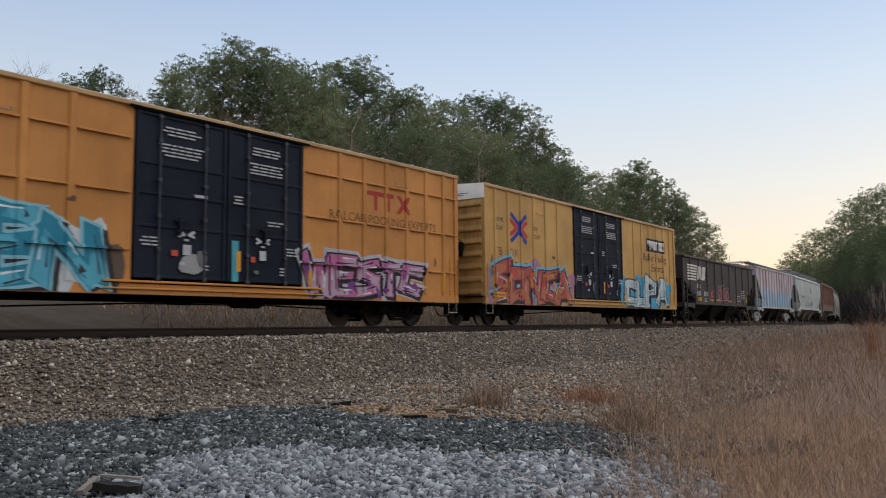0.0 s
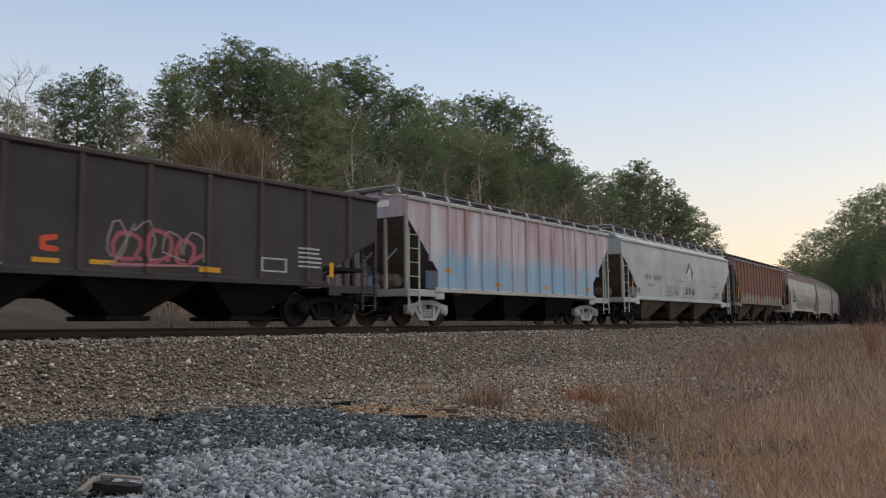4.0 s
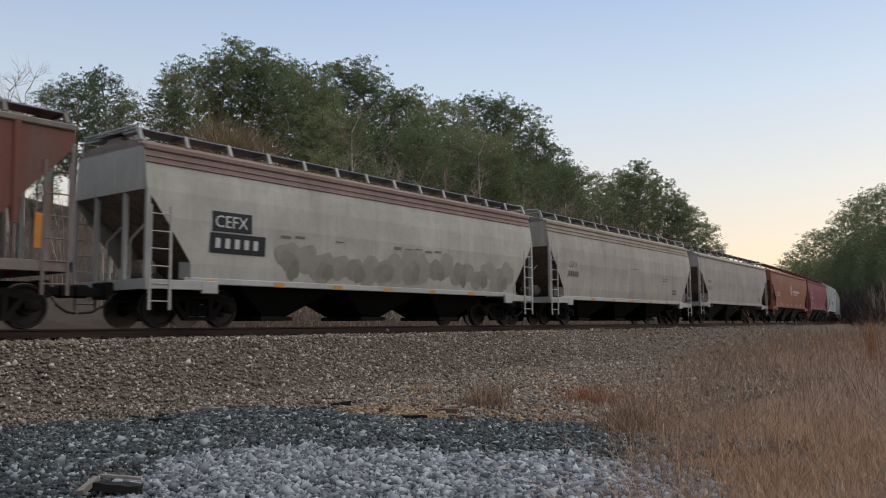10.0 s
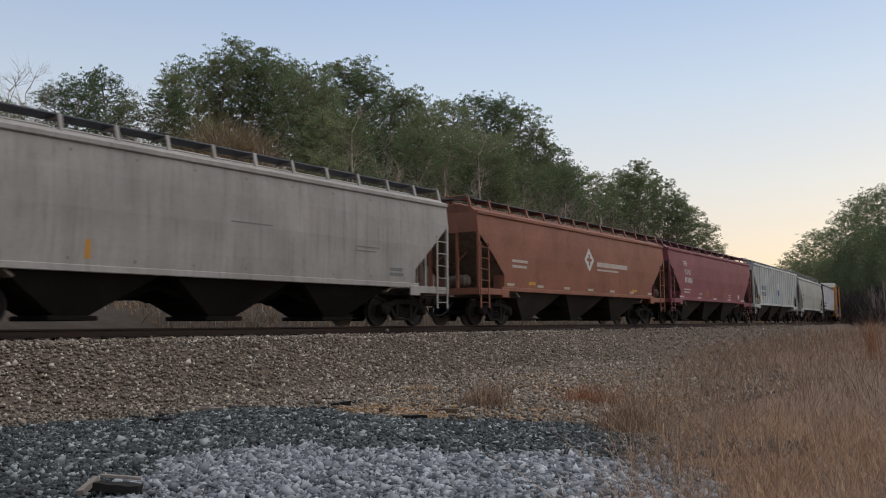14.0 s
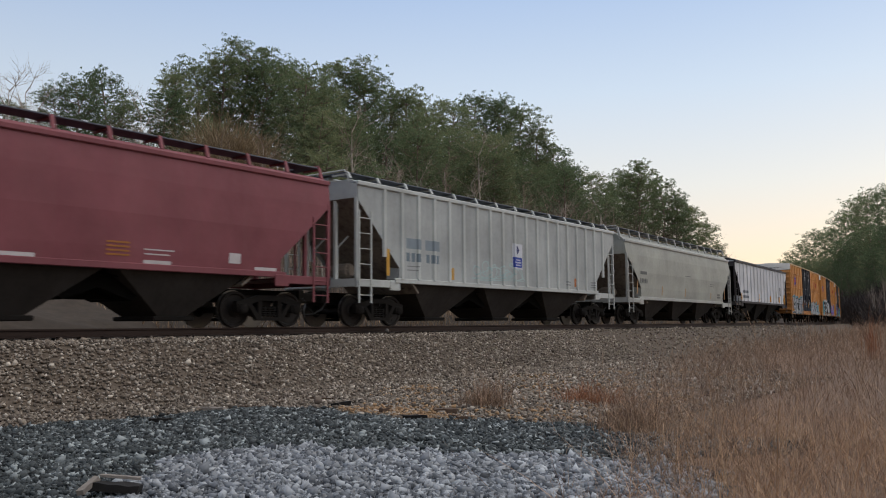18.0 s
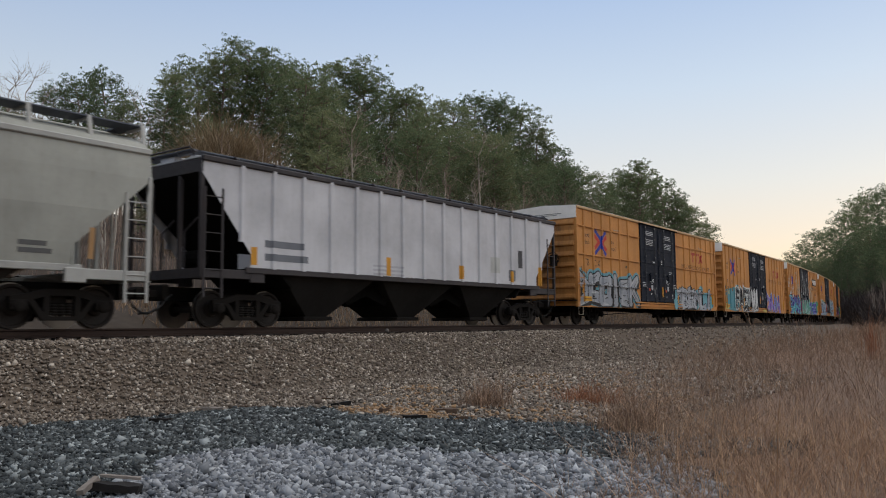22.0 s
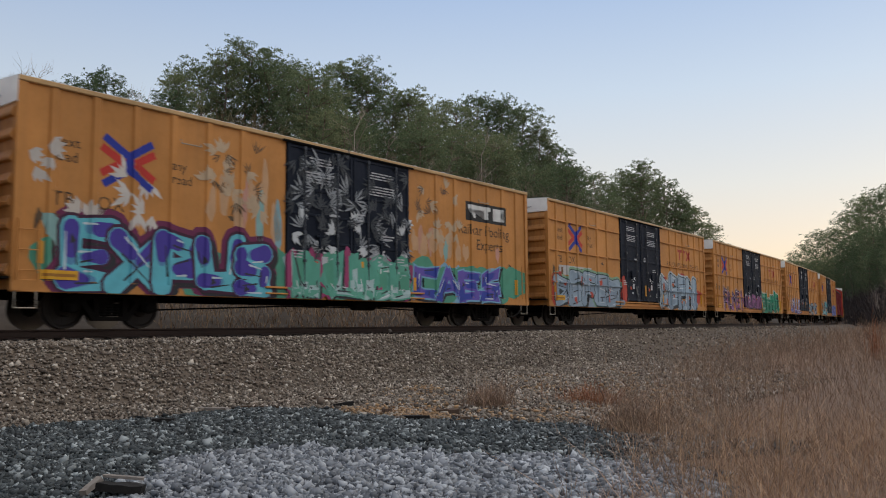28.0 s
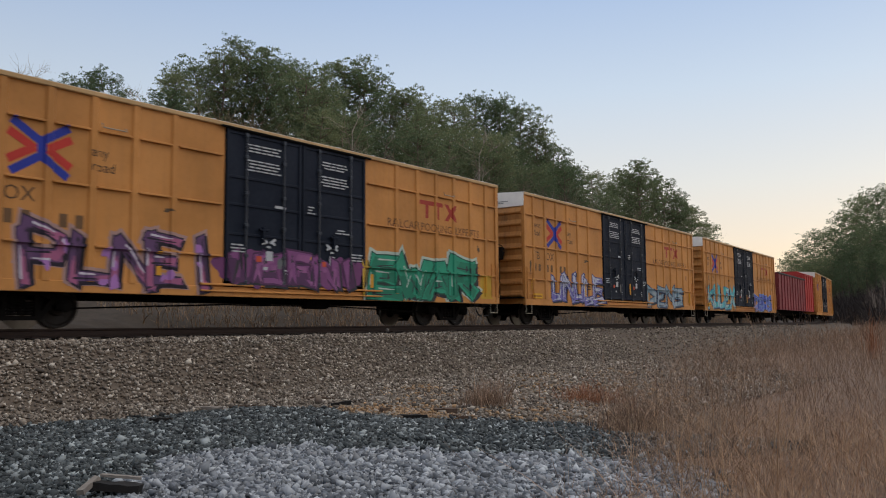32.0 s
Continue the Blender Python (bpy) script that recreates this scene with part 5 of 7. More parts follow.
bx_piece(c, "TC", 14.9, 16.9, 0.8, 1.85, (0.4, 0.13, 0.3), BLK, None, WHT, 13, 0.14, (0.42, 0.3, 0.38), rim=0.05, halo=(0.42, 0.4, 0.44), accent=(0.16, 0.04, 0.2))
layered(c, [([blob(-1.0, 1.45, 0.3, 0.26, random.Random(3))], (0.3, 0.3, 0.31)), ([rect(0.15, 0.35, 1.1, 2.1)], (0.06, 0.3, 0.36))], box_surf, BREAKS, "graffiti")
box_marks(c, 0, seed=1)
# yellow box car
ledged(False)
box_yellow.scale = (1, 0.984, 1)
c = join(box_yellow, 23.35, BL, "yellow box car with navy doors and red and blue graffiti")
bx_piece(c, "SONCA", 0.5, 6.6, 0.8, 2.1, (0.4, 0.07, 0.065), (0.05, 0.025, 0.05), (0.36, 0.16, 0.25), (0.5, 0.5, 0.55), 21, 0.21, (0.42, 0.14, 0.07), halo=(0.16, 0.4, 0.55), accent=(0.5, 0.2, 0.03))
bx_piece(c, "CUPA", 12.2, 17.6, 0.8, 2.15, (0.46, 0.52, 0.53), (0.025, 0.035, 0.05), (0.05, 0.3, 0.48), (0.62, 0.66, 0.68), 22, 0.19, (0.3, 0.42, 0.46), rim=0.06)
box_marks(c, 1, seed=2)

ledged(True)
# open-topped coal hopper
c, sf, br = hopper("coal_hopper", 15.1, 1.2, 3.66, 3.66, COAL, curve=0.0, ribs=9, rib_paint=COAL_POST, bays=3, cover=False, hw=1.53, cut=(2.2, 2.5, 1.6), truck_in=1.6, inner=COAL)
join(c, 43.4, 15.1, "dark brown open-topped coal hopper with white lettering", "hopper car")
h = 15.1 / 2
layered(c, [([rect(-h + 0.75, -h + 2.52 - 0.04 * k, 3.2 - 0.155 * k, 3.29 - 0.155 * k) for k in range(6)]
             + [[(-h + 2.50, 2.48), (-h + 2.70, 2.48), (-h + 2.86, 2.9), (-h + 2.96, 2.48), (-h + 3.12, 2.48), (-h + 3.29, 3.26), (-h + 3.09, 3.26), (-h + 2.99, 2.84), (-h + 2.86, 3.26), (-h + 2.68, 3.26)]]
             + [[(-h + 3.27, 2.48), (-h + 3.84, 2.48), (-h + 4.01, 2.62), (-h + 3.99, 2.9), (-h + 3.60, 3.02), (-h + 4.11, 3.04), (-h + 4.14, 3.26), (-h + 3.58, 3.26), (-h + 3.40, 3.1), (-h + 3.43, 2.84), (-h + 3.81, 2.72), (-h + 3.32, 2.7)]], (0.62, 0.6, 0.55))],
        sf, br, "emblem", "white owner emblem with speed lines")
layered(c, [([rect(-h + 2.45 + 0.28 * k, -h + 2.62 + 0.28 * k, 2.0, 2.25) for k in range(2)] + [rect(-h + 2.45 + 0.24 * k + 0.55 * (k > 2), -h + 2.58 + 0.24 * k + 0.55 * (k > 2), 1.58, 1.84) for k in range(6)]
             + bars(-h + 3.8, -h + 4.4, 1.44, 3, 0.035, 0.05) + bars(h - 3.1, h - 2.2, 2.1, 5, 0.05, 0.07) + [rect(h - 4.4, h - 3.5, 1.72, 1.76), rect(h - 4.4, h - 3.5, 1.4, 1.44), rect(h - 4.4, h - 4.34, 1.44, 1.72), rect(h - 3.56, h - 3.5, 1.44, 1.72)], (0.42, 0.42, 0.41))], sf, br, "stencil", "white stencilled data")
layered(c, [([rect(-h + 2.6, -h + 3.2, 1.28, 1.48), rect(-h + 5.0, -h + 5.55, 1.32, 1.42), rect(h - 8.9, h - 8.3, 1.34, 1.44), rect(h - 6.2, h - 5.6, 1.3, 1.42), rect(h - 1.95, h - 1.8, 1.35, 1.75)], (0.6, 0.3, 0.02))], sf, br, "reflector", "amber reflectors")
layered(c, [([stroke((-h + 5.45, 1.85), (-h + 5.2, 1.8), .06, .06, random.Random(1), 3), stroke((-h + 5.2, 1.8), (-h + 5.2, 1.62), .06, .06, random.Random(1), 3), stroke((-h + 5.2, 1.62), (-h + 5.48, 1.6), .06, .06, random.Random(1), 3)], (0.55, 0.08, 0.03))], sf, br, "stencil")
scribble(c, h - 8.4, h - 6.2, 1.4, 2.3, (0.3, 0.08, 0.1), 5, sf, br, 0.05, 10, "faded red graffiti")
scribble(c, h - 8.6, h - 6.0, 1.4, 2.4, (0.26, 0.2, 0.2), 7, sf, br, 0.02, 12)

# faded pink and blue covered hopper
c, sf, br = hopper("covered_hopper", 14.4, 1.2, 3.95, 4.15, PASTEL, curve=0.0, ribs=13, rib_paint=PASTEL, boards=STEEL_BLUE, bays=3, hw=1.5, cut=(1.6, 3.4, 1.75), truck_style="pale", sill=GREY, truck_in=1.55)
join(c, 59.85, 14.4, "faded pink and blue ribbed covered hopper on pale trucks", "hopper car")
h = 7.2
rnd = random.Random(4)
layered(c, [([rect(-h + 2.0, -h + 2.35, 1.72, 1.86), rect(h - 2.3, h - 1.95, 1.4, 1.55), rect(-h + 5, -h + 5.4, 1.38, 1.48), rect(h - 6, h - 5.6, 1.38, 1.48)], (0.55, 0.25, 0.04))], sf, br, "reflector", "amber reflectors")
scribble(c, h - 2.3, h - 0.8, 2.9, 3.5, (0.45, 0.42, 0.42), 9, sf, br, 0.02, 9)
part("stencil", Geo().box(-1.2, -0.2 + 1.0, -h - 0.013, -h - 0.005, 3.75, 3.95), WHITE_END, c)

# pale blue-grey covered hopper with a leaf emblem
c, sf, br = hopper("covered_hopper", 17.3, 1.3, 3.9, 4.4, ADM_GREY, curve=0.06, cut=(1.75, 3.25, 1.75), bottom=DUSTY)
join(c, 75.63, 17.3, "pale grey covered hopper with a dark blue leaf emblem", "hopper car")
h = 17.3 / 2
y, z = 0.85, 2.78
layered(c, [([[(y - 0.62, z), (y, z - 0.62), (y + 0.62, z), (y, z + 0.62)]], (0.06, 0.08, 0.115)),
            ([[(y - 0.5, z - 0.08), (y - 0.05, z - 0.6), (y + 0.22, z - 0.42), (y + 0.26, z + 0.05), (y + 0.1, z + 0.4), (y - 0.25, z + 0.1)]], (0.42, 0.44, 0.44)),
            ([[(y - 0.44, z - 0.12), (y - 0.04, z - 0.53), (y + 0.12, z - 0.4), (y + 0.17, z + 0.0), (y + 0.08, z + 0.3), (y - 0.2, z + 0.04)]], (0.5, 0.52, 0.47)),
            ([stroke((y - 0.25, z - 0.2), (y + 0.05, z + 0.05), 0.03, 0.02, rnd, 2)], (0.2, 0.2, 0.14))], sf, br, "emblem", "dark blue diamond with a pale leaf")
lt = [[(y - 0.78, 1.58), (y - 0.3, 1.58), (y - 0.48, 2.0), (y - 0.6, 2.0)], [(y - 0.22, 1.58), (y + 0.1, 1.62), (y + 0.18, 1.8), (y + 0.1, 1.96), (y - 0.22, 2.0)],
      [(y + 0.3, 1.58), (y + 0.82, 1.58), (y + 0.8, 2.0), (y + 0.57, 1.8), (y + 0.33, 2.0)]]
layered(c, [(lt, (0.10, 0.115, 0.14))], sf, br, "emblem", "dark blue owner mark")
layered(c, [([rect(-h + 2.8 + 0.24 * k + 0.2 * (k > 3), -h + 2.9 + 0.24 * k + 0.2 * (k > 3), 2.2, 2.42) for k in range(9)], (0.12, 0.13, 0.14)),
            (bars(-h + 3.1, -h + 4.0, 1.98, 2, 0.03, 0.06) + bars(-1.6, 0.1, 2.28, 1, 0.03, 0.05) + bars(4.2, 5.6, 2.15, 1, 0.03, 0.05) + [rect(-h + 1.8, -h + 2.15, 1.5, 1.75), rect(h - 3.1, h - 2.55, 1.6, 1.8)], (0.16, 0.17, 0.18))], sf, br, "stencil", "dark stencilled data")
layered(c, [([rect(-h + 1.15, -h + 1.27, 1.45, 2.2), rect(-h + 4.9, -h + 5.02, 1.45, 1.95), rect(-0.2, -0.1, 1.45, 1.9), rect(6.1, 6.2, 1.45, 1.85), rect(h - 1.35, h - 1.23, 1.45, 2.1)], (0.45, 0.27, 0.09))], sf, br, "reflector", "yellowed reflector strips")
scribble(c, -3.0, -0.9, 1.5, 2.1, (0.09, 0.19, 0.17), 15, sf, br, 0.016, 24, "thin green graffiti tag")
scribble(c, 5.0, 6.3, 1.5, 1.85, (0.08, 0.17, 0.15), 16, sf, br, 0.02, 9)

# rusted red-brown hopper
c, sf, br = hopper("covered_hopper", 16.9, 1.42, 4.1, 4.35, RUSTED, curve=0.03, ribs=17, end_paint=RUST_END, cut=(1.9, 3.75, 1.75), sill=RUSTED_LOW, boards=STEEL_BLUE, bottom=BAY_GREY, inner=SLOPE, truck_in=1.45)
join(c, 93.85, 16.9, "rust-streaked red-brown covered hopper, grey along its lower side", "hopper car")
layered(c, [([rect(-6.2, -6.05, 1.5, 2.1), rect(-1.9, -1.75, 1.5, 2.0), rect(2.6, 2.75, 1.5, 1.95), rect(6.6, 6.75, 1.5, 2.0), rect(-h + 1.2, -h + 1.35, 1.6, 2.4), rect(7.65, 7.8, 1.6, 2.3)], (0.5, 0.2, 0.04)),
            ([rect(5.9, 6.3, 1.75, 1.95)], (0.12, 0.12, 0.12)), (bars(5.5, 6.2, 1.9, 3, 0.04, 0.05), (0.4, 0.38, 0.36))], sf, br, "reflector", "amber reflector")
part("stencil", Geo().box(-0.1, 0.55, -16.9 / 2 - 0.013, -16.9 / 2 - 0.005, 3.75, 4.0), WHITE_END, c)


def data_marks(c, sf, br, h, n=5, col=(0.16, 0.16, 0.16), amber=True, seed=3, mark=""):
    rnd = random.Random(seed)
    polys = [rect(-h + 1.6 + 0.2 * k, -h + 1.72 + 0.2 * k, 1.98, 2.2) for k in range(5)]
    if mark:
        words(mark, -h + 1.6, 2.36, 0.34, ink(*col), c, sf)
    else:
        polys += bars(-h + 1.6, -h + 2.5, 2.55, 1, 0.15, 0.1, rnd=rnd)
    polys += bars(h - 2.9, h - 2.2, 1.75, 2, 0.1, 0.05, rnd=rnd) + bars(-0.4, 1.0, 2.6, 1, 0.03, 0.04, rnd=rnd) + bars(h - 4.4, h - 3.4, 2.3, 2, 0.03, 0.09, rnd=rnd)
    layered(c, [(polys, col)], sf, br, "stencil", "faded dark stencilled data")
    if amber:
        layered(c, [([rect(-h + 1.6 + (2 * h - 3.2) * k / n, -h + 1.95 + (2 * h - 3.2) * k / n, 1.02, 1.12) for k in range(n + 1)], (0.5, 0.24, 0.05))], lambda y, z: sf(y, z) + 0.035, br, "reflector", "amber reflectors")


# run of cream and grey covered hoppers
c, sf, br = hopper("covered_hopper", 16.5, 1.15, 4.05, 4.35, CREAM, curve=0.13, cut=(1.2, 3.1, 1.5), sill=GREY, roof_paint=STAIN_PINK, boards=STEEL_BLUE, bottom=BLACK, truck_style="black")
join(c, 112.4, 16.5, "cream covered hopper with a black lettered panel", "hopper car")
h = 8.25
layered(c, [([rect(-h + 1.75, -h + 2.95, 2.3, 2.78), rect(-h + 1.7, -h + 3.4, 1.78, 2.26)], (0.014, 0.017, 0.02)),
            ([rect(-h + 1.86 + 0.29 * k, -h + 2.0 + 0.29 * k, 1.9, 2.14) for k in range(5)], (0.5, 0.5, 0.49))], sf, br, "stencil", "black panel with white mark and number")
rnd = random.Random(77)
layered(c, [([blob(-h + 4.2 + 0.62 * k, 1.75 + rnd.uniform(-0.2, 0.2), 0.42, rnd.uniform(0.3, 0.5), rnd) for k in range(18)], (0.26, 0.25, 0.215)),
            ([blob(-h + 4.2 + 1.27 * k, 1.65 + rnd.uniform(-0.15, 0.2), rnd.uniform(0.25, 0.45), rnd.uniform(0.22, 0.42), rnd) for k in range(9)], (0.225, 0.215, 0.185)),
            ([blob(-h + 4.4 + 1.27 * k, 1.55 + rnd.uniform(-0.1, 0.1), 0.2, rnd.uniform(0.12, 0.3), rnd) for k in range(9)], (0.185, 0.18, 0.15)),
            ([rect(-h + 3.9 + 0.5 * k, -h + 4.25 + 0.5 * k, 2.3 + 0.03 * (k % 3), 2.36 + 0.03 * (k % 2)) for k in (0, 1, 4, 9, 10, 11, 12, 13)], (0.13, 0.12, 0.11))], sf, br, "stain", "dull patches where old lettering was painted out")
layered(c, [([rect(-h + 1.6 + 2.15 * k, -h + 1.95 + 2.15 * k, 1.02, 1.12) for k in range(7)], (0.5, 0.24, 0.05))], lambda y, z: sf(y, z) + 0.035, br, "reflector", "amber reflectors")
words("CEFX", -h + 1.82, 2.4, 0.42, ink(0.5, 0.5, 0.49), c, lambda y, z: sf(y, z) + 0.004)
c, sf, br = hopper("covered_hopper", 16.5, 1.15, 4.05, 4.35, CREAM2, curve=0.13, cut=(1.2, 3.1, 1.5), sill=GREY, roof_paint=STAIN_TAN, boards=STEEL_BLUE, bottom=BLACK, truck_style="black")
join(c, 130.2, 16.5, "stained cream covered hopper with a grey sill", "hopper car")
data_marks(c, sf, br, h, 6, (0.09, 0.09, 0.085), seed=5, mark="CEFX")
h = 8.4
c, sf, br = hopper("covered_hopper", 16.8, 1.3, 3.9, 4.3, MAUVE, curve=0.06, cut=(1.7, 3.25, 1.75))
join(c, 148.2, 16.8, "scuffed light grey covered hopper", "hopper car")
data_marks(c, sf, br, h, 5, amber=False, seed=6)
layered(c, [([rect(-h + 4.3, -h + 4.43, 1.45, 1.85)], (0.5, 0.24, 0.05)), ([rect(-6.0 + 1.52 * k, -5.95 + 1.52 * k, 1.4, 3.72) for k in range(9)], (0.17, 0.155, 0.145))], sf, br, "reflector", "reflector and weld seams")
h = 8.65
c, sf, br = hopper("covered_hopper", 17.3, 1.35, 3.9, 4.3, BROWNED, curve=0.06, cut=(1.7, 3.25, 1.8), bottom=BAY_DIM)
join(c, 166.7, 17.3, "orange-brown covered hopper with a white diamond emblem", "hopper car")
layered(c, [([[(-0.5, 2.75), (-0.05, 2.25), (0.4, 2.75), (-0.05, 3.25)]], (0.5, 0.49, 0.47)), ([stroke((-0.25, 2.75), (0.15, 2.75), 0.07, 0.07, rnd, 2), stroke((-0.05, 2.55), (-0.05, 2.95), 0.07, 0.07, rnd, 2)], (0.2, 0.08, 0.05)),
            (bars(0.7, 4.2, 2.7, 1, 0.2, 0.1) + bars(0.7, 3.4, 2.4, 1, 0.08, 0.1) + bars(-h + 2.2, -h + 3.4, 2.4, 2, 0.1, 0.1), (0.42, 0.36, 0.32))], sf, br, "emblem", "white diamond emblem and lettering")
layered(c, [([rect(-h + 1.9 + 2.2 * k, -h + 2.4 + 2.2 * k, 1.42, 1.52) for k in range(7)], (0.42, 0.38, 0.3)), ([rect(-5.2, -4.7, 1.5, 1.62), rect(4.5, 5.1, 1.5, 1.62)], (0.5, 0.26, 0.04))], sf, br, "reflector", "reflector strips")
h = 8.3
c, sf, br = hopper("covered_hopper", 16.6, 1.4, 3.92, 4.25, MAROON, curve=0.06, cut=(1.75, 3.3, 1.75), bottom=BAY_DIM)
join(c, 184.8, 16.6, "maroon covered hopper with white lettering", "hopper car")
layered(c, [([rect(-h + 2.45 + 0.22 * k, -h + 2.58 + 0.22 * k, 2.24, 2.52) for k in range(6)]
             + bars(-h + 2.3, -h + 3.4, 1.9, 2, 0.06, 0.09) + bars(-h + 2.3, -h + 2.9, 3.4, 3, 0.04, 0.05) + [rect(-h + 1.6 + 3.1 * k, -h + 2.3 + 3.1 * k, 1.42, 1.5) for k in range(5)] + [rect(4.9, 5.25, 1.55, 1.8)]
             + bars(2.6, 3.4, 1.75, 2, 0.03, 0.07) + bars(-h + 5.0, -h + 5.6, 1.75, 2, 0.03, 0.05), (0.52, 0.48, 0.48)), ([rect(-h + 6.2 + 0.03 * (k % 2), -h + 6.85 - 0.03 * (k % 2), 1.56 + 0.09 * k, 1.6 + 0.09 * k) for k in range(4)] + [rect(1.7, 2.25, 1.56 + 0.09 * k, 1.6 + 0.09 * k) for k in range(4)], (0.34, 0.13, 0.03))], sf, br, "stencil", "white number and data")
words("FURX", -h + 2.42, 2.68, 0.42, ink(0.52, 0.48, 0.48), c, sf)
h = 8.6
c, sf, br = hopper("covered_hopper", 17.2, 1.42, 4.1, 4.3, RIBGREY, curve=0.0, ribs=19, rib_paint=RIBPOST, sill=RIBPOST, cut=(1.9, 3.7, 1.75), hw=1.5, bottom=BAY_DIM, truck_in=1.45)
join(c, 202.45, 17.2, "light grey ribbed covered hopper with a blue label", "hopper car")
layered(c, [([rect(-h + 2.25, -h + 3.0, 2.38, 2.7), rect(-h + 3.2, -h + 3.95, 2.38, 2.7)], (0.2, 0.24, 0.27)), ([rect(-h + 2.25 + 0.25 * k + 0.25 * (k > 2), -h + 2.42 + 0.25 * k + 0.25 * (k > 2), 1.98, 2.25) for k in range(6)], (0.14, 0.18, 0.21)),
            (bars(-h + 2.3, -h + 2.9, 1.85, 2, 0.03, 0.09) + bars(h - 2.4, h - 2.0, 1.8, 3, 0.05, 0.05) + bars(h - 4.6, h - 4.2, 1.75, 2, 0.04, 0.08), (0.2, 0.2, 0.2)), ([rect(-0.15, 0.55, 2.05, 3.0)], (0.55, 0.56, 0.6)), ([rect(-0.12, 0.52, 2.08, 2.5)], (0.03, 0.06, 0.3)),
            ([[(0.05, 2.76), (0.20, 2.58), (0.35, 2.76), (0.20, 2.94)]], (0.03, 0.04, 0.12)), ([rect(0.00, 0.42, 2.38, 2.42), rect(-0.05, 0.46, 2.28, 2.33), rect(0.00, 0.42, 2.18, 2.23)], (0.4, 0.42, 0.55)), ([rect(-0.12, 0.52, 2.07, 2.12)], (0.5, 0.5, 0.55)),
            ([rect(-h + 1.3, -h + 1.45, 1.5, 2.3), rect(-h + 4.6, -h + 4.75, 1.5, 1.9)], (0.5, 0.27, 0.04)), ([rect(h - 3.9, h - 3.75, 1.55, 1.9)], (0.42, 0.15, 0.05))], sf, br, "stencil", "blue and white label, faded stencils")
scribble(c, -h + 5.8, -h + 8.6, 1.65, 2.3, (0.36, 0.46, 0.46), 23, sf, br, 0.022, 16, "pale thin graffiti")
scribble(c, -h + 6.2, -h + 9.2, 1.6, 2.2, (0.36, 0.46, 0.46), 24, sf, br, 0.022, 14)
h = 8.5
c, sf, br = hopper("covered_hopper", 17.0, 1.3, 3.9, 4.4, SAGE, curve=0.09, cut=(1.75, 3.3, 1.75), sill=GREY, bottom=BAY_DIM)
join(c, 221.0, 17.0, "grey-cream covered hopper with yellow strips", "hopper car")
data_marks(c, sf, br, h, 5, (0.1, 0.1, 0.1), amber=False, seed=8)
layered(c, [([rect(-h + 1.2, -h + 1.32, 1.45, 2.1), rect(-h + 4.6, -h + 4.72, 1.45, 1.9), rect(-0.3, -0.18, 1.45, 1.9), rect(4.3, 4.4, 1.45, 1.8), rect(h - 1.45, h - 1.33, 1.45, 2.1)], (0.38, 0.22, 0.1))], sf, br, "reflector", "orange reflector strips")
h = 8.4
c, sf, br = hopper("covered_hopper", 16.9, 1.46, 4.0, 4.1, WHITE, curve=0.0, ribs=15, cut=(1.5, 3.7, 1.8), hw=1.5, sill=COAL, end_paint=COAL, inner=BLACK)
join(c, 239.3, 16.9, "off-white ribbed covered hopper with a dark end", "hopper car")
layered(c, [([rect(h - 2.75, h - 2.45, 2.1, 2.75)], (0.05, 0.05, 0.055)), ([rect(h - 3.4, h - 2.95, 1.6, 2.0)], (0.14, 0.14, 0.15)), (bars(-h + 1.9, -h + 3.4, 2.2, 2, 0.18, 0.16), (0.16, 0.17, 0.19)), (bars(-h + 6, -h + 7.4, 1.8, 3, 0.06, 0.06), (0.42, 0.42, 0.45)),
            ([rect(-h + 1.45, -h + 1.65, 1.55, 2.0), rect(-1.8, -1.6, 1.5, 2.05), rect(1.9, 2.1, 1.55, 2.0), rect(5.1, 5.3, 1.55, 1.95), rect(h - 1.3, h - 1.15, 1.5, 2.2)], (0.55, 0.26, 0.03)), ([rect(h - 4.6, h - 4.0, 1.85, 2.4)], (0.46, 0.46, 0.44))], sf, br, "stencil", "dark stencils and amber reflectors")

# the orange box cars that follow, each with its own graffiti
AQUA, TEAL, PURP, LIL = (0.10, 0.40, 0.48), (0.05, 0.27, 0.33), (0.14, 0.05, 0.36), (0.42, 0.36, 0.6)


c = box(257.9, "orange box car with navy doors and grey graffiti")
bx_piece(c, "DCOISK", 0.1, 6.6, 0.8, 2.1, (0.33, 0.345, 0.37), BLK, None, (0.5, 0.52, 0.54), 31, 0.2, (0.26, 0.28, 0.31), rim=0.06, halo=(0.12, 0.3, 0.36), plump=True)
bx_piece(c, "OBENLI", 11.9, 17.8, 0.8, 1.8, (0.31, 0.325, 0.36), BLK, (0.14, 0.34, 0.4), (0.5, 0.52, 0.54), 32, 0.17, (0.38, 0.4, 0.43), rim=0.045)
box_marks(c, 0, seed=5)
ledged(False)
c = copy_thing(SMOOTH, Matrix())
for w in c.children_recursive:
    if w.name.split(".")[0] == "wheelset":
        WHEELS.append((w, c, w.location.y))
join(c, 278.35, BL, "orange box car with teal, black and white and violet graffiti")
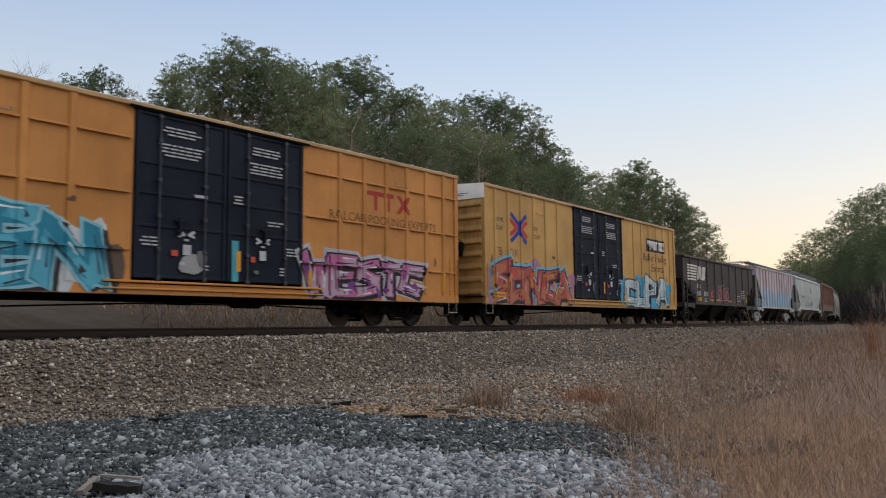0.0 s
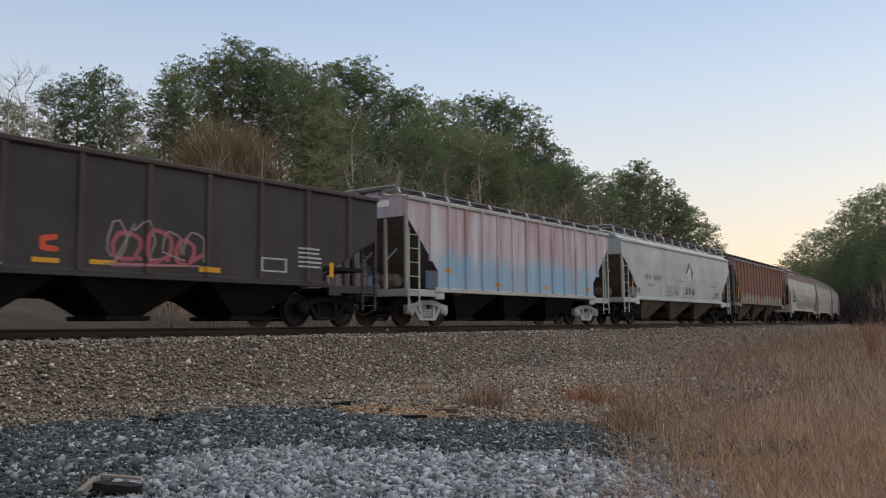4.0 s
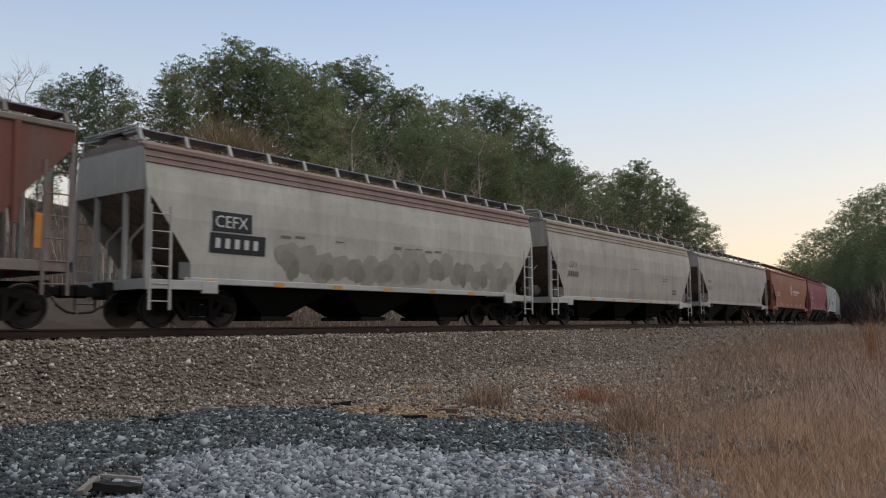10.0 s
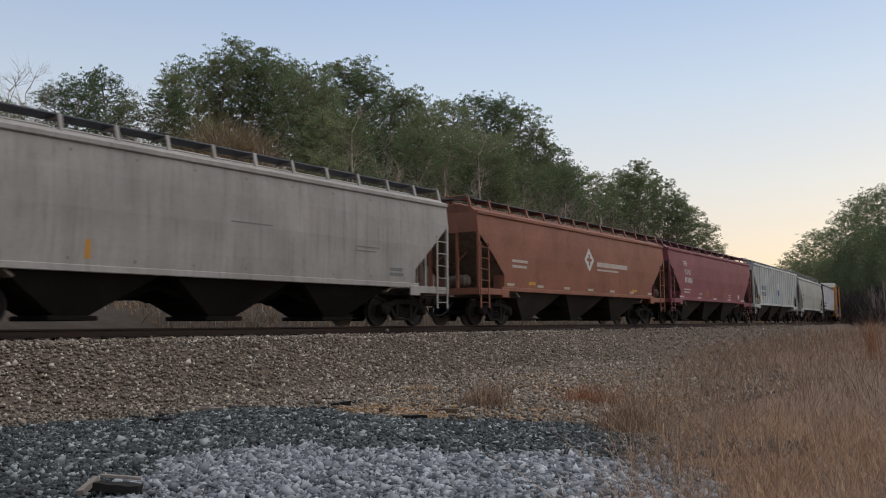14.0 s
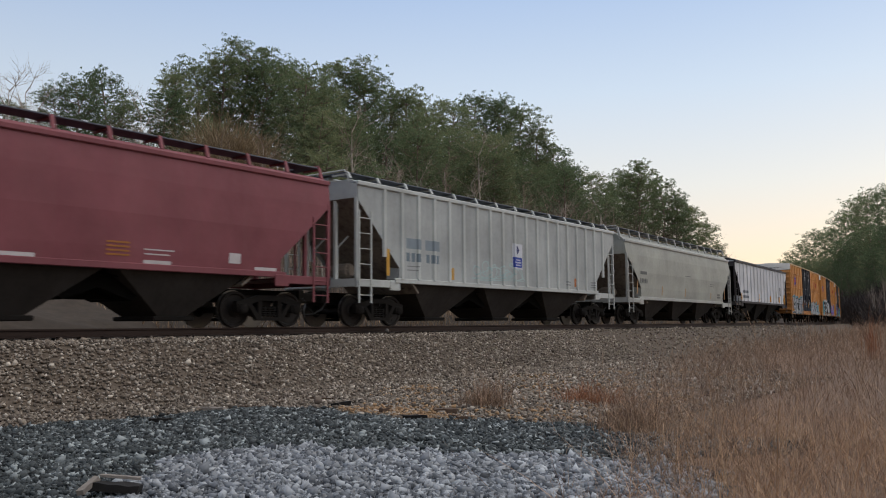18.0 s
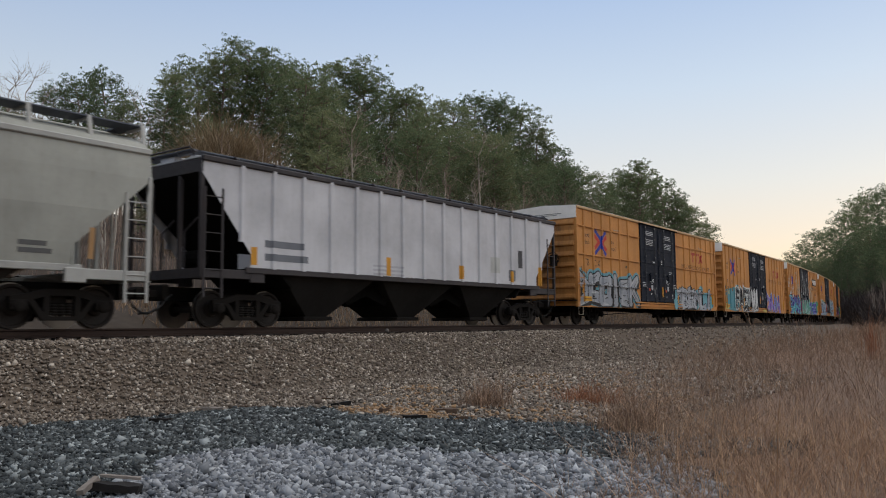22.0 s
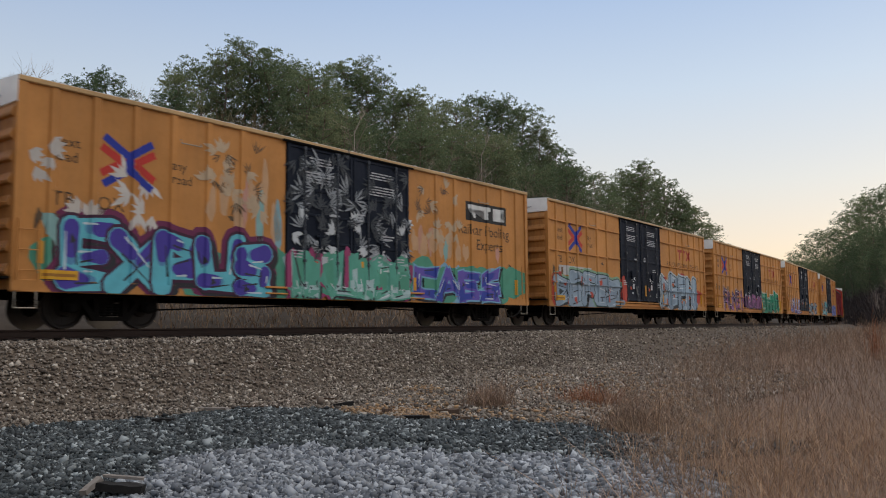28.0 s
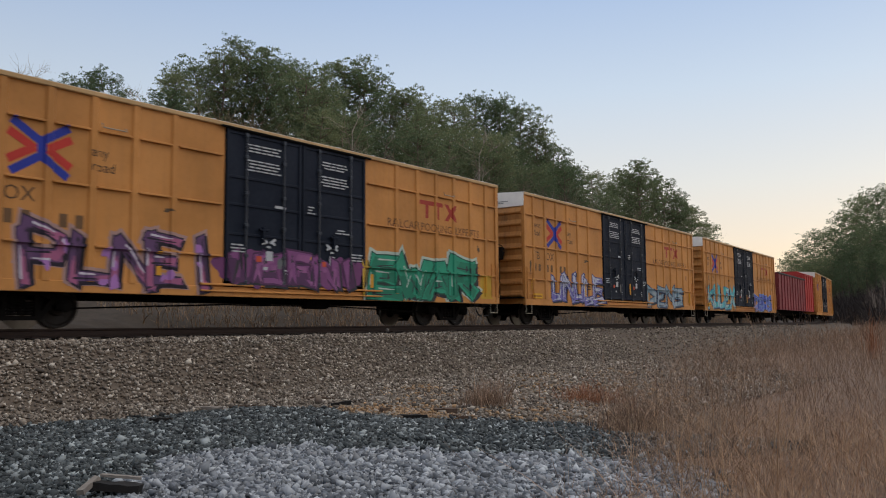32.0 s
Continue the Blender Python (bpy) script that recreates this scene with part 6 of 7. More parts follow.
layered(c, [([blob(-HL + 2.2, 1.55, 1.9, 0.85, random.Random(8)), blob(-HL + 3.6, 1.7, 1.0, 0.75, random.Random(9)), blob(-HL + 6.2, 1.5, 0.9, 0.6, random.Random(10))], (0.07, 0.24, 0.29)),
            ([blob(-HL + 0.6, 1.05, 0.5, 0.2, random.Random(11)), blob(-HL + 10.9, 0.85, 0.6, 0.1, random.Random(12)), blob(-HL + 1.3, 1.95, 0.12, 0.14, random.Random(12))], (0.5, 0.44, 0.13))], box_surf, BREAKS, "graffiti", "teal and yellow sprayed ground")
bx_piece(c, "PAEZNU", 3.1, 8.6, 0.8, 2.25, BLK, (0.52, 0.54, 0.54), None, (0.3, 0.45, 0.5), 33, 0.16, None, rim=0.11)
bx_piece(c, "DAIN", 12.0, 16.6, 0.8, 2.05, (0.12, 0.07, 0.38), (0.25, 0.42, 0.6), None, (0.45, 0.42, 0.62), 35, 0.17, (0.27, 0.14, 0.48), rim=0.07)
box_marks(c, 0, seed=6)
c = SMOOTH
join(c, 298.6, BL, "orange box car covered with blue, green and black graffiti")
rnd = random.Random(41)
layered(c, [([blob(-HL + 1.2 + 1.05 * k, 1.4 + rnd.uniform(-0.1, 0.15), 0.8, 0.6, rnd) for k in range(17)], (0.07, 0.27, 0.18))], box_surf, BREAKS, "graffiti", "green sprayed ground")
bx_piece(c, "EXPUS", 1.1, 6.5, 0.8, 2.0, (0.11, 0.42, 0.5), (0.05, 0.012, 0.035), None, (0.5, 0.58, 0.62), 36, 0.21, (0.06, 0.04, 0.28), rim=0.07, upper=True, halo=(0.14, 0.02, 0.07), plump=True)
bx_piece(c, "WKUWHE", 7.1, 11.9, 0.8, 1.85, (0.34, 0.46, 0.46), (0.08, 0.3, 0.22), (0.28, 0.04, 0.12), (0.55, 0.58, 0.58), 37, 0.14, (0.1, 0.33, 0.24))
bx_piece(c, "CAES", 12.2, 17.0, 0.8, 1.85, (0.12, 0.08, 0.36), (0.16, 0.36, 0.5), (0.20, 0.38, 0.5), (0.5, 0.55, 0.6), 38, 0.16, (0.03, 0.05, 0.3))
petals(c, -2.4, 2.4, 2.1, 4.7, 260, (0.045, 0.052, 0.06), 61, 0.4, 0.16)
petals(c, -2.4, 2.4, 2.0, 4.6, 120, (0.26, 0.28, 0.3), 60, 0.5, 0.14)
petals(c, -2.4, 2.4, 1.95, 3.2, 46, (0.5, 0.52, 0.53), 62, 0.36, 0.3)
petals(c, -5.0, -3.2, 2.9, 4.5, 60, (0.46, 0.34, 0.22), 63, 0.36, 0.3)
petals(c, -4.9, -3.3, 3.0, 4.4, 40, (0.12, 0.075, 0.04), 64, 0.34, 0.13)
petals(c, 2.7, 5.2, 2.6, 4.5, 60, (0.46, 0.34, 0.22), 65, 0.36, 0.3)
petals(c, 2.8, 4.4, 3.0, 4.5, 34, (0.12, 0.075, 0.05), 66, 0.34, 0.13)
petals(c, -9.2, -8.6, 2.9, 3.7, 16, (0.46, 0.42, 0.38), 67, 0.35, 0.4)
layered(c, [([blob(-3.9 + 0.55 * k, 2.6 + rnd.uniform(-0.3, 0.3), 0.16, 0.45, rnd) for k in range(3)] + [blob(3.1 + 0.5 * k, 2.7, 0.14, 0.5, rnd) for k in range(2)], (0.46, 0.24, 0.16)), ([blob(-2.75, 2.6, 0.14, 0.6, rnd)], (0.2, 0.34, 0.38))], box_surf, BREAKS, "graffiti")
box_marks(c, 1, seed=7)
rnd = random.Random(88)
layered(c, [([blob(-HL + 4.6 + 0.4 * k, rnd.uniform(2.6, 3.4), 0.15, rnd.uniform(0.3, 0.8), rnd, 16, 0.4) for k in range(6)] + [blob(2.8 + 0.45 * k, rnd.uniform(2.4, 3.0), 0.16, rnd.uniform(0.3, 0.6), rnd, 16, 0.4) for k in range(7)], (0.5, 0.3, 0.16)),
            ([blob(-HL + 6.1, 2.7, 0.12, 0.7, rnd, 16, 0.4), blob(-HL + 0.9, 2.0, 0.3, 0.3, rnd, 16, 0.4), blob(4.4, 2.5, 0.12, 0.4, rnd, 16, 0.4)], (0.22, 0.38, 0.36)), ([blob(-HL + 5.6, 3.1, 0.1, 0.5, rnd, 16, 0.4), blob(HL - 2.0, 2.5, 0.1, 0.3, rnd, 16, 0.4)], (0.5, 0.26, 0.2))], box_surf, BREAKS, "graffiti", "faded runs of sprayed paint")
petals(c, -HL + 2.0, -HL + 3.2, 2.45, 3.3, 24, (0.54, 0.5, 0.46), 68, 0.46, 0.25)
petals(c, -HL + 1.0, -HL + 1.8, 2.2, 2.7, 9, (0.5, 0.45, 0.4), 69, 0.4, 0.4)
ledged(True)
c = box(318.95, "orange box car with grey and red graffiti")
layered(c, [([blob(-HL + 1.0 + 0.9 * k, 1.05 + 0.1 * math.sin(k * 1.7), 0.7, 0.3, random.Random(70 + k)) for k in range(7)], (0.24, 0.31, 0.38)), ([blob(-HL + 0.5, 1.45, 0.5, 0.6, random.Random(6)), blob(-HL + 7.2, 1.6, 0.35, 0.6, random.Random(9)), blob(-HL + 4.6, 1.5, 0.4, 0.35, random.Random(5))], (0.42, 0.05, 0.03))], box_surf, BREAKS, "graffiti", "slate blue and red sprayed ground")
bx_piece(c, "DEFSV", 0.7, 6.7, 0.85, 2.0, (0.27, 0.345, 0.42), (0.02, 0.045, 0.045), None, (0.46, 0.51, 0.55), 42, 0.21, (0.22, 0.29, 0.36), rim=0.045, halo=(0.2, 0.34, 0.22), accent=(0.45, 0.06, 0.03), plump=True)
layered(c, [([blob(HL - 6.6 + 0.9 * k, 1.05 + 0.1 * math.sin(k * 1.3), 0.7, 0.3, random.Random(80 + k)) for k in range(6)], (0.25, 0.33, 0.4))], box_surf, BREAKS, "graffiti", "slate blue sprayed ground")
bx_piece(c, "DEFN", 12.0, 17.0, 0.85, 2.4, (0.29, 0.38, 0.46), (0.02, 0.035, 0.045), None, (0.58, 0.62, 0.64), 43, 0.23, (0.2, 0.27, 0.34), rim=0.045, halo=(0.42, 0.48, 0.5), accent=(0.45, 0.1, 0.03), plump=True)
layered(c, [([blob(HL - 1.5, 1.45, 0.8, 0.4, random.Random(2)), blob(HL - 3.9, 2.45, 0.5, 0.25, random.Random(2)), blob(HL - 6.4, 2.3, 0.3, 0.12, random.Random(2)), blob(-HL + 0.9, 1.5, 0.35, 0.6, random.Random(6))], (0.4, 0.04, 0.03))], box_surf, BREAKS, "graffiti")
layered(c, [([rect(-HL + 0.95, -HL + 3.9, 2.02, 2.4)], (0.45, 0.45, 0.44))], lambda y, z: box_surf(y, z) - 0.003, BREAKS, "graffiti")
box_marks(c, 0, seed=8)
c = box(339.5, "orange box car with purple, pink and green graffiti")
bx_piece(c, "PLNEI", 2.2, 6.8, 0.85, 2.05, (0.11, 0.05, 0.13), (0.02, 0.012, 0.025), None, (0.55, 0.5, 0.56), 44, 0.11, (0.34, 0.1, 0.2), rim=0.03, halo=(0.36, 0.22, 0.2), accent=(0.36, 0.16, 0.42))
bx_piece(c, "UMENI", 7.2, 11.6, 1.1, 1.8, (0.2, 0.06, 0.18), (0.07, 0.02, 0.07), (0.16, 0.045, 0.14), None, 45, 0.12, (0.26, 0.09, 0.22))
layered(c, [([rect(-HL + 11.75, -HL + 12.3, 0.85, 1.9), rect(HL - 1.1, HL - 0.4, 0.9, 1.7)], (0.5, 0.3, 0.03))], box_surf, BREAKS, "graffiti")
bx_piece(c, "EWAR", 12.2, 17.4, 0.85, 2.0, (0.02, 0.27, 0.16), (0.01, 0.07, 0.045), None, (0.45, 0.52, 0.46), 46, 0.22, (0.012, 0.17, 0.1), rim=0.04, halo=(0.42, 0.5, 0.44))
box_marks(c, 0, seed=9)
c = box(360.1, "orange box car with white and violet graffiti")
bx_piece(c, "UNULE", 2.2, 6.9, 0.85, 1.95, (0.42, 0.44, 0.55), (0.06, 0.06, 0.22), None, WHT, 47, 0.12, (0.16, 0.14, 0.4))
bx_piece(c, "DENS", 12.1, 17.0, 0.85, 1.85, (0.16, 0.26, 0.33), (0.04, 0.05, 0.1), None, None, 48, 0.12, (0.3, 0.36, 0.4))
box_marks(c, 0, seed=10)
c = box(380.75, "orange box car with aqua graffiti")
bx_piece(c, "KULEX", 0.8, 6.8, 0.85, 2.2, (0.08, 0.42, 0.46), (0.05, 0.15, 0.3), None, WHT, 49, 0.14, (0.3, 0.5, 0.52))
bx_piece(c, "DEOS", 12.2, 17.4, 0.85, 2.0, (0.06, 0.09, 0.4), (0.2, 0.3, 0.5), None, None, 51, 0.15, (0.15, 0.2, 0.5))
box_marks(c, 0, seed=11)
# two cars at the far end, seen only from afar
c = new("gondola_car")
join(c, 401.2, BL, "dull red gondola car with a taller bright red end", "gondola")
for sx in (1, -1):
    for y0, y1, z1, paint in ((-HL, HL - 5.2, 3.95, DARKRED), (HL - 5.2, HL, 4.45, RED)):
        part("side_wall", Geo().box(*sorted((sx * 1.42, sx * 1.5)), y0, y1 - 0.004, 1.0, z1, 0.01), paint, c)
        n = int((y1 - y0) / 1.3)
        for i in range(n + 1):
            y = y0 + 0.1 + (y1 - y0 - 0.2) * i / n
            part("side_post", Geo().box(*sorted((sx * 1.502, sx * 1.56)), y - 0.06, y + 0.06, 1.02, z1 - 0.14, 0.01), paint, c)
        part("top_rail", Geo().box(*sorted((sx * 1.4, sx * 1.58)), y0, y1 - 0.006, z1 - 0.12, z1 + 0.02, 0.02), COAL if paint is DARKRED else paint, c)
for y, z1, paint in ((-HL + 0.05, 3.95, DARKRED), (HL - 5.15, 4.45, RED), (HL - 0.05, 4.45, RED)):
    part("end_wall", Geo().box(-1.41, 1.41, y - 0.05, y + 0.05, 1.0, z1), paint, c)
part("hood", Geo().prism([(-1.4, 4.46), (1.4, 4.46), (0.9, 4.72), (-0.9, 4.72)], "y", HL - 5.1, HL - 0.1), RED, c)
part("floor", Geo().box(-1.4, 1.4, -HL + 0.1, HL - 0.1, 1.0, 1.1), BLACK, c)
part("centre_sill", Geo().box(-0.25, 0.25, -HL, HL, 0.62, 0.98), BLACK, c)
for se in (-1, 1):
    add_truck(c, se * (HL - 2.2), "black")
c = join(SPARE, 421.7, BL, "orange box car at the end of the view")
box_marks(c, 0, seed=12)


# ---- trees and undergrowth ----
BARK = plain("pine_bark", (0.19, 0.14, 0.11), 0.95, vary=0.4, scale=5, grain=0.8)
GREYBARK = plain("grey_bark", (0.4, 0.35, 0.29), 0.95, vary=0.35, scale=5, grain=0.6)
NEEDLES = islands("pine_needles", [(0.11, 0.155, 0.08), (0.148, 0.195, 0.097), (0.19, 0.232, 0.115), (0.225, 0.245, 0.135), (0.126, 0.17, 0.086)], 0.9, 0.15, 0.03, 0.42)
TWIG = islands("bare_twigs", [(0.19, 0.14, 0.11), (0.27, 0.2, 0.155), (0.23, 0.16, 0.12), (0.36, 0.29, 0.23)], 0.95)
TAN_TWIG = islands("tan_twigs", [(0.27, 0.2, 0.12), (0.34, 0.255, 0.15), (0.22, 0.165, 0.1), (0.3, 0.225, 0.14)], 0.95)
PALE_TWIG = islands("pale_twigs", [(0.33, 0.27, 0.22), (0.42, 0.35, 0.28), (0.3, 0.24, 0.19), (0.38, 0.31, 0.25)], 0.95)
nrand = np.random.RandomState(7)


def limb(g, p, d, length, r, depth, rnd, bend=0.25, kids=3, tips=None, up=0.2):
    """A branching limb; fine ends are collected in tips."""
    pts, n = [p.copy()], (3 if depth > 0 else 2)
    q = p.copy()
    for i in range(n):
        d = (d + Vector((rnd.uniform(-1, 1), rnd.uniform(-1, 1), rnd.uniform(-0.6, 0.8) + up)) * bend * 0.5).normalized()
        q = q + d * length / n
        pts.append(q.copy())
    g.tube(pts, [r * (1 - 0.75 * i / n) for i in range(n + 1)], 4 if r > 0.05 else 3)
    if depth <= 0:
        if tips is not None:
            tips.append(pts[-1])
            if rnd.random() < 0.45:
                tips.append(pts[-2])
        return
    for k in range(kids):
        i = rnd.choice([1, 2, 2, 3][:n + 1])
        a = rnd.uniform(0, 6.28)
        o = d.orthogonal().normalized()
        o = o * math.cos(a) + d.cross(o) * math.sin(a)
        limb(g, pts[i], (d * 0.75 + o * rnd.uniform(0.5, 0.95)).normalized(), length * rnd.uniform(0.5, 0.75), r * 0.45, depth - 1, rnd, bend, kids, tips, up)
    if tips is not None:
        tips.append(pts[-1])


def tufts(centres, size, per, rs, flatten=0.72, wide=(0.22, 0.4), needle=(0.1, 0.2)):
    """Flat-bottomed cushions of short needle sprays round the given places: corners and three-cornered faces."""
    c = np.repeat(np.asarray(centres, float), per, axis=0)
    rad = np.repeat(size * rs.uniform(0.65, 1.3, len(centres)), per)
    n = len(c)
    d = rs.normal(size=(n, 3))
    d[:, 2] = np.abs(d[:, 2]) * 1.1 - 0.25
    d /= np.linalg.norm(d, axis=1)[:, None]
    w = np.cross(d, rs.normal(size=(n, 3)))
    w /= np.linalg.norm(w, axis=1)[:, None] + 1e-9
    ln = rs.uniform(*needle, n)[:, None]
    base = c + d * (rad * rs.uniform(0.15, 0.95, n) ** 0.7)[:, None] * (1, 1, flatten)
    d2 = d * (1, 1, 0.8) + rs.normal(size=(n, 3)) * 0.4
    wd = ln * rs.uniform(*wide, n)[:, None]
    v = np.stack([base - w * wd, base + w * wd, base + d2 * ln], 1)
    return v.reshape(-1, 3), np.arange(n * 3).reshape(n, 3)


def pine(seed, H, bare=0.4, R=2.9, limbs=34, per=46, size=0.5, name="pine_tree", along=6):
    """A loblolly pine: long trunk, limbs in uneven tiers, cushions of needles towards their ends, air between."""
    rnd, rs = random.Random(seed), np.random.RandomState(seed)
    g = Geo()
    pts = [Vector((0, 0, -0.4))]
    for i in range(1, 7):
        pts.append(Vector((rnd.uniform(-0.1, 0.1) * i * 0.6, rnd.uniform(-0.1, 0.1) * i * 0.6, H * i / 6 * 0.97)))
    g.tube(pts, [0.2 * (H / 16) * (1 - 0.85 * i / 6) + 0.02 for i in range(7)], 7)
    spots_, turn = [], rnd.uniform(0, 6.28)
    for j in range(limbs):
        k = (j + rnd.uniform(-0.3, 0.5)) / limbs
        k = min(1.0, max(0.0, k))
        turn += 2.4 + rnd.uniform(-0.5, 0.5)
        reach = R * float(np.interp(k, [0, 0.15, 0.4, 0.62, 0.82, 0.94, 1], [0.55, 0.8, 0.97, 1.0, 0.92, 0.74, 0.5])) * rnd.uniform(0.72, 1.08)
        z0 = H * (bare + (0.985 - bare) * k)
        f = min(5.99, z0 / (H * 0.97) * 6)
        p = pts[int(f)].lerp(pts[int(f) + 1], f - int(f))
        rise = reach * (rnd.uniform(0.05, 0.25) + 0.3 * k)
        out = Vector((math.cos(turn), math.sin(turn), 0))
        side = Vector((-out.y, out.x, 0))
        m = p + out * reach * 0.5 + Vector((0, 0, rise * 0.3))
        t = p + out * reach + Vector((0, 0, rise))
        g.tube([p, m, t], [0.06, 0.04, 0.014], 3)
        n = max(2, int(along * (0.45 + 0.75 * reach / R)))
        for i in range(n):
            u = 0.3 + 0.72 * (i + rnd.random()) / n
            q = p.lerp(t, u) + side * rnd.uniform(-0.42, 0.42) * reach * (0.35 + 0.5 * u) * 0.75 + Vector((0, 0, rnd.uniform(-0.12, 0.28)))
            spots_.append(q)
    for i in range(3):
        spots_.append(pts[6] + Vector((rnd.uniform(-0.3, 0.3), rnd.uniform(-0.3, 0.3), 0.15 + 0.3 * i - 0.3)))
    # loose sprays fill the crown, and round knots of needles stand at the twigs' ends
    core = np.array([tuple(q) for q in spots_])
    v, f = tufts(core, size * 1.1, max(5, per // 7), rs, needle=(0.25 * size, 0.4 * size))
    knots = np.repeat(core, 4, axis=0) + rs.normal(size=(len(core) * 4, 3)) * (0.85 * size, 0.85 * size, 0.6 * size)
    v2, f2 = tufts(knots, size * 0.42, max(7, per // 2), rs, 0.95, (0.34, 0.55), (0.17 * size, 0.27 * size))
    v, f = np.concatenate([v, v2]), np.concatenate([f, f2 + len(v)])
    tree = tagged(new(name), "", "tree")
    part("trunk", g, BARK, tree)
    tagged(part("crown", quick_mesh("crown", v, f, [NEEDLES]), NEEDLES, tree), kind="stuff")
    return tree


def bare_tree(seed, H, mat, stems=1, depth=3, kids=4, lean=0.1, label="", spread=0.42):
    rnd = random.Random(seed)
    tree = tagged(new("bare_tree"), label, "tree")
    trunk, twig = Geo(), Geo()
    for s in range(stems):
        d = Vector((rnd.uniform(-lean, lean), rnd.uniform(-lean, lean), 1)).normalized()
        p = Vector((rnd.uniform(-0.3, 0.3) * (stems > 1), rnd.uniform(-0.3, 0.3) * (stems > 1), -0.3))
        pts = [p]
        hh = H * rnd.uniform(0.8, 1.0)
        for i in range(7):
            d = (d + Vector((rnd.uniform(-1, 1), rnd.uniform(-1, 1), 0.6)) * 0.08).normalized()
            pts.append(pts[-1] + d * hh / 7)
        r0 = 0.011 * hh + 0.02
        trunk.tube(pts, [r0 * (1 - 0.85 * i / 7) for i in range(8)], 6)
        for i in range(2, 8):
            for k in range(2 if i < 7 else 1):
                a = rnd.uniform(0, 6.28)
                dd = Vector((math.cos(a) * spread, math.sin(a) * spread, 0.75)).normalized()
                limb(twig, pts[i].copy(), dd, hh * (0.36 - 0.03 * i) * rnd.uniform(0.7, 1.2), r0 * 0.36, depth - 1, rnd, 0.25, kids, None, 0.25)
    part("trunk", trunk, GREYBARK, tree)
    tagged(part("branch_work", twig, mat, tree), kind="stuff")
    return tree


def ground_z(x, y):
    return float(height(np.array([x]), np.array([y]))[0])


def plant(proto, s, off, scale=1.0, turn=None, first=False, dz=0.0):
    p, h = line(s, off)
    m = Matrix.Translation((p.x, p.y, ground_z(p.x, p.y) + dz)) @ pose(0, 0, 0, 0, 0, random.uniform(0, 360) if turn is None else turn)
    if first:
        proto.matrix_basis = m @ Matrix.Scale(scale, 4)
        return proto
    ob = copy_thing(proto, m)
    ob.scale = (scale * random.uniform(0.92, 1.08), scale * random.uniform(0.92, 1.08), scale)
    return ob


HS = (16, 17, 15, 18, 14)
PINES = [pine(q, h, b, r, n, 44, 0.45, along=8) for q, h, b, r, n in ((1, 16, 0.42, 2.9, 38), (2, 17, 0.44, 2.7, 40), (3, 15, 0.30, 2.9, 40), (4, 18, 0.46, 2.8, 40), (5, 14, 0.36, 2.8, 36))]
BACK = [pine(6, 14, 0.14, 3.0, 38, 30, 0.6), pine(7, 14, 0.10, 2.8, 38, 30, 0.6)]
FAR = [pine(8, 14, 0.18, 3.6, 34, 26, 0.75, along=5), pine(9, 14, 0.14, 3.3, 34, 26, 0.75, along=5)]
YOUNG = [pine(q, 7, 0.06, 1.7, 30, 30, 0.36, "young_pine", 5) for q in (21, 22)]
for q in PINES + BACK + FAR:
    tagged(q, "tall loblolly pine with a rounded dark green crown", "tree", "pines along the cutting")
for q in YOUNG:
    tagged(q, "young bushy pine with branches to the ground", "tree", "young pines on the bank")
BARES = [bare_tree(11, 10, TWIG, 1, 3, 3, label="leafless grey tree on the bank"), bare_tree(12, 8, TWIG, 2, 3, 3, label="leafless grey tree on the bank"), bare_tree(14, 12, PALE_TWIG, 1, 3, 4, 0.06, "tall thin leafless tree on the bank")]
SHRUB = bare_tree(13, 6.0, TAN_TWIG, 11, 3, 3, 0.4, "tan leafless thicket of saplings", 0.35)
for q in BARES + [SHRUB]:
    q["group"] = "bare trees on the bank"
used, LATE = set(), []


def put(proto, s, off, scale, dz=0.0):
    """Copies first; the pattern tree itself goes to its own place at the end."""
    if proto.name in used:
        return plant(proto, s, off, scale, dz=dz)
    used.add(proto.name)
    LATE.append((proto, s, off, scale, dz))


tr = random.Random(5)
# the tall pines that make the skyline, along the track: place, distance left of it, height
SKYLINE = ((24.2, -34, 7.5), (28.2, -36, 8.9), (28.7, -34, 9.9), (32.0, -36, 11.3), (31.6, -33, 9.1), (34.5, -32, 10.5), (36.9, -34, 12.6), (43.9, -40, 15.4),
           (43.1, -36, 15.5), (45.7, -36, 16.9), (46.0, -34, 15.3), (52.3, -38, 17.1), (52.8, -36, 15.7), (52.1, -33, 14.1), (59.0, -36, 18.5), (59.5, -34, 18.4),
           (67.2, -36, 17.7), (67.6, -34, 18.2), (72.9, -35, 18.1), (76.8, -34, 18.4), (87.0, -36, 22.0), (89.3, -34, 22.1), (94.1, -33, 21.6), (94.9, -31, 19.7),
           (96.9, -30, 17.5), (104.3, -30, 16.1), (120.7, -32, 17.4), (123.2, -30, 16.5), (141.9, -32, 20.9))
for i, (s, off, h) in enumerate(SKYLINE):
    k = i % 5 if h > 12 else 2
    put(PINES[k], s, off, h * 0.935 / HS[k])
for s, off, h in ((88.0, -16, 14.2), (97.8, -16, 14.8), (100.8, -15, 13.4), (109.3, -15, 12.4), (119.9, -15, 10.9), (131.0, -15, 9.4), (93, -18, 14), (105, -19, 13.4), (114, -18, 12)):
    k = tr.randrange(5)
    put(PINES[k], s, off, h / HS[k])
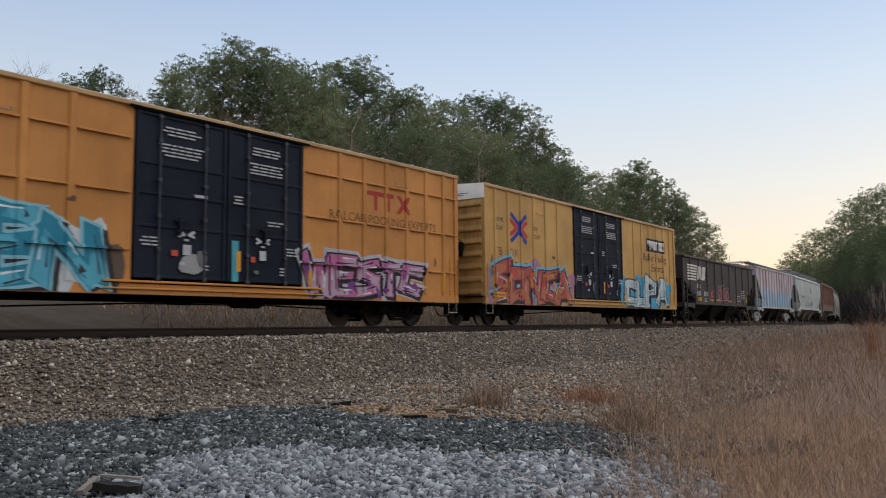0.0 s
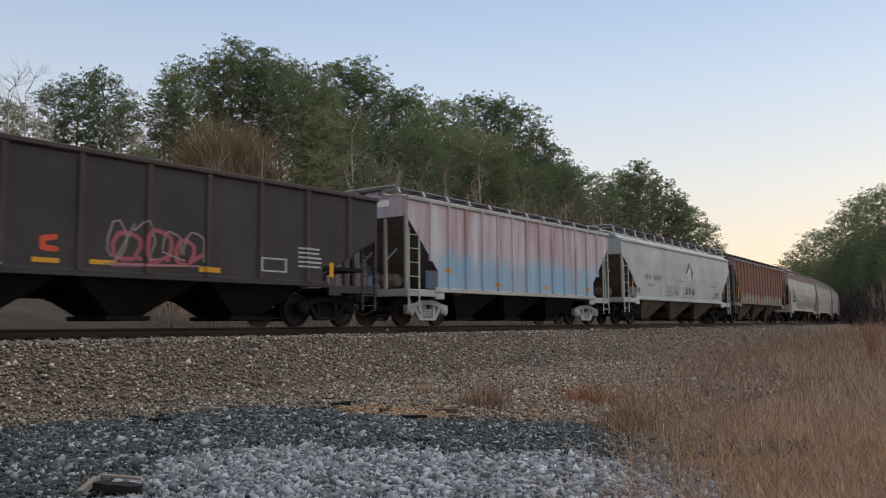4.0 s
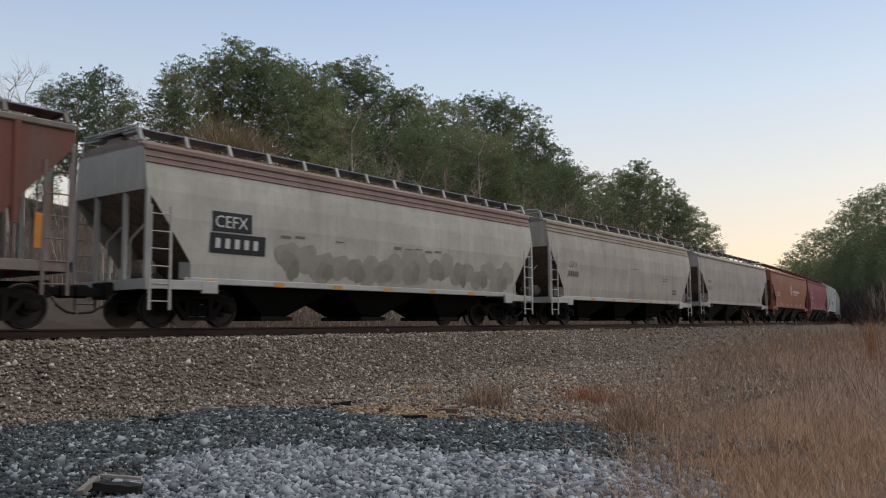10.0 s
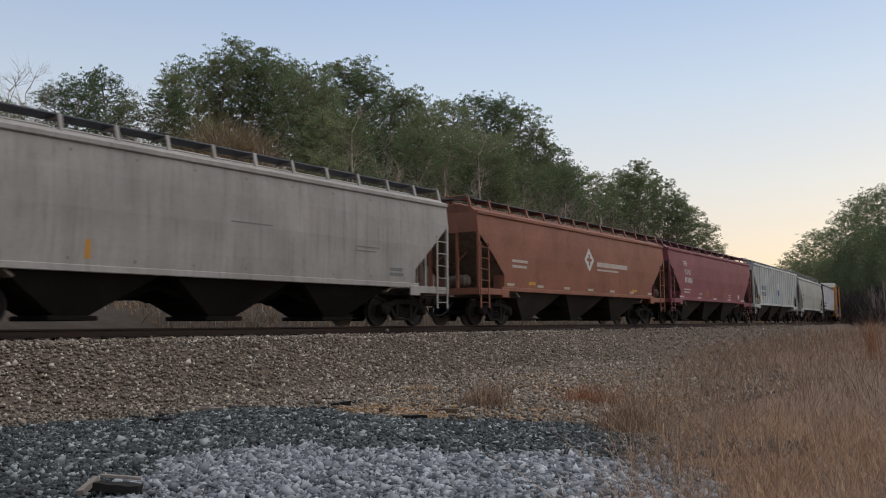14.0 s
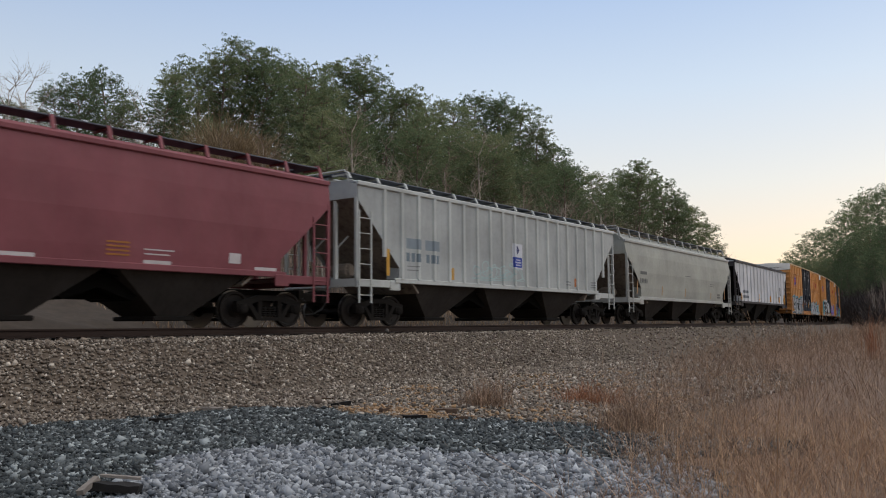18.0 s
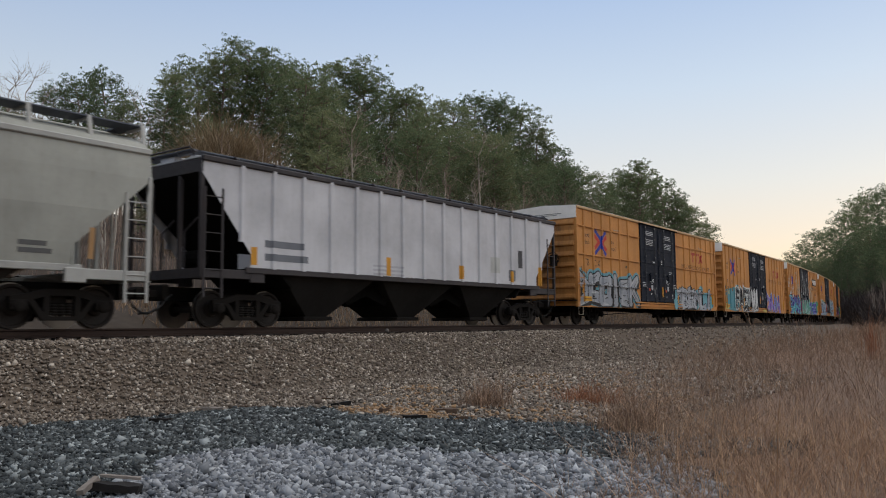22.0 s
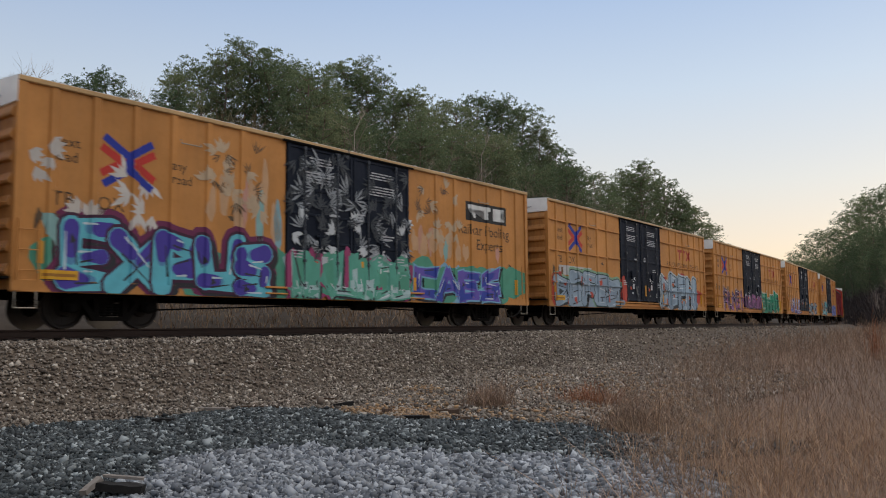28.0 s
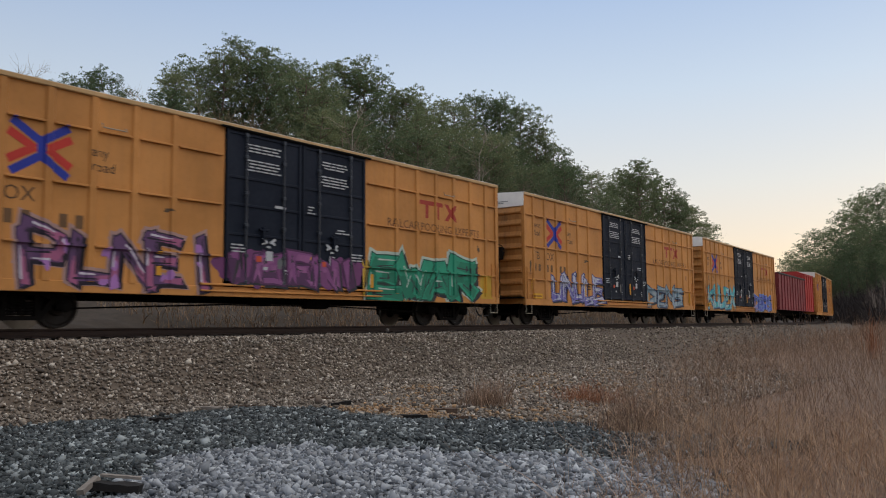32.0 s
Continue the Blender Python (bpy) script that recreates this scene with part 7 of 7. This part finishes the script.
# lower trees that fill the wood in front of them and between
for i in range(44):
    s = 12 + i * 2.9 + tr.uniform(-1, 1)
    off = -tr.uniform(23, 33)
    top = np.interp(s, [14, 25, 32, 45, 60, 80, 100, 130], [4.5, 6, 8, 11, 13, 14, 12.5, 9])
    put(tr.choice(BACK), s, off, top * tr.uniform(0.7, 1.0) / 14)
for i in range(18):
    s = 44 + i * 3.2 + tr.uniform(-1, 1)
    put(tr.choice(BACK), s, -tr.uniform(27, 31), tr.uniform(11, 14) / 14)
for i in range(26):
    put(tr.choice(YOUNG), 30 + i * 4.2 + tr.uniform(-1.3, 1.3), -tr.uniform(15, 22), tr.uniform(0.55, 1.0))
for i in range(44):
    put(BARES[tr.choice((0, 1))], 8 + i * 2.6 + tr.uniform(-1.5, 1.5), -tr.uniform(10, 19), tr.uniform(0.55, 0.95))
# pale slender trees that stand out before the dark wood: place, distance, height
for s, off, h in ((38.9, -18, 10.6), (40.4, -17, 9.0), (39.9, -16, 7.6), (46.5, -18, 8.0), (54.9, -18, 11.6), (68.8, -16, 8.8), (74.6, -16, 9.0), (59.5, -14, 8.4), (83, -15, 8.5), (20.3, -26, 8.6), (22.1, -28, 8.8), (24.0, -30, 8.2), (30.7, -30, 8.9), (33.5, -33, 9)):
    put(BARES[2], s, off, h / 11.5)
for s, off, h in ((36.0, -18.5, 5.0), (52, -16, 6), (71, -15, 6.5), (80, -16, 7)):
    put(SHRUB, s, off, h / 6.2)
# the wood on the hill beyond the curve
for s, off, h in ((327.6, 14, 13), (320.2, 14, 15), (305.5, 14, 16.5), (288.7, 14, 18.5), (276.2, 14, 18), (261.7, 14, 17), (248.6, 14, 19.5), (234.0, 14, 21), (219.4, 14, 20), (204.7, 14, 19.5), (182.3, 14, 16.5), (165, 18, 18)):
    put(tr.choice(FAR), s, off, h / 14)
    put(tr.choice(FAR), s - 8, off - 3, h * 0.7 / 14)
for i in range(66):
    s = 130 + i * 2.9
    put(tr.choice(FAR), s + tr.uniform(-3, 3), tr.uniform(9, 14), tr.uniform(0.4, 0.85))
for i in range(12):
    put(BARES[0], 118 + i * 4 + tr.uniform(-1, 1), tr.uniform(5.5, 8), tr.uniform(0.4, 0.7))
for proto, s, off, k, dz in LATE:
    plant(proto, s, off, k, first=True, dz=dz)


# ---- loose stones ----
def pebbles(name, xy, size, mats, seed, flatness=0.85, lift=0.5, label=""):
    """Broken stones scattered on the ground, each a rough little solid."""
    rs = np.random.RandomState(seed)
    n = len(xy)
    base = np.array([(0.9, 0, 0), (0, 0.9, 0), (-0.9, 0, 0), (0, -0.9, 0), (0, 0, 0.75), (0, 0, -0.75)], float)
    tri = np.array([(0, 1, 4), (1, 2, 4), (2, 3, 4), (3, 0, 4), (1, 0, 5), (2, 1, 5), (3, 2, 5), (0, 3, 5)])
    sz = size * rs.lognormal(0, 0.28, n)
    v = base[None] * rs.uniform(0.78, 1.12, (n, 6, 3)) + rs.normal(size=(n, 6, 3)) * 0.13
    v *= np.stack([rs.uniform(0.8, 1.3, n), rs.uniform(0.7, 1.0, n), rs.uniform(0.5, 1.0, n)], -1)[:, None]
    q = rs.normal(size=(n, 4))
    q /= np.linalg.norm(q, axis=1)[:, None]
    w, a, b, c = q.T
    rot = np.stack([1 - 2 * (b * b + c * c), 2 * (a * b - c * w), 2 * (a * c + b * w), 2 * (a * b + c * w), 1 - 2 * (a * a + c * c), 2 * (b * c - a * w),
                    2 * (a * c - b * w), 2 * (b * c + a * w), 1 - 2 * (a * a + b * b)], -1).reshape(n, 3, 3)
    v = np.einsum("nij,nkj->nki", rot, v)
    x, y, z = v[..., 0], v[..., 1], v[..., 2] * flatness
    gz = height(xy[:, 0], xy[:, 1])
    v = np.stack([x * sz[:, None] + xy[:, :1], y * sz[:, None] + xy[:, 1:2], z * sz[:, None] + (gz + sz * lift)[:, None]], -1)
    f = (tri[None] + 6 * np.arange(n)[:, None, None]).reshape(-1, 3)
    ob = new(name, quick_mesh(name, v.reshape(-1, 3), f, mats))
    return tagged(ob, label, "gravel", kind="stuff")


PALE_STONE = islands("pale_stones", [(0.04, 0.044, 0.052), (0.17, 0.182, 0.205), (0.44, 0.455, 0.475), (0.09, 0.098, 0.11), (0.29, 0.295, 0.305)], 0.85, 0.8)
DARK_STONE = islands("dark_stones", [(0.012, 0.014, 0.015), (0.034, 0.041, 0.043), (0.09, 0.102, 0.104), (0.022, 0.027, 0.029), (0.38, 0.41, 0.41)], 0.85, 0.8)
BALLAST_STONE = islands("ballast_stones", [(0.06, 0.046, 0.035), (0.165, 0.13, 0.1), (0.29, 0.24, 0.19), (0.115, 0.083, 0.062), (0.56, 0.49, 0.41)], 0.9, 0.35)

rs = np.random.RandomState(3)


def spots(n, x0, x1, y0, y1, keep):
    x, y = rs.uniform(x0, x1, n), rs.uniform(y0, y1, n)
    k = keep(x, y)
    return np.stack([x[k], y[k]], -1)


def pale_zone(x, y):
    edge = np.interp(x, [-8.1, -7.8, -7.5, -6.2, -4.4, -2.5], [4.6, 6.0, 6.6, 6.7, 7.9, 8.3]) + 0.12 * np.sin(x * 5.1) + 0.08 * np.sin(x * 13)
    return (y < edge) & (y > 2.4 + 0.3 * np.sin(x * 2)) & (x < -2.6 + 0.25 * np.sin(y * 3)) & (x > -6.55 - (y - 3.8) * 0.75 + 0.12 * np.sin(y * 7))


pale = spots(80000, -13, -1.6, 2.0, 8.5, pale_zone)
pebbles("pale_gravel", pale, 0.038, [PALE_STONE], 4, label="heap of pale grey crushed stone")
dark = spots(106000, -16, -1.5, 0.9, 11, lambda x, y: (y < gravel_edge(x)) & ~pale_zone(x, y) & (x > -12.0) & (x < -3.0 + 0.5 * np.sin(y * 2)) & (y > 1.3 + 0.5 * np.sin(x * 1.7)))
pebbles("dark_gravel", dark, 0.035, [DARK_STONE], 5, label="spread of dark grey crushed stone")


def on_ballast(x, y):
    s, off = track_coords(x, y)
    edge = 6.4 + 8.5 * np.clip((33 - y) / 18, 0, 1) + 0.5 * np.sin(y * 0.9) + rs.normal(0, 0.8, x.shape)
    return (off > 1.2) & (off < edge) & ~((y < gravel_edge(x)) & (off > 5.9))


near_b = spots(88000, -17.5, -5, 4, 30, on_ballast)
pebbles("ballast_stones", near_b, 0.04, [BALLAST_STONE], 6, label="brown-grey broken ballast stones")
far_b = spots(19000, -22, -8, 30, 70, on_ballast)
pebbles("ballast_stones", far_b, 0.05, [BALLAST_STONE], 7, label="brown-grey broken ballast stones")


# ---- dry brush and grass ----
def stems(name, xy, hgt, wid, mats, seed, lean=0.35, label="", twigs=0, uneven=0.35):
    rs = np.random.RandomState(seed)
    n = len(xy)
    z0 = height(xy[:, 0], xy[:, 1])
    h = hgt * rs.lognormal(-0.1, uneven, n)
    a = rs.uniform(0, 6.28, n)
    ln = np.abs(rs.normal(0, lean, n))
    dx, dy = np.cos(a) * ln, np.sin(a) * ln
    pa = rs.uniform(0, 6.28, n)
    px, py = np.cos(pa) * wid, np.sin(pa) * wid
    rows = []
    for k, w in ((0, 1.0), (0.35, 0.8), (0.7, 0.55), (1.0, 0.15)):
        cx = xy[:, 0] + dx * h * k ** 1.6 + rs.normal(0, 0.012, n)
        cy = xy[:, 1] + dy * h * k ** 1.6 + rs.normal(0, 0.012, n)
        cz = z0 + h * k * (1 - 0.2 * ln * k) - 0.03
        rows.append(np.stack([cx - px * w, cy - py * w, cz], -1))
        rows.append(np.stack([cx + px * w, cy + py * w, cz], -1))
    v = np.stack(rows, 1)
    if twigs:
        m = n * twigs
        t = np.repeat(np.arange(n), twigs)
        k = rs.uniform(0.25, 0.95, m)
        i0 = np.clip((k * 3).astype(int), 0, 2)
        mid = (v[:, 0::2] + v[:, 1::2]) / 2
        st = mid[t, i0] + (mid[t, i0 + 1] - mid[t, i0]) * (k * 3 - i0)[:, None]
        d = rs.normal(size=(m, 3)) * (0.7, 0.7, 0.35) + (0, 0, 0.75)
        en = st + d * (h[t] * rs.uniform(0.12, 0.34, m))[:, None]
        sd = np.stack([np.cos(pa[t]), np.sin(pa[t]), 0 * pa[t]], -1) * wid * 0.55
        tw = np.stack([st - sd, st + sd, en + sd * 0.4, en - sd * 0.4], 1)
    q = np.array([(0, 1, 3, 2), (2, 3, 5, 4), (4, 5, 7, 6)])
    f = (q[None] + 8 * np.arange(n)[:, None, None]).reshape(-1, 4)
    vv = v.reshape(-1, 3)
    if twigs:
        f = np.concatenate([f, np.arange(m * 4).reshape(-1, 4) + len(vv)])
        vv = np.concatenate([vv, tw.reshape(-1, 3)])
    return tagged(new(name, quick_mesh(name, vv, f, mats)), label, "grass", kind="stuff")


STRAW = islands("dry_straw", [(0.42, 0.25, 0.145), (0.56, 0.35, 0.2), (0.32, 0.18, 0.11), (0.7, 0.48, 0.3)], 0.9, 0.5)
BRUSH = islands("brown_brush", [(0.115, 0.07, 0.048), (0.235, 0.145, 0.097), (0.39, 0.25, 0.165), (0.175, 0.108, 0.075), (0.62, 0.44, 0.29)], 0.95, 0.5)


BANK_GRASS = islands("bank_grass", [(0.15, 0.10, 0.065), (0.34, 0.23, 0.14), (0.24, 0.155, 0.10), (0.48, 0.34, 0.215)], 0.9, 0.25)


def brushy(x, y, fringe=1.0, shift=0.0):
    """Right of the gravel and out along the foot of the embankment, thinning out at the edge."""
    s, off = track_coords(x, y)
    edge = np.interp(y, [3, 6, 7, 7.8, 8.7, 9.9, 11.6, 13.9, 15.8, 19, 25, 37, 66], [-2.4, -2.9, -3.2, -3.6, -4.1, -4.85, -5.75, -6.6, -7.3, -8.3, -10, -13.3, -21.5]) + 0.25 * np.sin(y * 2.2) + 0.15 * np.sin(y * 5.7)
    return (x - edge - shift > fringe * rs.normal(0, 0.45, x.shape) * (0.55 + 0.05 * y)) & (off > 4.4)


def tangle(x, y):
    """Thicker and thinner places in the brush."""
    return rs.uniform(0, 1, x.shape) < 0.62 + 0.38 * lumps(x, y, 1.7, 2.0)


b1 = spots(17000, -8, 4, 3.6, 14, lambda x, y: brushy(x, y, 0.55, 0.05) & tangle(x, y))
stems("brown_brush", b1, 0.4, 0.0026, [BRUSH], 8, 0.95, "thicket of thin brown weed stems", 6)
b0 = spots(9000, -8, 4, 3.6, 20, lambda x, y: brushy(x, y, 0.75, 0.0))
stems("low_brush", b0, 0.2, 0.003, [BRUSH], 17, 1.3, "low tangle of dead brown weeds", 5)
b2 = spots(24000, -15, 6, 14, 45, lambda x, y: brushy(x, y, 1.2, 0.2) & tangle(x, y))
stems("brown_brush", b2, 0.62, 0.0045, [BRUSH], 9, 0.75, "thicket of thin brown weed stems", 5)
b4 = spots(16000, -26, 4, 45, 130, brushy)
stems("brown_brush", b4, 0.95, 0.012, [BRUSH], 12, 0.5, "thicket of thin brown weed stems", 3)
b8 = spots(5200, -4, 9, -9, 4.5, lambda x, y: (x > -3.0 + 0.4 * np.sin(y * 3)) & tangle(x, y) & (np.hypot(x, y) > 0.8))
stems("low_brush", b8, 0.22, 0.004, [STRAW], 20, 0.9, "low dry grass and dead weeds beside the gravel", 3)
b7 = spots(2600, -12, -4, 11, 27, lambda x, y: ~brushy(x, y, 0.1) & brushy(x, y, 1.6, -1.0))
stems("low_brush", b7, 0.17, 0.004, [BRUSH], 18, 1.0, "sparse low dead weeds on the stones", 5)
tall = spots(500, -7, 3, 4.5, 13, lambda x, y: brushy(x, y, 0.5, 0.35) & tangle(x, y))
stems("tall_weeds", tall, 0.66, 0.0034, [BRUSH], 31, 0.3, "tall dead weed stalks with bare side twigs", 7)
blades = spots(900, -5, 3, 4.5, 11, lambda x, y: brushy(x, y, 0.5, 0.6) & tangle(x, y))
stems("tall_grass", blades, 0.55, 0.005, [STRAW], 32, 0.5, "long bent blades of pale dry grass", 0)
b3 = spots(15000, -5, 3, 3.2, 11, lambda x, y: brushy(x, y, 0.6, 0.45) & tangle(x * 0.7, y * 0.7))
stems("dry_grass", b3, 0.4, 0.0028, [STRAW], 10, 0.85, "tussocks of dry straw-coloured grass", 3)
UNDER = islands("brown_undergrowth", [(0.17, 0.12, 0.092), (0.3, 0.212, 0.165), (0.22, 0.153, 0.118), (0.42, 0.32, 0.25)], 0.95, 0.12)
# browns darkened so the stems themselves show the shade below the canopy
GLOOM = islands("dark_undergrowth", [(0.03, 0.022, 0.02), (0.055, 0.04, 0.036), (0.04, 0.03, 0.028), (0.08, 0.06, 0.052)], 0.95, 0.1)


def beside(n, s0, s1, o0, o1):
    """Places strewn along the track, between two distances from it."""
    return np.array([line(a, b)[0][:2] for a, b in zip(rs.uniform(s0, s1, n), rs.uniform(o0, o1, n))])


stems("sapling_thicket", beside(3200, 34, 118, -18.5, -11), 4.6, 0.02, [UNDER], 13, 0.22, "brown thicket of bare saplings on the bank", 6, 0.22)
stems("sapling_thicket", beside(900, 4, 36, -17, -9), 2.6, 0.016, [UNDER], 19, 0.25, "brown thicket of bare saplings on the bank", 5, 0.22)
mound = beside(1700, 26.2, 34.0, -21.5, -18.5)
mu = (track_coords(mound[:, 0], mound[:, 1])[0] - 30.1) / 3.9
stems("sapling_thicket", beside(1500, 58, 126, -21, -12), 6.0, 0.026, [UNDER], 33, 0.16, "tall brown thicket of bare saplings before the pines", 8, 0.2)
stems("tan_thicket", mound, 7.0 * np.sqrt(np.clip(1 - mu * mu, 0.12, 1)), 0.026, [TAN_TWIG], 15, 0.07, "dense rounded mound of tan leafless saplings on the bank", 20, 0.06)
# stems added along the hill's base to colour in its shade
stems("dark_undergrowth", beside(4200, 112, 300, 4.9, 9.5), 2.6, 0.06, [GLOOM], 16, 0.4, "brown undergrowth coloured dark for the shade at the foot of the wood", 3)
stems("dry_grass", beside(9000, 15, 100, -9.5, -3.7), 0.4, 0.018, [BANK_GRASS], 14, 0.5, "dry grass along the foot of the bank", 2)

# ---- wood and rubbish left on the ballast ----
OLD_WOOD = plain("weathered_wood", (0.10, 0.065, 0.045), 0.95, vary=0.5, scale=9, grain=0.8)
BLACK_WOOD = plain("charred_dark_wood", (0.014, 0.012, 0.011), 0.9, vary=0.4, scale=9, grain=0.8)
PALE_WOOD = plain("grey_bleached_wood", (0.22, 0.19, 0.165), 0.95, vary=0.4, scale=9, grain=0.8)


def debris(name, x, y, length, w, h, turn, mat, label, tilt=0.0, dz=0.0):
    """A broken length of timber with splintered ends."""
    rnd = random.Random(int(x * 100 + y * 10))
    g = Geo()
    n = 5
    vs, fs = [], []
    for i in range(n + 1):
        u = -length / 2 + length * i / n
        for a, b in ((-1, 0), (1, 0), (1, 1), (-1, 1)):
            e = rnd.uniform(-0.18, 0.18) * (w if i in (0, n) else 0.3 * w)
            vs.append((u + e, a * w / 2 * rnd.uniform(0.8, 1.0), b * h * rnd.uniform(0.8, 1.0)))
    for i in range(n):
        fs += [(i * 4 + k, i * 4 + (k + 1) % 4, i * 4 + 4 + (k + 1) % 4, i * 4 + 4 + k) for k in range(4)]
    fs += [(3, 2, 1, 0), (n * 4, n * 4 + 1, n * 4 + 2, n * 4 + 3)]
    g.add(vs, fs)
    ob = new(name, g.mesh(name, mat))
    ob.matrix_basis = pose(x, y, ground_z(x, y) + dz, 0, tilt, turn)
    return tagged(ob, label, "wood")


debris("wood_block", -8.35, 10.95, 0.36, 0.12, 0.09, 38, OLD_WOOD, "short brown block of old timber on the ballast", dz=0.02)
debris("broken_plank", -10.4, 10.6, 0.34, 0.1, 0.08, 55, BLACK_WOOD, "dark broken piece of wood on the ballast", -8, 0.03)
debris("broken_plank", -8.05, 9.75, 0.42, 0.12, 0.07, 36, BLACK_WOOD, "dark split plank at the edge of the gravel", 0, 0.02)
debris("broken_plank", -8.95, 10.1, 0.14, 0.1, 0.1, 80, OLD_WOOD, "small chunk of brown wood in straw", 0, 0.02)
debris("broken_plank", -7.75, 10.35, 0.16, 0.1, 0.07, 20, OLD_WOOD, "small chunk of brown wood in straw", 0, 0.02)
debris("broken_plank", -7.55, 10.3, 0.15, 0.1, 0.07, 60, OLD_WOOD, "small chunk of brown wood in straw", 0, 0.02)
debris("broken_plank", -10.95, 7.35, 0.32, 0.12, 0.07, 50, BLACK_WOOD, "dark chunk of wood at the edge of the gravel", 0, 0.02)
debris("broken_plank", -11.6, 8.7, 0.55, 0.16, 0.06, 25, PALE_WOOD, "grey weathered board lying on the stones", 0, 0.03)
debris("broken_plank", -11.4, 9.5, 0.8, 0.05, 0.03, 30, OLD_WOOD, "thin dark stick lying on the ballast", 0, 0.03)
debris("broken_plank", -11.6, 11.2, 0.7, 0.05, 0.03, 10, OLD_WOOD, "thin dark stick lying on the ballast", 0, 0.05)
debris("broken_plank", -6.53, 3.96, 0.4, 0.16, 0.07, 42, BLACK_WOOD, "black scorched board half buried in pale gravel", 6, 0.06)
debris("broken_plank", -6.63, 3.78, 0.22, 0.06, 0.05, 110, PALE_WOOD, "short grey stick in pale gravel", -24, 0.1)
debris("broken_plank", -6.6, 4.05, 0.34, 0.06, 0.025, 42, PALE_WOOD, "grey weathered lath on a scorched board", 6, 0.14)
stone = Geo().disc("z", (0, 0, 0), [(0.02, -0.05), (0.06, -0.02), (0.055, 0.03), (0.02, 0.055)], 7)
ob = new("pale_stone", stone.mesh("pale_stone", PALE_WOOD))
ob.matrix_basis = pose(*line(19.1, 0.95, -0.13)[0], 10, 20, 40)
tagged(ob, "pale stone lying against the rail", "stone")
STRAWBED = islands("straw_litter", [(0.3, 0.18, 0.095), (0.4, 0.25, 0.13), (0.22, 0.13, 0.075), (0.5, 0.34, 0.2)], 0.95, 0.5)
sb = spots(16000, -10.4, -7.2, 9.4, 11.6, lambda x, y: ((x + 8.9) / 1.35) ** 2 + ((y - 10.35) / 0.42) ** 2 < rs.uniform(0.2, 1.3, x.shape))
pebbles("straw_litter", sb, 0.026, [STRAWBED], 21, 0.5, 1.1, "patch of tan straw and chaff on the ballast")
tb = spots(9000, -12, -5.5, 10.5, 24, lambda x, y: on_ballast(x, y) & (lumps(x, y, 0.8, 5.0) > rs.uniform(-0.2, 0.9, x.shape)))
pebbles("tan_chaff", tb, 0.036, [STRAWBED], 22, 0.7, 0.9, "tan stones and chaff strewn over the ballast")
RED_WEED = islands("rust_red_weeds", [(0.28, 0.11, 0.055), (0.36, 0.15, 0.07), (0.22, 0.09, 0.05), (0.4, 0.2, 0.1)], 0.95, 0.5)
for cx, cy, rr, hh, n, mt, lab in ((-7.5, 14.1, 0.55, 0.26, 260, RED_WEED, "clump of rust-red dead weeds"), (-8.45, 12.3, 0.42, 0.36, 420, BRUSH, "clump of dead brown weeds"), (-4.85, 10.5, 0.42, 0.36, 500, BRUSH, "clump of dead brown weeds"),
                                   (-6.8, 13.6, 0.5, 0.24, 200, RED_WEED, "clump of rust-red dead weeds"), (-6.3, 35.0, 0.3, 1.0, 60, RED_WEED, "tall rust-red dead weed standing in the brush")):
    q = np.stack([cx + rs.normal(0, rr * 0.5, n), cy + rs.normal(0, rr * 0.5, n)], -1)
    stems("dead_weeds", q, hh, 0.006 if hh < 0.9 else 0.014, [mt], int(100 + cx * 10), 0.5 if hh < 0.9 else 0.12, lab, 3)


# ---- what moves ----
def car_pose(s, length):
    """A car with its middle at s: it spans the curve between its two trucks."""
    a, _ = line(s - length * 0.37)
    b, _ = line(s + length * 0.37)
    m = (a + b) / 2
    return pose(m.x, m.y, 0, 0, 0, math.degrees(math.atan2(-(b.x - a.x), b.y - a.y)))


def motions():
    times = [i * 1.0 for i in range(33)]
    for car, s, length in TRAIN:
        walk(car, [(t, car_pose(s - run(t), length)) for t in times])
    # the wheels roll while they pass through the view
    place = {car.name: s for car, s, _ in TRAIN}
    for w, car, y in WHEELS:
        s = place[car.name] + w.parent.location.y + y
        seen = [t for t in (i / 15 for i in range(481)) if -2 < s - run(t) < 75]
        if not seen:
            continue
        rows = [(t, pose(*w.location) @ Matrix.Rotation(run(t) / 0.46, 4, "X")) for t in seen]
        if seen[0] > 0:
            rows.insert(0, (0, rows[0][1]))
        if seen[-1] < 32:
            rows.append((32, rows[-1][1]))
        walk(w, rows)


motions()
